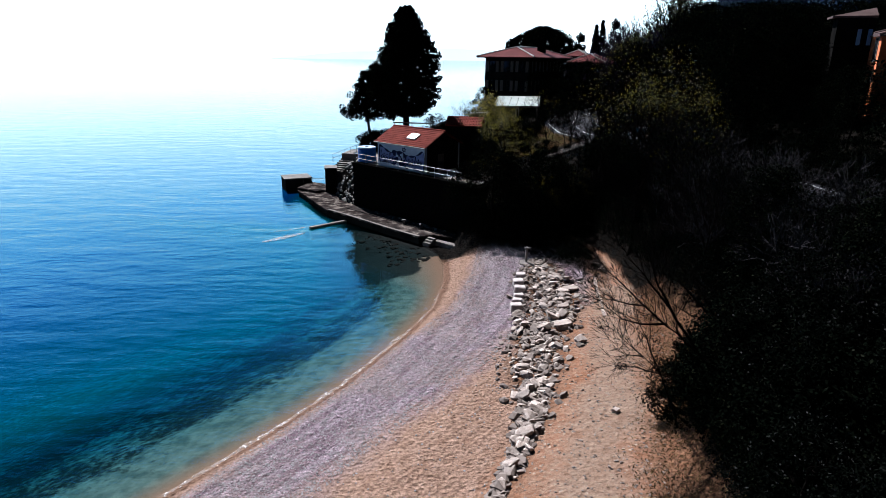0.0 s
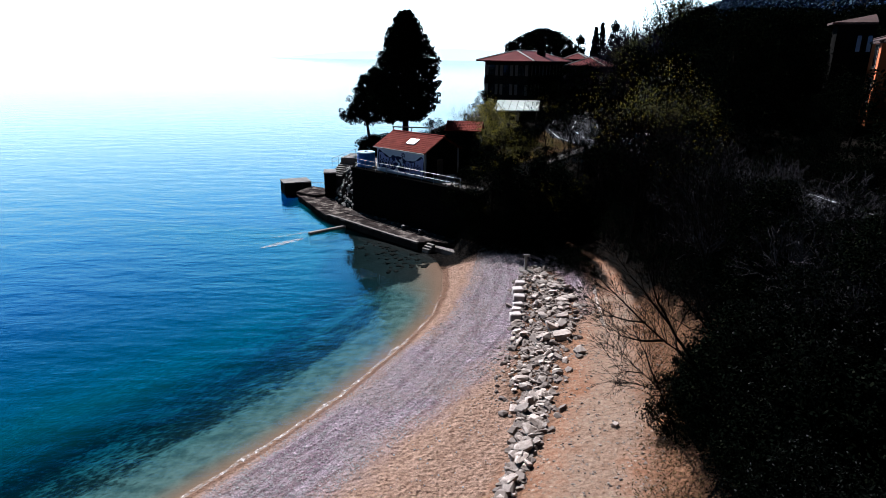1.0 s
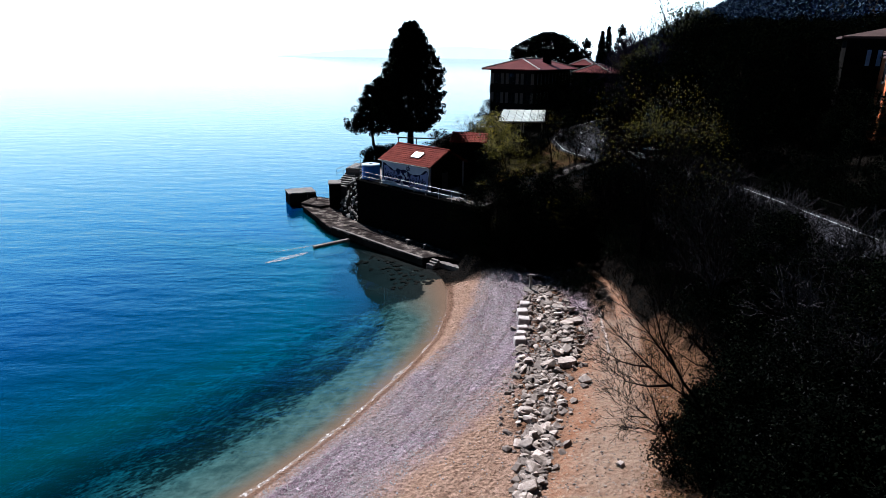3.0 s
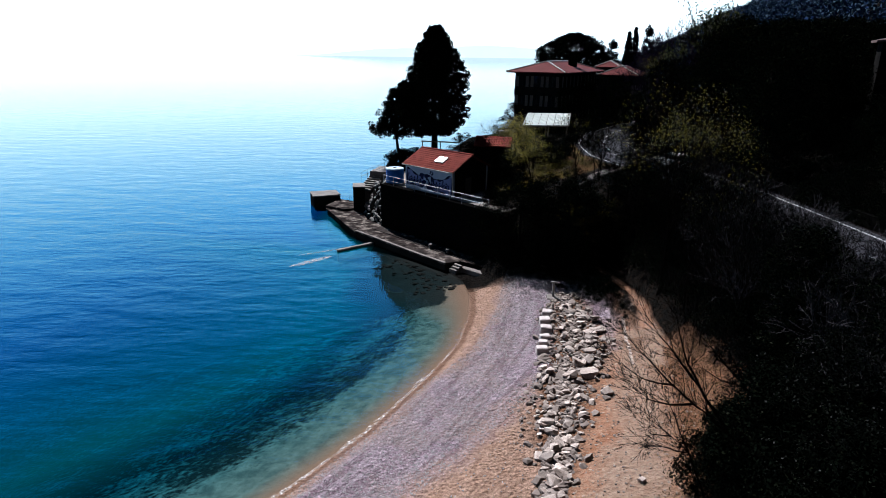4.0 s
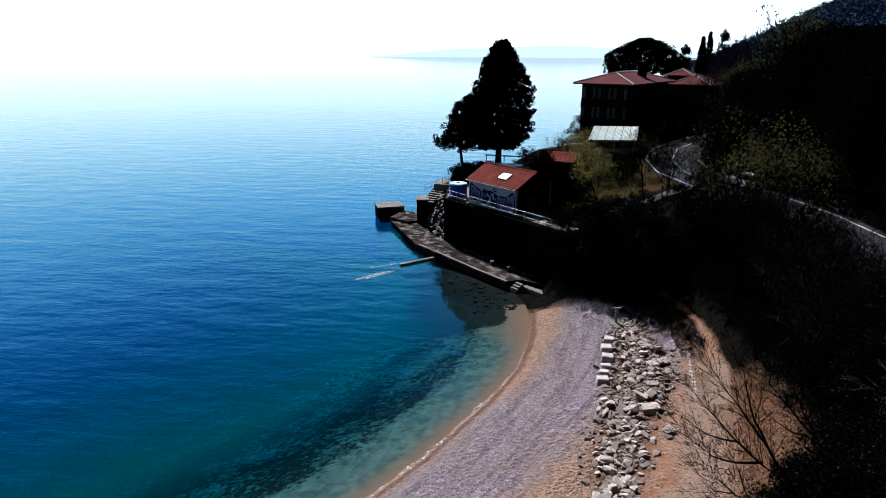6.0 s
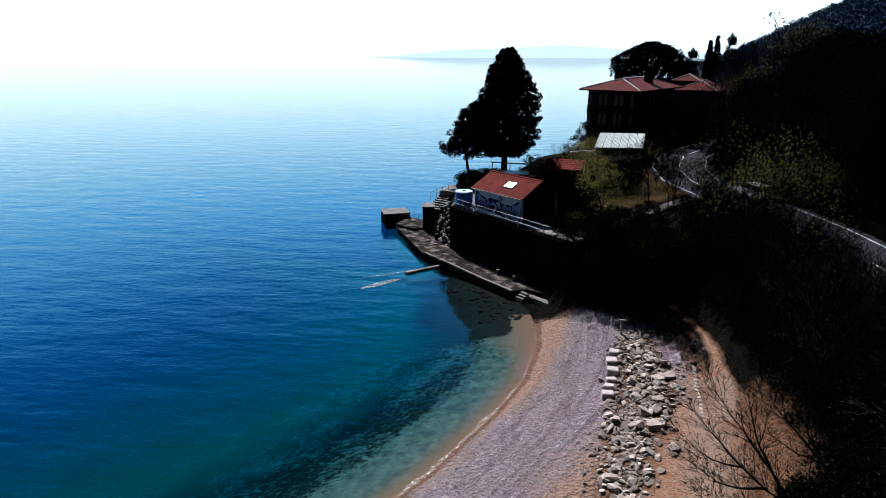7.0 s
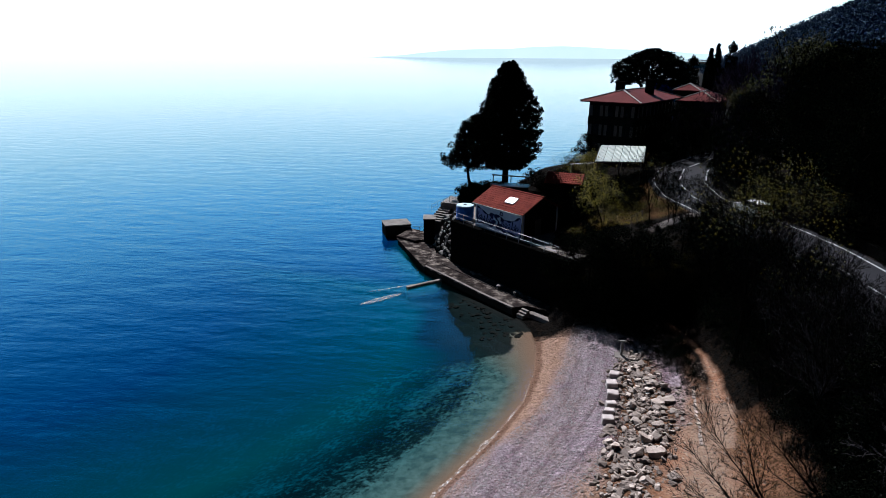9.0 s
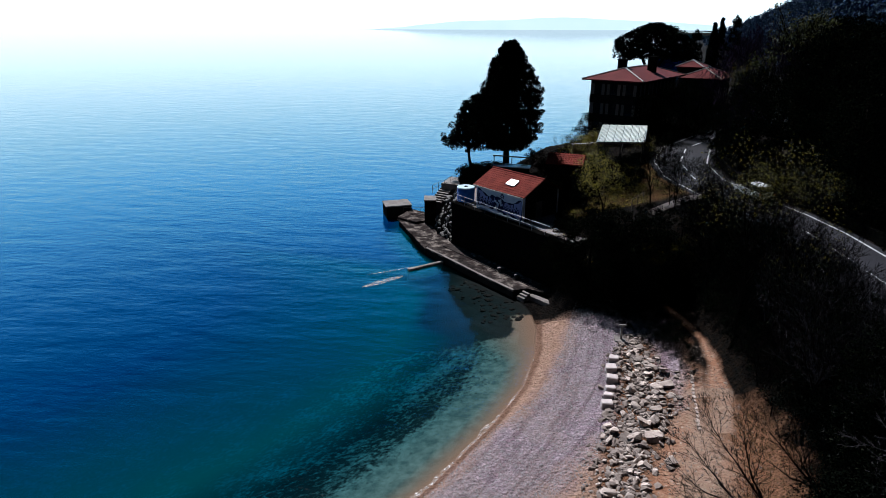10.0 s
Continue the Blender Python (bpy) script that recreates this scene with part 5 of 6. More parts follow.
def grow(rng, base, way, length, radius, depth, out, spread=0.6, split=(2, 4), up=0.15, tips=None):
    """Limbs as tapering segments, branching until the twigs are thin."""
    pieces = 3 if depth > 1 else 2
    p, d = Vector(base), Vector(way).normalized()
    for i in range(pieces):
        d = (d + Vector((rng.uniform(-1, 1), rng.uniform(-1, 1), rng.uniform(-1, 1))) * 0.2 + Vector((0, 0, up * 0.4))).normalized()
        q = p + d * length / pieces
        r0, r1 = radius * (1 - 0.45 * i / pieces), radius * (1 - 0.45 * (i + 1) / pieces)
        out.append((p.copy(), q.copy(), r0, r1, depth))
        if depth > 0 and i > 0:
            side = d.orthogonal().normalized()
            side.rotate(Matrix.Rotation(rng.uniform(0, math.tau), 3, d))
            grow(rng, q, d + side * rng.uniform(0.6, 1.3) * spread * 1.6, length * rng.uniform(0.5, 0.72), r1 * 0.6, depth - 1, out, spread, split, up, tips)
        p = q
    if depth > 0:
        for _ in range(rng.randint(*split)):
            side = Vector((rng.uniform(-1, 1), rng.uniform(-1, 1), rng.uniform(-0.5, 0.8)))
            grow(rng, p, d + side * spread, length * rng.uniform(0.55, 0.8), radius * 0.5, depth - 1, out, spread, split, up, tips)
    elif tips is not None:
        tips.append(p.copy())


def limb_mesh(segments, material, name="trunk", thin=0.006):
    verts, faces = [], []
    last, ring = None, 0
    for a, b, r0, r1, depth in segments:
        sides = 6 if depth > 2 else (4 if depth > 1 else 3)
        way = (b - a).normalized()
        side = way.orthogonal().normalized()
        other = way.cross(side)
        grown_on = last is not None and (last - a).length < 1e-6 and sides == ring
        k = len(verts) - (sides if grown_on else 0)
        last, ring = b, sides
        for p, r in ((a, max(r0, thin)), (b, max(r1, thin * 0.7)))[1 if grown_on else 0:]:
            for i in range(sides):
                t = i * math.tau / sides
                verts.append(p + (side * math.cos(t) + other * math.sin(t)) * r)
        for i in range(sides):
            j = (i + 1) % sides
            faces.append((k + i, k + j, k + sides + j, k + sides + i))
    mesh = bpy.data.meshes.new(name)
    mesh.from_pydata([tuple(v) for v in verts], [], faces)
    mesh.materials.append(material)
    return mesh


def plant(name, label, category, limbs, crown_mesh=None, group=""):
    """A plant of limbs and a leafy crown under one empty at its foot."""
    top = thing(name, label, category, group=group)
    for part_name, mesh in (("trunk", limbs), ("crown", crown_mesh)):
        if mesh:
            ob = new(part_name, mesh)
            ob.parent = top
    return top


def clumps(rng, centres, radii, per, flat=0.8):
    """Leaf places: a loose ball of leaves round each centre, denser at its skin."""
    out = []
    for c, r in zip(centres, radii):
        v = rng.normal(size=(per, 3))
        v /= np.linalg.norm(v, axis=1)[:, None]
        v *= (r * rng.uniform(0.35, 1.0, per) ** 0.5)[:, None]
        v[:, 2] *= flat
        out.append(np.asarray(c) + v)
    return np.concatenate(out)


def shaped_crown(seed, profile, z0, z1, count, clump, per, size, material, lumps=0.25, fill=0.35, droop=0.0, offset=(0, 0)):
    """A crown whose radius follows profile(0..1) from z0 to z1, with tufts standing out of it."""
    rng = np.random.default_rng(seed)
    h = rng.uniform(0, 1, count)
    a = rng.uniform(0, math.tau, count)
    r = np.interp(h, *zip(*profile))
    inside = rng.uniform(0, 1, count) < fill
    k = np.where(inside, np.sqrt(rng.uniform(0.05, 0.7, count)), rng.uniform(0.85, 1.0 + lumps, count))
    wavy = 1 + lumps * np.sin(a * 3 + h * 9 + seed) * 0.5
    centres = np.stack([np.cos(a) * r * k * wavy + offset[0] * h, np.sin(a) * r * k * wavy + offset[1] * h, z0 + (z1 - z0) * h], -1)
    return leaf_mesh("crown", clumps(rng, centres, clump * rng.uniform(0.6, 1.25, count), per), size, material, seed + 1, 0.55, droop)


def straight_trunk(height, radius, lean=(0, 0), forks=0, seed=0):
    rng = random.Random(seed)
    segs, p = [], Vector((0, 0, -0.4))
    for i in range(6):
        q = Vector((lean[0] * (i + 1) / 6 + rng.uniform(-0.05, 0.05), lean[1] * (i + 1) / 6 + rng.uniform(-0.05, 0.05), height * (i + 1) / 6))
        segs.append((p, q, radius * (1 - 0.12 * i), radius * (1 - 0.12 * (i + 1)), 4))
        if i >= 2:
            for _ in range(forks):
                d = Vector((rng.uniform(-1, 1), rng.uniform(-1, 1), rng.uniform(0.1, 0.7)))
                grow(rng, q, d, height * 0.22, radius * 0.3, 1, segs)
        p = q
    return segs


def stand(top, x, y, turn=0, scale=1.0, sink=0.15):
    top.matrix_world = placed(x, y, ground_at(x, y) - sink, scale, scale, scale, 0, 0, turn)
    return top


# the tall conifer and its neighbour on the headland
z = ground_at(-6.3, 79)
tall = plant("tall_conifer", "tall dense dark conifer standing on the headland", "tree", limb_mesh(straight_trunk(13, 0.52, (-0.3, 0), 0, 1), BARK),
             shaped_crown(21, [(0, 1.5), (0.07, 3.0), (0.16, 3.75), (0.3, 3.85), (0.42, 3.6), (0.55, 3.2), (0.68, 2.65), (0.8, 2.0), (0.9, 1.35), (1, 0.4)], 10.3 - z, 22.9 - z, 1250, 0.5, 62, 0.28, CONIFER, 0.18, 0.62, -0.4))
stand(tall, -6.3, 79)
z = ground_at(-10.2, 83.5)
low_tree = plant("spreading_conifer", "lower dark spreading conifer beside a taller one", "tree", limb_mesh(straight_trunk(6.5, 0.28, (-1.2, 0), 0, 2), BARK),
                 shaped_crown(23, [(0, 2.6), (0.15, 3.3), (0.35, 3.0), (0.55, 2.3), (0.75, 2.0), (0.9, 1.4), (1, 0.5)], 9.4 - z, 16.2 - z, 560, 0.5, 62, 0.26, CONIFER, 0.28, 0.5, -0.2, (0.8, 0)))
stand(low_tree, -11.3, 83.5)
hedge = plant("hedge", "dense dark clipped hedge on the terrace", "hedge", None, shaped_crown(25, [(0, 2.2), (0.5, 2.5), (0.9, 2.0), (1, 1.4)], 0.0, 2.0, 260, 0.45, 70, 0.17, CONIFER, 0.06, 0.5))
hedge.matrix_world = placed(-8.9, 77.6, ground_at(-8.9, 77.6) - 0.2, 1.3, 0.7, 1.3, 0, 0, 0)
dark_bush = plant("bush", "round dark evergreen bush beside the shed", "bush", None, shaped_crown(26, [(0, 1.5), (0.4, 2.0), (0.8, 1.5), (1, 0.6)], 0.0, 4.6, 90, 0.55, 55, 0.17, CONIFER, 0.15, 0.5))
stand(dark_bush, -2.6, 77.4, 0, 1.0)

# umbrella pine and cypresses behind the villa
rng = random.Random(5)
segs = []
for a in (-0.3, -0.08, 0.12, 0.3):
    p = Vector((0, 0, 0))
    for i in range(5):
        q = Vector((a * 18 * ((i + 1) / 5) ** 1.4, rng.uniform(-0.6, 0.6), 2.5 * (i + 1)))
        segs.append((p, q, 0.55 - 0.07 * i, 0.48 - 0.07 * i, 4))
        p = q
    for _ in range(3):
        grow(rng, p * 0.8, Vector((rng.uniform(-1, 1), rng.uniform(-1, 1), 0.25)), 1.6, 0.16, 1, segs)
pine = plant("umbrella_pine", "broad dark umbrella pine rising behind the villa", "tree", limb_mesh(segs, BARK),
             shaped_crown(31, [(0, 8.4), (0.25, 9.2), (0.5, 8.6), (0.75, 6.3), (0.92, 3.3), (1, 1.0)], 7.4, 15.3, 400, 1.1, 70, 0.5, CONIFER, 0.1, 0.3))
pine.matrix_world = pose(23.0, 176, 9.6)
for x, y, top_z, r in ((34.9, 165, 25.6, 1.0), (36.5, 165, 26.6, 0.9), (35.6, 168, 24.0, 0.9)):
    z = ground_at(x, y)
    c = plant("cypress", "slender dark column cypress behind the villa", "tree", limb_mesh(straight_trunk(6, 0.25), BARK),
              shaped_crown(int(x * 10), [(0, 0.7), (0.1, 1.0), (0.4, 1.1), (0.7, 0.85), (0.9, 0.4), (1, 0.05)], 1.0, top_z - z, 260, 0.4, 46, 0.36, CONIFER, 0.08, 0.5), "cypresses")
    stand(c, x, y, 0, 1.0)
cedar = plant("cedar", "dark layered cedar behind the villa", "tree", limb_mesh(straight_trunk(12, 0.3), BARK),
              shaped_crown(36, [(0, 3.0), (0.15, 1.2), (0.3, 3.2), (0.42, 1.0), (0.55, 2.6), (0.68, 0.8), (0.8, 1.8), (1, 0.3)], 3.0, 13.5, 120, 0.6, 40, 0.4, CONIFER, 0.3, 0.3))
k = (24.0 - ground_at(32.2, 170)) / 13.8
cedar.matrix_world = placed(32.2, 170, ground_at(32.2, 170), 0.95, 0.95, k)
copy_thing(cedar, placed(39.8, 165, ground_at(39.8, 165), 0.9, 0.9, (24.6 - ground_at(39.8, 165)) / 13.8))


def broadleaf(seed, height, radius, material, name, label, count=90, per=75, size=0.2, fill=0.4, clump=0.75, low=0.22):
    segs = straight_trunk(height * 0.7, 0.02 * height + 0.04, (0.4, 0.2), 2, seed)
    crown = shaped_crown(seed, [(0, radius * 0.6), (0.25, radius), (0.6, radius * 0.9), (0.85, radius * 0.6), (1, radius * 0.2)], height * low, height, count, clump, per, size, material, 0.3, fill)
    return plant(name, label, "tree", limb_mesh(segs, BARK), crown)


def sparse_tree(seed, height, name, label, leaves, material, size=0.22, depth=4, spread=0.55, wood=None):
    rng = random.Random(seed)
    segs, tips = [], []
    grow(rng, (0, 0, -0.4), (0.05, 0.02, 1), height * 0.42, 0.014 * height, depth, segs, spread, (2, 3), 0.25, tips)
    crown = None
    if leaves:
        nrng = np.random.default_rng(seed)
        pts = np.array([tuple(t) for t in tips])
        pts = pts[nrng.integers(0, len(pts), leaves)] + nrng.normal(size=(leaves, 3)) * 0.3
        crown = leaf_mesh("crown", pts, size, material, seed)
    top = max(s[1].z for s in segs)
    bark, thin = wood or ((BARK, 0.006) if leaves else (TWIG, 0.01))
    tree = plant(name, label, "tree", limb_mesh([g for g in segs if g[4] > 2], bark, "trunk", thin), crown)
    twigs = tagged(new("twig_crown", limb_mesh([g for g in segs if g[4] <= 2], bark, "twig_crown", thin)), kind="stuff")
    twigs.parent = tree
    return tree, top


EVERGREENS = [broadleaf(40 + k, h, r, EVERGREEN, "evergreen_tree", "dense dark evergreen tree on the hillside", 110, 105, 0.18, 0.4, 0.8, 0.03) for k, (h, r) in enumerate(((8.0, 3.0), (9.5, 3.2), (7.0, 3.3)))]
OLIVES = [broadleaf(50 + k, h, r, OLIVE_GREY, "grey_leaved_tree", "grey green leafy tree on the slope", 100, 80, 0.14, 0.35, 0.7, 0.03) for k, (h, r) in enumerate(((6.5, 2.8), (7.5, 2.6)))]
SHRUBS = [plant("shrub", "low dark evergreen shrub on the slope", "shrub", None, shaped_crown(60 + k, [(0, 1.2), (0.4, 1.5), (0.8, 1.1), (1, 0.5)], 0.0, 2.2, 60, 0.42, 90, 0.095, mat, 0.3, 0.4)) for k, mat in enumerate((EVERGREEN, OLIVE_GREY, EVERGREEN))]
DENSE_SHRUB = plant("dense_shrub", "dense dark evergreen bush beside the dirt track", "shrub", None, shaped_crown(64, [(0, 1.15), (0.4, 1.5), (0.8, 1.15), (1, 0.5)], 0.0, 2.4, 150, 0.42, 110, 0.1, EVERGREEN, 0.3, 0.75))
for k, shrub in enumerate(SHRUBS + [DENSE_SHRUB]):
    rng, segs = random.Random(160 + k), []
    for _ in range(5):
        grow(rng, (0, 0, -0.1), (rng.uniform(-0.8, 0.8), rng.uniform(-0.8, 0.8), 1), 1.1, 0.035, 1, segs)
    stem = tagged(new("stem", limb_mesh(segs, BARK, "stem")), kind="stuff")
    stem.parent = shrub
GOLDEN = plant("golden_shrub", "low shrub in yellow green spring leaf", "shrub", None, shaped_crown(66, [(0, 1.2), (0.4, 1.5), (0.8, 1.1), (1, 0.5)], 0.0, 2.0, 40, 0.5, 30, 0.12, YOUNG, 0.35, 0.25))
FAR_BARES = [sparse_tree(140 + k, 9.0, "bare_tree", "leafless tree with violet grey twigs behind the villa", 0, None, 0, 4, 0.62, (VIOLET_TWIG, 0.02)) for k in range(3)]
YOUNGS = [sparse_tree(70 + k, 10.0, "young_leaved_tree", "slender tree in sparse yellow green spring leaf", 2600, YOUNG, 0.1) for k in range(2)]
YOUNGS.append(sparse_tree(72, 10.0, "young_leaved_tree", "slender garden tree in fuller yellow green leaf", 3000, GARDEN_LEAF, 0.2))
TALLS = [sparse_tree(120 + k, 11.0, "tall_spring_tree", "tall open tree in dull green spring leaf", 1900, SPRING, 0.26, 4, 0.5, (BARK, 0.03)) for k in range(2)]
BARES = [sparse_tree(80 + k, 8.0, "bare_tree", "leafless tree with fine dark twigs on the slope", 0, None, 0, 4, 0.6) for k in range(3)]
BARE_SHRUBS = [sparse_tree(90 + k, 4.5, "bare_shrub", "leafless spreading shrub with thin dark twigs", 0, None, 0, 4, 0.95) for k in range(2)]

DARK_SPARSE = [sparse_tree(100 + k, 9.0, "thin_leaved_tree", "thin dark tree with few leaves beside the road", 1300, EVERGREEN, 0.18, 4, 0.7) for k in range(2)]
PALE_SHRUBS = [sparse_tree(110 + k, 4.5, "pale_bare_shrub", "leafless shrub with pale grey twigs beside the road", 0, None, 0, 4, 0.9, (PALE_TWIG, 0.013)) for k in range(2)]
used_models = set()


def set_out(model, x, y, scale, turn, sink=0.2, lean=(0, 0), group=""):
    """Stand a plant, using the model itself the first time."""
    m = placed(x, y, ground_at(x, y) - sink, scale, scale, scale, lean[0], lean[1], turn)
    if model.name in used_models:
        ob = copy_thing(model, m)
        ob.matrix_world = m
    else:
        used_models.add(model.name)
        ob = model
        ob.matrix_world = m
    return tagged(ob, group=group)


def young(x, y, top_z, turn, k=0):
    model, top = YOUNGS[k]
    set_out(model, x, y, (top_z - ground_at(x, y)) / top, turn, group="spring trees")


def bare(x, y, top_z, turn, k=0, lean=(0, 0), shrub=False):
    model, top = (BARE_SHRUBS if shrub else BARES)[k]
    set_out(model, x, y, (top_z - ground_at(x, y)) / top, turn, lean=lean, group="bare shrubs" if shrub else "bare trees")


FAR_SPOTS = ((20.6, 100, 17.6), (17.2, 96, 16.4), (22.8, 103, 18.8), (18.9, 98.2, 17.0), (24, 106, 20.0), (26, 110, 21.8), (28, 112, 23.6), (29.4, 113, 24.2), (30.5, 116, 24.6), (25.2, 108, 21.4), (26.6, 91.5, 21.0), (28.9, 95.5, 22.6), (23.7, 87.5, 19.2), (22.2, 84, 18.8), (20.6, 78, 17.6), (33.2, 113.5, 25.4), (31.8, 98.5, 23.8), (46.4, 185, 25.2), (50.5, 185, 26.4), (42, 182, 24.0), (38.6, 150, 24.8), (41.4, 150, 25.8), (31, 108, 24.5), (34, 116, 26.4), (33, 110, 25.4), (36, 112, 26.6), (31, 118, 25.6))
# trees that stand clear enough to be told apart
young(12.4, 41.5, 18.4, 20, 0)
young(4.6, 59.2, 14.2, 110, 2)
young(3.2, 66.5, 12.5, 300, 1)
young(25.0, 92.0, 20.5, 40, 1)
young(14.0, 50.0, 15.5, 250, 1)
young(1.5, 79.0, 12.5, 80, 0)
young(10.2, 69.5, 14.0, 140, 0)
young(16.0, 47.0, 16.0, 330, 0)
young(3.4, 80.5, 12.8, 190, 2)
for x, y, top, turn, k in ((27.7, 91.4, 27.4, 20, 0), (30.2, 95.0, 26.8, 250, 1)):
    model, reach = TALLS[k]
    set_out(model, x, y, (top - ground_at(x, y)) / reach, turn, group="tall spring trees")
for k, (x, y, top) in enumerate(FAR_SPOTS):
    model, reach = FAR_BARES[k % 3]
    set_out(model, x, y, (top - ground_at(x, y)) / reach, 77 * k, group="far bare trees")
bare(22.5, 94.0, 16.5, 77, 2)
for x, y, top, turn, k in ((13.5, 36.5, 12.5, 190, 1), (15.0, 41.0, 13.5, 330, 2), (14.8, 46.5, 13.8, 90, 0), (13.2, 54.0, 13.8, 215, 1), (15.2, 34.0, 12.5, 20, 2), (12.2, 47.5, 11.0, 45, 2), (11.0, 61.5, 13.2, 60, 2), (15.8, 38.0, 14.0, 75, 0), (16.0, 44.5, 14.5, 140, 1), (13.6, 43.5, 13.0, 260, 2), (12.8, 51.0, 14.0, 15, 1), (14.6, 56.0, 14.6, 100, 2), (12.0, 64.5, 14.0, 340, 1), (10.6, 67.5, 13.5, 270, 2), (10.4, 74.0, 14.5, 35, 1), (15.6, 50.5, 14.0, 180, 0), (13.8, 39.0, 12.5, 290, 1), *[(13.2 + 4.0 * ((k * 0.618) % 1), 30 + 1.02 * k, 12.0 + 2.2 * ((k * 0.414) % 1), 57 * k, k % 3) for k in range(27)], (9.2, 70.0, 14.0, 160, 0), (13.8, 58.5, 14.0, 300, 0)):
    bare(x, y, top, turn, k, (0, -6) if y < 32 else (0, 0))
for x, y, top, turn, k in ((12.6, 31.0, 7.2, 130, 1), (12.9, 33.6, 7.0, 240, 0), (13.0, 36.5, 8.0, 310, 1), (12.8, 28.6, 7.6, 190, 0), (12.6, 26.0, 7.4, 350, 1), (12.2, 24.6, 7.2, 80, 0)):
    bare(x, y, top, turn, k, (0, -8), True)

for k in range(30):
    y = 22 + 1.4 * k + 0.5 * math.sin(k * 5)
    x = float(road_x(y)) - 5.6 - 2.4 * ((k * 0.618) % 1)
    model, top = DARK_SPARSE[k % 2]
    set_out(model, x, y, ((11.6 if y < 40 else 12.4) + 2.0 * ((k * 0.37) % 1) - ground_at(x, y)) / top, 83 * k, group="roadside trees")
for k in range(44):
    y = 20 + 22 * ((k * 0.618) % 1)
    x = 13.8 + 5.4 * ((k * 0.414) % 1)
    model, top = PALE_SHRUBS[k % 2]
    set_out(model, x, y, (10.6 + 1.6 * ((k * 0.27) % 1) - ground_at(x, y)) / top, 49 * k, group="pale bare shrubs")

for k in range(26):
    y = 23 + 0.95 * k + 0.4 * math.sin(k * 7)
    x = float(road_x(y)) - 4.9 - 1.1 * ((k * 0.618) % 1)
    model, top = PALE_SHRUBS[k % 2]
    set_out(model, x, y, (12.2 + 1.3 * ((k * 0.37) % 1) - ground_at(x, y)) / top, 67 * k, group="pale bare shrubs")

rng = random.Random(77)


def clear_of(x, y, spots, gap):
    return all((x - a) ** 2 + (y - b) ** 2 > gap * gap for a, b in spots)


# thicket below the road
spots = []
for _ in range(900):
    y = rng.uniform(-6, 36)
    x = rng.uniform(float(foot_x(y)) + 1.9, float(road_x(y)) - 5.2)
    if len(spots) < 42 and clear_of(x, y, spots, 2.3) and not (23 < y < 38 and x < 15):
        spots.append((x, y))
        top = min(13.8 - 0.1 * max(0, y - 12), 5.0 + 0.5 * x)
        model = rng.choice(OLIVES if y < 24 and x < 15 else OLIVES + EVERGREENS)
        scale = max(0.35, min(0.95, (top - ground_at(x, y)) / 8.0)) * rng.uniform(0.85, 1.05)
        set_out(model, x, y, scale, rng.uniform(0, 360), group="slope trees")
spots = []
for _ in range(2500):
    y = rng.uniform(4, 60)
    x = rng.uniform(float(foot_x(y)) + (2.6 if y < 24 else 0.7), float(road_x(y)) - 4.9)
    if len(spots) < 135 and clear_of(x, y, spots, 1.25) and abs(x - float(trail_x(y))) > 1.6 and not (23 < y < 37 and x < 13.6):
        spots.append((x, y))
        set_out(rng.choice(SHRUBS), x, y, rng.uniform(0.55, 1.0) if y > 34 else rng.uniform(0.8, 1.35), rng.uniform(0, 360), group="slope shrubs")
for x, y, s in ((1.3, 55.6, 0.62), (3.4, 52.9, 0.8), (5.6, 51.9, 0.84), (7.6, 51.2, 0.82), (9.4, 52.2, 0.6), (4.8, 56.0, 0.55), (8.4, 55.2, 0.5), (11.2, 55.0, 0.5)):
    set_out(EVERGREENS[int(x * 3) % 3], x, y, s, x * 70, group="bank trees")
for x, y, s in ((0.4, 57.0, 0.7), (1.2, 56.6, 0.8), (0.2, 55.9, 0.6), (2.2, 54.6, 0.7), (1.4, 54.2, 0.5), (2.6, 53.4, 0.6), (1.9, 53.0, 0.5), (3.2, 52.2, 0.55), (4.4, 51.6, 0.5), (2.9, 51.6, 0.4), (0.9, 54.9, 0.6)):
    set_out(SHRUBS[0], x, y, s, x * 90, group="bank shrubs")
for x, y, s in ((7.4, 48.2, 0.8), (8.8, 46.6, 0.75), (7.6, 46.2, 0.6), (9.2, 44.6, 0.7), (8.3, 44.2, 0.5), (6.4, 49.2, 0.8), (5.2, 50.4, 0.8), (9.4, 48.6, 0.9), (9.4, 43.0, 0.55), (4.2, 50.8, 0.6), (8.2, 50.2, 1.0), (6.6, 51.0, 1.0), (9.8, 43.8, 0.5), (9.9, 42.2, 0.45), (9.9, 40.6, 0.4), (9.7, 45.4, 0.6), (9.8, 39.2, 0.3), (13.3, 43.0, 0.7), (13.2, 45.0, 0.7), (13.4, 41.0, 0.7), (13.5, 39.0, 0.8), (12.9, 47.0, 0.7)):
    set_out(SHRUBS[int(y * 3) % 3 if y > 46 else 0], x, y, s, x * 50, group="beach head shrubs")
for k in range(90):
    y = 22 + 70 * k / 90 + rng.uniform(-0.4, 0.4)
    x = float(road_x(y)) + rng.uniform(4.3, 6.5)
    set_out(SHRUBS[k % 3], x, y, rng.uniform(0.6, 1.1), k * 47, group="verge shrubs")
for k in range(30):
    y = 27 + 31 * k / 30 + rng.uniform(-0.4, 0.4)
    x = float(road_x(y)) - rng.uniform(5.0, 6.2)
    top = 9.2
    set_out(SHRUBS[(k % 2) * 2], x, y, (top - ground_at(x, y)) / 2.3 * rng.uniform(0.7, 1.1), k * 71, group="verge shrubs")
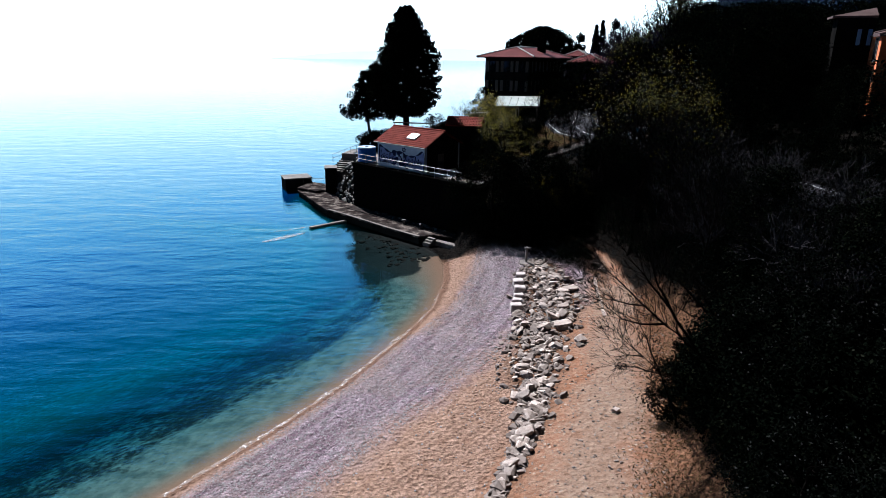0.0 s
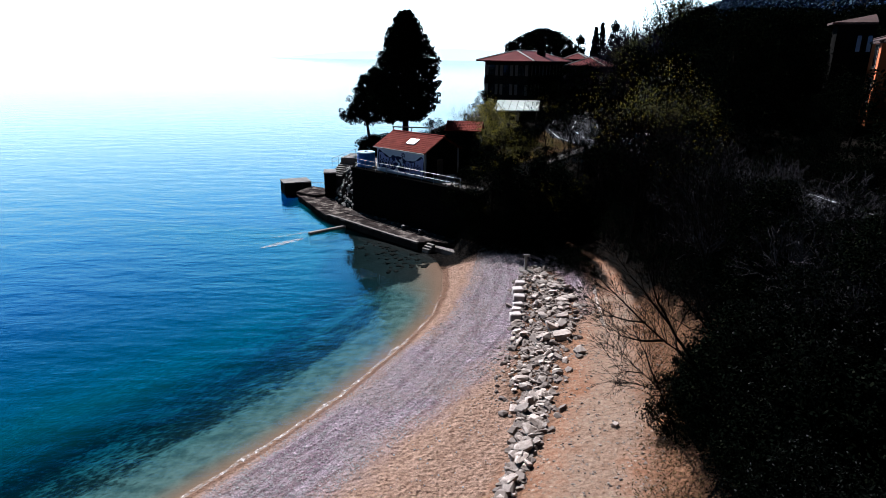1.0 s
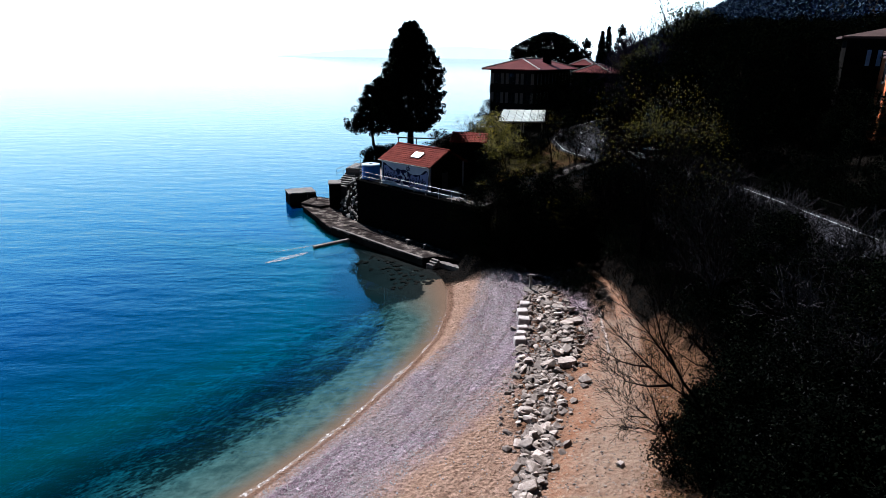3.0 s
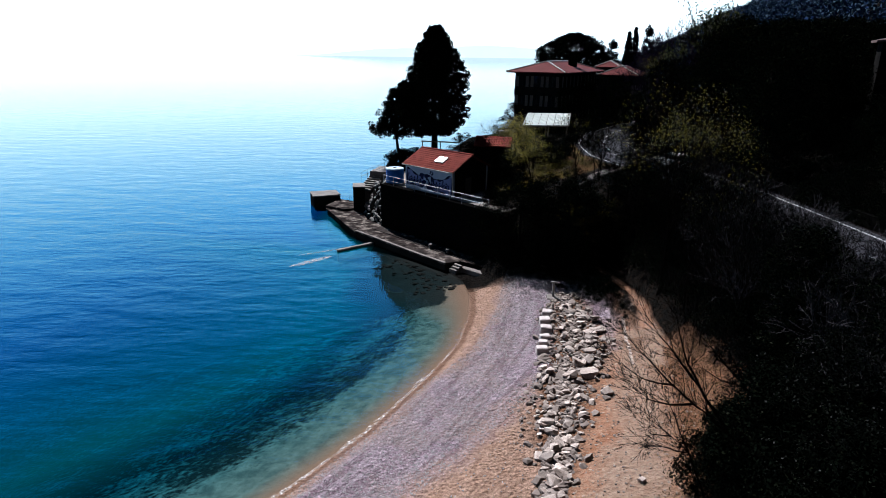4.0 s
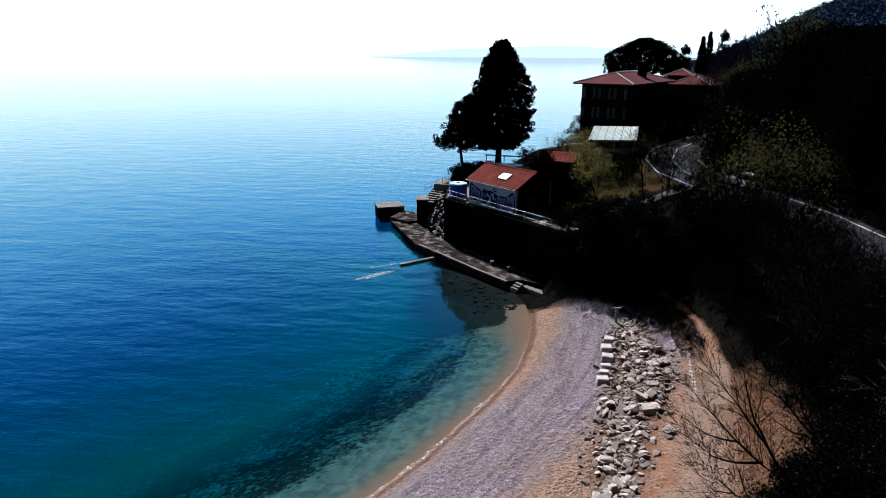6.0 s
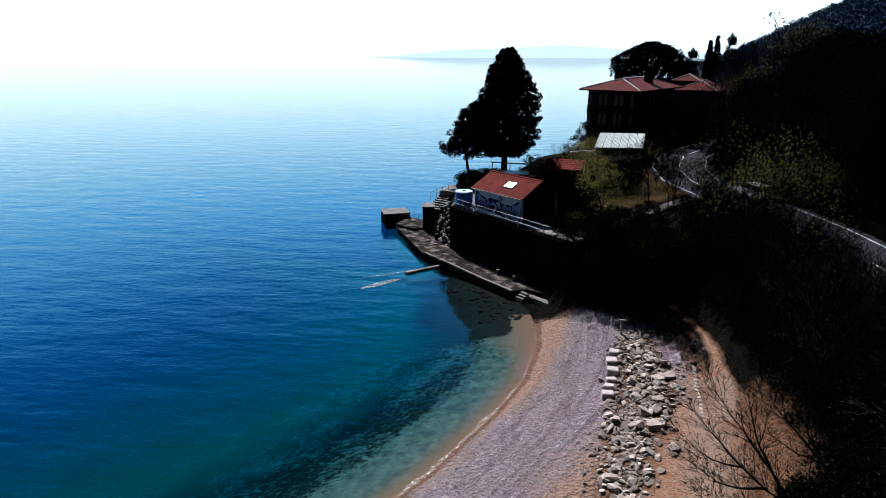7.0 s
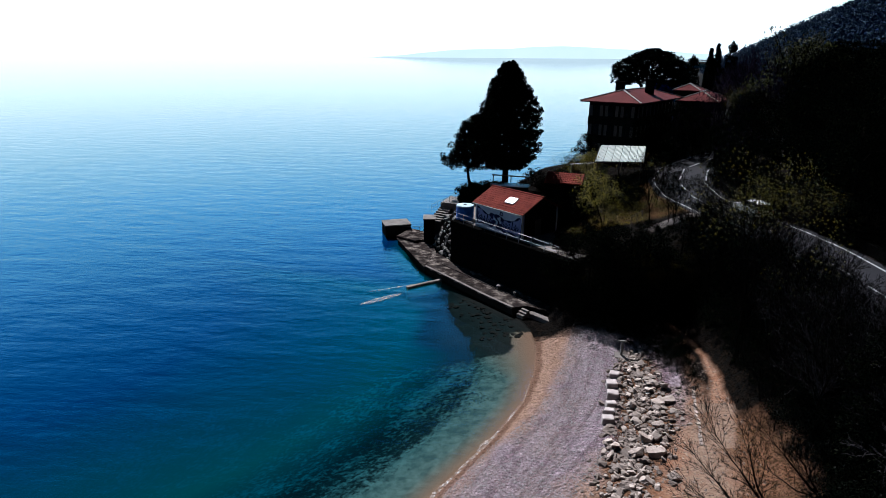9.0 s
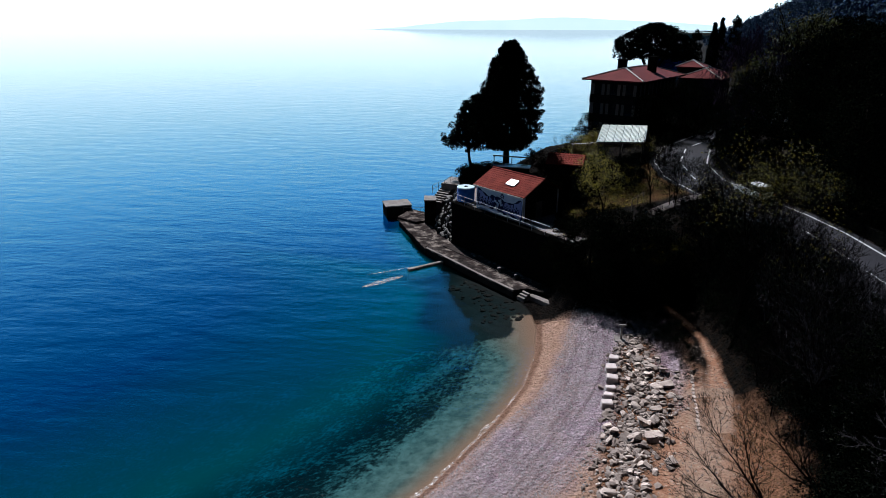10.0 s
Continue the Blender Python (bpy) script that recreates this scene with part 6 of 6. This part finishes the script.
for k in range(30):
    y = 7 + 0.9 * k + rng.uniform(-0.3, 0.3)
    x = float(foot_x(y)) + rng.uniform(0.0, 1.0) + (2.7 if y < 22 else 2.6)
    set_out(SHRUBS[(k % 2) * 2], x, y, rng.uniform(0.5, 0.95), k * 67, group="slope shrubs")
for x, y, s in ((10.8, 20.4, 1.3), (11.4, 18.2, 1.5), (12.2, 21.8, 1.3), (10.8, 16.2, 1.2), (12.9, 19.6, 1.6), (10.4, 18.8, 0.9)):
    set_out(SHRUBS[2], x, y, s, x * 130, group="slope shrubs")

for x, y, s in ((9.5, 21.6, 0.95), (10.1, 19.6, 0.85), (10.9, 23.4, 0.9), (11.1, 20.8, 1.4), (10.2, 17.6, 0.85), (10.3, 15.6, 0.9), (12.0, 17.4, 1.5), (12.3, 22.6, 1.3), (12.2, 15.2, 1.5)):
    set_out(DENSE_SHRUB, x, y, s, x * 210, group="track shrubs")


def leaning_tree(seed, stems, label):
    """A bare tree whose stems follow the given lines and throw fine twigs all along."""
    r = random.Random(seed)
    segs = []
    for points, radius in stems:
        pts = [Vector(p) for p in points]
        whole = sum((b - a).length for a, b in zip(pts, pts[1:]))
        run = 0.0
        for a, b in zip(pts, pts[1:]):
            n = max(2, int((b - a).length / 0.45))
            for i in range(n):
                wob = Vector((r.uniform(-1, 1), r.uniform(-1, 1), r.uniform(-1, 1))) * 0.05
                p, q = (a.lerp(b, i / n) if i == 0 else last), a.lerp(b, (i + 1) / n) + wob * (i + 1 < n)
                last = q
                u0, u1 = run / whole, (run + (b - a).length / n) / whole
                run += (b - a).length / n
                segs.append((p, q, radius * (1 - 0.85 * u0), radius * (1 - 0.85 * u1), 4))
                if u1 > 0.3:
                    for _ in range(3 if u1 > 0.5 else 2):
                        side = Vector((r.uniform(-1, 1), r.uniform(-1, 1), r.uniform(-0.6, 1.0)))
                        grow(r, q, (q - p).normalized() + side * 0.75, r.uniform(0.4, 0.85), max(0.009, radius * (1 - 0.85 * u1) * 0.45), 2, segs, 0.5, (2, 3), 0.08)
    tree = plant("bare_tree", label, "tree", limb_mesh([g for g in segs if g[4] > 3], BARK, "trunk", 0.007), None, "bare trees")
    twigs = tagged(new("twig_crown", limb_mesh([g for g in segs if g[4] <= 3], BARK, "twig_crown", 0.0065)), kind="stuff")
    twigs.parent = tree
    return tree


leaning_tree(5, [
    ([(11.4, 20.2, ground_at(11.4, 20.2) - 0.3), (9.2, 20.3, 6.7), (7.6, 20.45, 8.0), (6.9, 20.6, 8.6), (6.2, 21.2, 9.2), (5.6, 21.8, 9.7)], 0.08),
    ([(9.2, 20.3, 6.7), (8.2, 20.8, 8.2), (7.3, 21.4, 9.3), (6.6, 21.9, 10.1), (6.2, 22.3, 10.7)], 0.065),
    ([(8.2, 20.8, 8.2), (7.6, 21.2, 9.4), (7.3, 21.6, 10.6)], 0.05),
    ([(7.9, 20.4, 7.75), (7.0, 20.1, 7.85), (6.2, 19.95, 8.1), (5.7, 19.9, 8.5)], 0.05),
    ([(7.1, 20.55, 8.4), (6.1, 20.6, 8.55), (5.5, 20.7, 8.9)], 0.04),
], "leafless tree leaning out over the dirt track")
leaning_tree(9, [
    ([(9.2, 20.8, ground_at(9.2, 20.8) - 0.3), (8.0, 20.4, 5.7), (7.2, 20.2, 6.5), (6.5, 20.1, 7.1), (6.1, 20.1, 7.5)], 0.05),
    ([(7.2, 20.2, 6.5), (6.6, 20.1, 6.6), (6.2, 20.0, 6.8)], 0.03),
    ([(8.0, 20.4, 5.7), (7.4, 20.2, 5.9), (6.9, 20.1, 6.1)], 0.03),
    ([(8.0, 20.4, 5.7), (7.5, 20.9, 6.9), (7.0, 21.2, 7.8)], 0.035),
], "leafless shrub leaning out over the dirt track")
leaning_tree(13, [
    ([(12.9, 24.6, ground_at(12.9, 24.6) - 0.3), (11.8, 24.9, 5.9), (10.6, 25.3, 7.2), (9.6, 25.8, 8.3)], 0.08),
    ([(11.8, 24.9, 5.9), (11.0, 24.4, 7.2), (10.3, 24.3, 8.4)], 0.05),
    ([(11.8, 24.9, 5.9), (10.9, 25.4, 6.0), (9.9, 25.8, 6.5)], 0.045),
], "leafless shrub leaning out from the slope")
# bank between the beach head and the terrace, and the garden
spots = []
for _ in range(1500):
    x, y = rng.uniform(0.8, 12.5), rng.uniform(50.8, 66)
    if len(spots) < 46 and clear_of(x, y, spots, 1.25) and not (6 < x < 14.5 and 55.0 < y < 66) and wall_q(x, y) > -0.2 and (y < 56 or rng.random() < 0.25):
        spots.append((x, y))
        set_out(rng.choice(SHRUBS if y < 54 else SHRUBS + [GOLDEN]), x, y, rng.uniform(0.5, 1.0) if y < 54 else rng.uniform(0.3, 0.6), rng.uniform(0, 360), group="bank shrubs")
spots = []
for _ in range(900):
    x, y = rng.uniform(-3, 13), rng.uniform(68, 94)
    if len(spots) < 40 and clear_of(x, y, spots, 1.5) and not (x < 2.5 and y > 74) and not (3.6 < x < 12.8 and 76 < y < 90) and x < road_x(y) - 5.5 and not (-2 < x < 5 and 72 < y < 79) and x > shore_x(y) + 4:
        spots.append((x, y))
        set_out(rng.choice(SHRUBS + [GOLDEN]), x, y, rng.uniform(0.8, 1.4), rng.uniform(0, 360), group="garden shrubs")
for x, y, s in ((4.0, 91.5, 0.5), (14.5, 92.0, 0.75), (16.0, 97.0, 0.8), (12.6, 76.5, 0.5), (18.5, 101.0, 0.9), (21.0, 106.5, 0.9), (12.0, 92.0, 0.8), (21.0, 89.0, 0.7), (19.0, 94.0, 0.75), (24.0, 93.0, 0.75), (22.0, 84.0, 0.7)):
    set_out(EVERGREENS[int(x) % 3], x, y, s, x * 40, group="garden trees")
for x, y, s in ((3.0, 79.5, 1.2), (4.4, 77.0, 0.9), (2.2, 81.5, 1.4), (6.4, 69.0, 0.6), (8.8, 67.4, 0.6), (10.8, 66.6, 0.5)):
    set_out(GOLDEN, x, y, s, x * 77, group="garden shrubs")
for x, y, s in ((2.4, 86.0, 0.45), (0.4, 82.6, 0.4), (-1.0, 80.2, 0.42), (1.6, 83.8, 0.35)):
    set_out(EVERGREENS[int(y) % 3], x, y, s, y * 17, group="garden trees")
# wooded hillside above the road
def skyline(x, y):
    """Greatest height of the tree tops, by direction from the beach."""
    return 17.0 + math.hypot(x, y) * float(np.interp(x / y, (0.2, 0.3, 0.325, 0.345, 0.4, 0.46, 0.8), (0.03, 0.033, 0.058, 0.086, 0.09, 0.084, 0.084)))


spots = []
for _ in range(5000):
    y = rng.uniform(6, 150)
    x = float(road_x(y)) + 5.6 + 62 * rng.random() ** 1.35
    near_house = 31 < x < 50 and 42 < y < 72
    if len(spots) < 175 and clear_of(x, y, spots, 3.0) and not near_house and not (20 < x < 34 and y < 36):
        spots.append((x, y))
        low = 0.48 < x / y < 0.74 and y < 62
        kind_no = rng.randrange(3)
        cap = skyline(x, y)
        most = (cap - ground_at(x, y)) / (8.6, 10.1, 7.6)[kind_no]
        if most > 0.25:
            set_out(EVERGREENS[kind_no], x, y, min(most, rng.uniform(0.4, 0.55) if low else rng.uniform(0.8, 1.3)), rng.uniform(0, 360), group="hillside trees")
for x, y, s in ((30.5, 64.0, 1.2), (30.5, 52.0, 0.5), (31.5, 57.0, 0.5), (29.5, 46.5, 0.5), (28.8, 41.0, 0.5), (33.0, 71.5, 1.3), (28.6, 72.0, 1.2)):
    set_out(EVERGREENS[int(y) % 3], x, y, s, y * 31, group="hillside trees")

for x, y, top in ((31.5, 86.0, 25.5), (34.5, 92.0, 26.9), (38.5, 90.0, 27.3), (42.0, 96.0, 28.1), (46.0, 93.0, 27.8), (51.0, 99.0, 29.8), (55.0, 92.0, 29.8), (60.0, 97.0, 31.3), (44.0, 84.0, 27.1), (36.0, 82.0, 26.1), (52.0, 82.0, 28.3), (60.0, 84.0, 30.3), (39.0, 103.0, 27.7), (42, 76, 25.3), (48, 76, 26.3), (37, 76, 23.8)):
    set_out(EVERGREENS[int(x) % 3], x, y, (min(top, skyline(x, y)) - ground_at(x, y)) / (8.6, 10.1, 7.6)[int(x) % 3], x * 33, group="tall hillside trees")
for x, top in ((53.5, 27.6), (57, 27.6), (61, 27.8), (65, 28.4), (70, 28.6), (76, 28.8), (82, 29.4)):
    y = 150 + 4 * math.sin(x * 3)
    set_out(EVERGREENS[int(x) % 3], x, y, (top - ground_at(x, y)) / (8.6, 10.1, 7.6)[int(x) % 3], x * 47, group="tall hillside trees")
for x, y, top in ((35.5, 57.0, 17.4), (35.6, 58.0, 16.4), (40.6, 57.0, 15.6), (43.5, 56.0, 15.0), (33.6, 63.0, 20.2), (37.4, 67.0, 21.6), (33.5, 66.0, 20.0)):
    set_out(EVERGREENS[int(x) % 3], x, y, (top - ground_at(x, y)) / (8.6, 10.1, 7.6)[int(x) % 3], x * 61, group="hillside trees")
# far woods on the hill beyond
nrng = np.random.default_rng(9)
px_, py_ = nrng.uniform(40, 420, 5200), nrng.uniform(165, 620, 5200)
ok = (px_ > shore_x(py_) + 44) & (px_ < 0.62 * py_ + 90)
px_, py_ = px_[ok], py_[ok]
pz_ = land(px_, py_)
r_ = nrng.uniform(2.2, 4.2, len(px_))
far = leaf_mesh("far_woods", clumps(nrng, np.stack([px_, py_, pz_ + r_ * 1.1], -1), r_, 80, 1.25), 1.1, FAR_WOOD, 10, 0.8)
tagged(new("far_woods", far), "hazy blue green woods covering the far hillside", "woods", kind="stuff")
bx, by = nrng.uniform(150, 260, 9), nrng.uniform(260, 420, 9)
blossom = leaf_mesh("far_blossom", clumps(nrng, np.stack([bx, by, land(bx, by) + 4.5], -1), nrng.uniform(2, 3.2, 9), 60), 1.2, BLOSSOM, 12, 0.8)
tagged(new("far_blossom", blossom), "pale blossoming trees scattered in the far woods", "woods", kind="stuff")

# dry grass and weeds at the slope's foot and along the dirt track
gx_, gy_ = [], []
for _ in range(9500):
    y = rng.uniform(8, 35)
    x = float(foot_x(y)) + rng.gauss(0.3, 0.9)
    if abs(x - float(trail_x(y))) > 0.55 or y < 33:
        gx_.append(x), gy_.append(y)
gx_, gy_ = np.array(gx_), np.array(gy_)
grass = leaf_mesh("dry_grass", np.stack([gx_, gy_, land(gx_, gy_) + 0.05], -1), 0.15, DRY_GRASS, 14, 0.22, 0.0)
tagged(new("dry_grass", grass), "tufts of dry grass along the slope's foot", "grass", kind="stuff")


nrng = np.random.default_rng(31)
u = nrng.uniform(0, 1, 2600)
bx, by = 7.6 + 4.0 * u + nrng.normal(0, 0.45, 2600), 56.2 - 3.2 * u + nrng.normal(0, 0.45, 2600)
lx, ly = nrng.uniform(1.2, 9.0, 2600), nrng.uniform(63.5, 73.0, 2600)
gx_, gy_ = np.concatenate([bx, lx]), np.concatenate([by, ly])
spring = leaf_mesh("spring_grass", np.stack([gx_, gy_, land(gx_, gy_) + 0.12], -1), 0.2, GARDEN_LEAF, 15, 0.3, 0.0)
tagged(new("spring_grass", spring), "patches of yellow green spring grass on the bank", "grass", kind="stuff")


# ---- stones on the beach ----
rng = random.Random(3)
ROCK_MESHES = [hull_stone(200 + i, rng.uniform(0.4, 0.75)) for i in range(14)]
for mesh in ROCK_MESHES:
    mesh.materials.append(ROCK)
band = thing("rock_band", "long band of pale tumbled limestone rocks across the beach", "rocks")
big = 0
for i in range(300):
    y = 18.2 + 27.3 * rng.random()
    a, b = float(rock_left(y)), float(rock_right(y))
    u = min(0.97, max(0.03, rng.gauss(0.5, 0.27)))
    x = a + (b - a) * u
    if y > 34 and x < a + 0.9:
        x += 0.9
    k = rng.uniform(0.22, 0.48) if rng.random() < 0.75 else rng.uniform(0.48, 0.85)
    if y > 41:
        k *= 0.8
    ob = new("rock", ROCK_MESHES[i % 14])
    ob.parent = band
    ob.matrix_basis = placed(x, y, ground_at(x, y) + k * rng.uniform(0.1, 0.42), k * rng.uniform(0.8, 1.5), k * rng.uniform(0.7, 1.0), k * rng.uniform(0.55, 0.95), rng.uniform(-20, 42), rng.uniform(-34, 34), rng.uniform(0, 360))
for x, y, sx, sy, turn in ((8.05, 38.4, 1.15, 0.75, 20), (6.55, 32.8, 1.35, 1.0, -8), (7.15, 30.4, 0.8, 0.7, 40), (5.45, 32.7, 1.1, 0.6, 10), (7.4, 38.2, 1.1, 0.6, 0)):
    ob = new("large_rock", ROCK_MESHES[int(x * 7) % 14])
    ob.matrix_world = placed(x, y, ground_at(x, y) + 0.2, sx, sy, 0.8, 6, -8, turn)
    tagged(ob, "large pale flat limestone rock on the beach", "rock", "large rocks")


def scatter(name, count, place, low, high, material, label, seed):
    """Many small stones joined into one object."""
    r = np.random.default_rng(seed)
    g = (1 + 5 ** 0.5) / 2
    base = np.array([(-1, g, 0), (1, g, 0), (-1, -g, 0), (1, -g, 0), (0, -1, g), (0, 1, g), (0, -1, -g), (0, 1, -g), (g, 0, -1), (g, 0, 1), (-g, 0, -1), (-g, 0, 1)], float) / 1.9
    tri = np.array([(0, 11, 5), (0, 5, 1), (0, 1, 7), (0, 7, 10), (0, 10, 11), (1, 5, 9), (5, 11, 4), (11, 10, 2), (10, 7, 6), (7, 1, 8), (3, 9, 4), (3, 4, 2), (3, 2, 6), (3, 6, 8), (3, 8, 9), (4, 9, 5), (2, 4, 11), (6, 2, 10), (8, 6, 7), (9, 8, 1)])
    x, y = place(r, count)
    k = r.uniform(low, high, len(x)) * r.uniform(0.6, 1, len(x))
    z = land(x, y) + k * 0.15
    v = base[None] * np.stack([k * r.uniform(0.8, 1.5, len(x)), k * r.uniform(0.7, 1.1, len(x)), k * r.uniform(0.4, 0.8, len(x))], -1)[:, None]
    v = v + r.uniform(-0.3, 0.3, v.shape) * k[:, None, None]
    t = r.uniform(0, math.tau, len(x))
    c, s = np.cos(t)[:, None], np.sin(t)[:, None]
    out = np.stack([v[..., 0] * c - v[..., 1] * s + x[:, None], v[..., 0] * s + v[..., 1] * c + y[:, None], v[..., 2] + z[:, None]], -1).reshape(-1, 3)
    faces = (tri[None] + 12 * np.arange(len(x))[:, None, None]).reshape(-1, 3)
    mesh = bpy.data.meshes.new(name)
    mesh.from_pydata(out.tolist(), [], faces.tolist())
    mesh.materials.append(material)
    return tagged(new(name, mesh), label, "stones", kind="stuff")


def stone_mix(name, dark, light):
    n = Nodes(name)
    n.colour(n.mix(n.noise(12, 3), n.ramp(n.per_island(), (0.0, dark), (1.0, light)), tuple((a + b) / 2 for a, b in zip(dark, light))))
    n.bsdf.inputs["Roughness"].default_value = 0.9
    n.bsdf.inputs["Specular IOR Level"].default_value = 0.2
    return n.mat


def on_pebbles(r, n):
    y = r.uniform(13, 52, n)
    lo, hi = np.maximum(head_x(y), shore_x(y) + 0.4), np.where(y < 36, sand_x(y), rock_left(y) + 0.3)
    return lo + (hi - lo) * r.uniform(-0.06, 1.05, n), y


def on_rocks(r, n):
    y = r.uniform(17.5, 46, n)
    a, b = rock_left(y), rock_right(y)
    return a + (b - a) * np.clip(r.normal(0.5, 0.27, n), -0.2, 1.2), y


def on_track(r, n):
    y = r.uniform(12, 44, n)
    a, b = rock_right(y), foot_x(y)
    return a + (b - a) * r.uniform(-0.1, 1.0, n), y


def on_sand(r, n):
    y = r.uniform(13, 34, n)
    a, b = sand_x(y), rock_left(y)
    return a + (b - a) * r.uniform(0, 1, n), y


PEBBLE = stone_mix("grey pebbles", (0.075, 0.068, 0.07), (0.21, 0.195, 0.2))
RUBBLE_MIX = stone_mix("pale stone chips", (0.03, 0.021, 0.018), (0.17, 0.135, 0.12))
scatter("pebbles", 20000, on_pebbles, 0.02, 0.052, PEBBLE, "loose grey pebbles covering the beach", 1)
scatter("rock_chips", 1500, on_rocks, 0.07, 0.3, RUBBLE_MIX, "small pale rubble between the larger rocks", 2)
scatter("track_stones", 2400, on_track, 0.02, 0.075, RUBBLE_MIX, "small stones strewn over the dirt track", 3)
scatter("sand_stones", 500, on_sand, 0.02, 0.06, PEBBLE, "few small stones on the sand", 4)

for x, y, z, sx, sy, sz, turn in ((4.12, 36.1, 0.0, 0.92, 0.72, 0.8, 4), (4.28, 37.15, 0.0, 0.8, 0.5, 0.72, -10), (4.45, 38.0, 0.0, 0.85, 0.55, 0.7, 8), (4.64, 39.2, 0.0, 0.95, 0.85, 0.85, -4), (4.7, 40.7, 0.0, 0.92, 0.95, 0.8, 3), (5.0, 42.1, 0.0, 0.9, 0.7, 0.7, -14)):
    g = ground_at(x, y) - 0.12
    bm = boxed((-sx * 0.39, -sy * 0.41, 0), (sx * 0.39, sy * 0.41, sz * 0.64), None, 0.05)
    for v in bm.verts:
        v.co += noise.noise_vector(v.co * 2.1 + Vector((x, y, 0))) * 0.05
    thing("stone_block", "large squared pale stone block on the pebbles", "stone block", bm, BLOCK_STONE, pose(x, y, g, rng.uniform(-4, 4), rng.uniform(-4, 4), turn), "stone blocks")

x, y = 5.75, 45.4
g = ground_at(x, y)
shower = thing("beach_shower", "pale concrete beach shower post with a short arm", "shower", at=pose(x, y, g))
part("post", boxed((-0.09, -0.09, -0.2), (0.09, 0.09, 1.15), None, 0.02), PALE_TRIM, shower)
part("arm", boxed((-0.25, -0.06, 1.15), (0.3, 0.06, 1.27), None, 0.02), PALE_TRIM, shower)
part("base", boxed((-0.5, -0.5, -0.2), (0.5, 0.5, 0.06), None, 0.02), CONCRETE, shower)

x, y = 7.15, 22.6
pale_rock = thing("pale_rock", "single pale angular rock on the dirt track", "rock", at=placed(x, y, ground_at(x, y) + 0.08, 0.42, 0.36, 0.4, 0, 0, 30))
shared = new("stone_top", ROCK_MESHES[3])
shared.parent = pale_rock

# low kerb of stones along the track's edge at the beach head
KERB_MESHES = [hull_stone(240 + i, 0.5) for i in range(4)]
for mesh in KERB_MESHES:
    mesh.materials.append(ROCK)
kerb = thing("stone_kerb", "broken line of low kerb stones beside the track", "kerb")
for i in range(16):
    y = 33.6 + 0.42 * i
    x = 9.15 + 0.05 * i + rng.uniform(-0.06, 0.06)
    ob = new("kerb_stone", KERB_MESHES[i % 4])
    ob.parent = kerb
    ob.matrix_basis = placed(x, y, ground_at(x, y), rng.uniform(0.2, 0.36), rng.uniform(0.36, 0.55), 0.36, 0, 0, rng.uniform(-20, 20))

# stones of the terrace wall, course by course
rng = random.Random(8)
WALL_STONE = []
for k in range(8):
    bm = boxed((0, 0, 0), (1, 1, 1), None, 0.05)
    for v in bm.verts:
        v.co += noise.noise_vector(v.co * 1.7 + Vector((k * 5.1, 0, 0))) * 0.06
    mesh = bpy.data.meshes.new("stone")
    bm.to_mesh(mesh)
    bm.free()
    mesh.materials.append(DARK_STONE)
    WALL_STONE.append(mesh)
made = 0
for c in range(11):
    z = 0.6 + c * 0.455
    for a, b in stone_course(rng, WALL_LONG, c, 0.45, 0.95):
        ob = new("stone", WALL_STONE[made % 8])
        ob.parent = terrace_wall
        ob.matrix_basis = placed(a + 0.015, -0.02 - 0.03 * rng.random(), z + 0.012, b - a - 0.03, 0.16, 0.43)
        made += 1
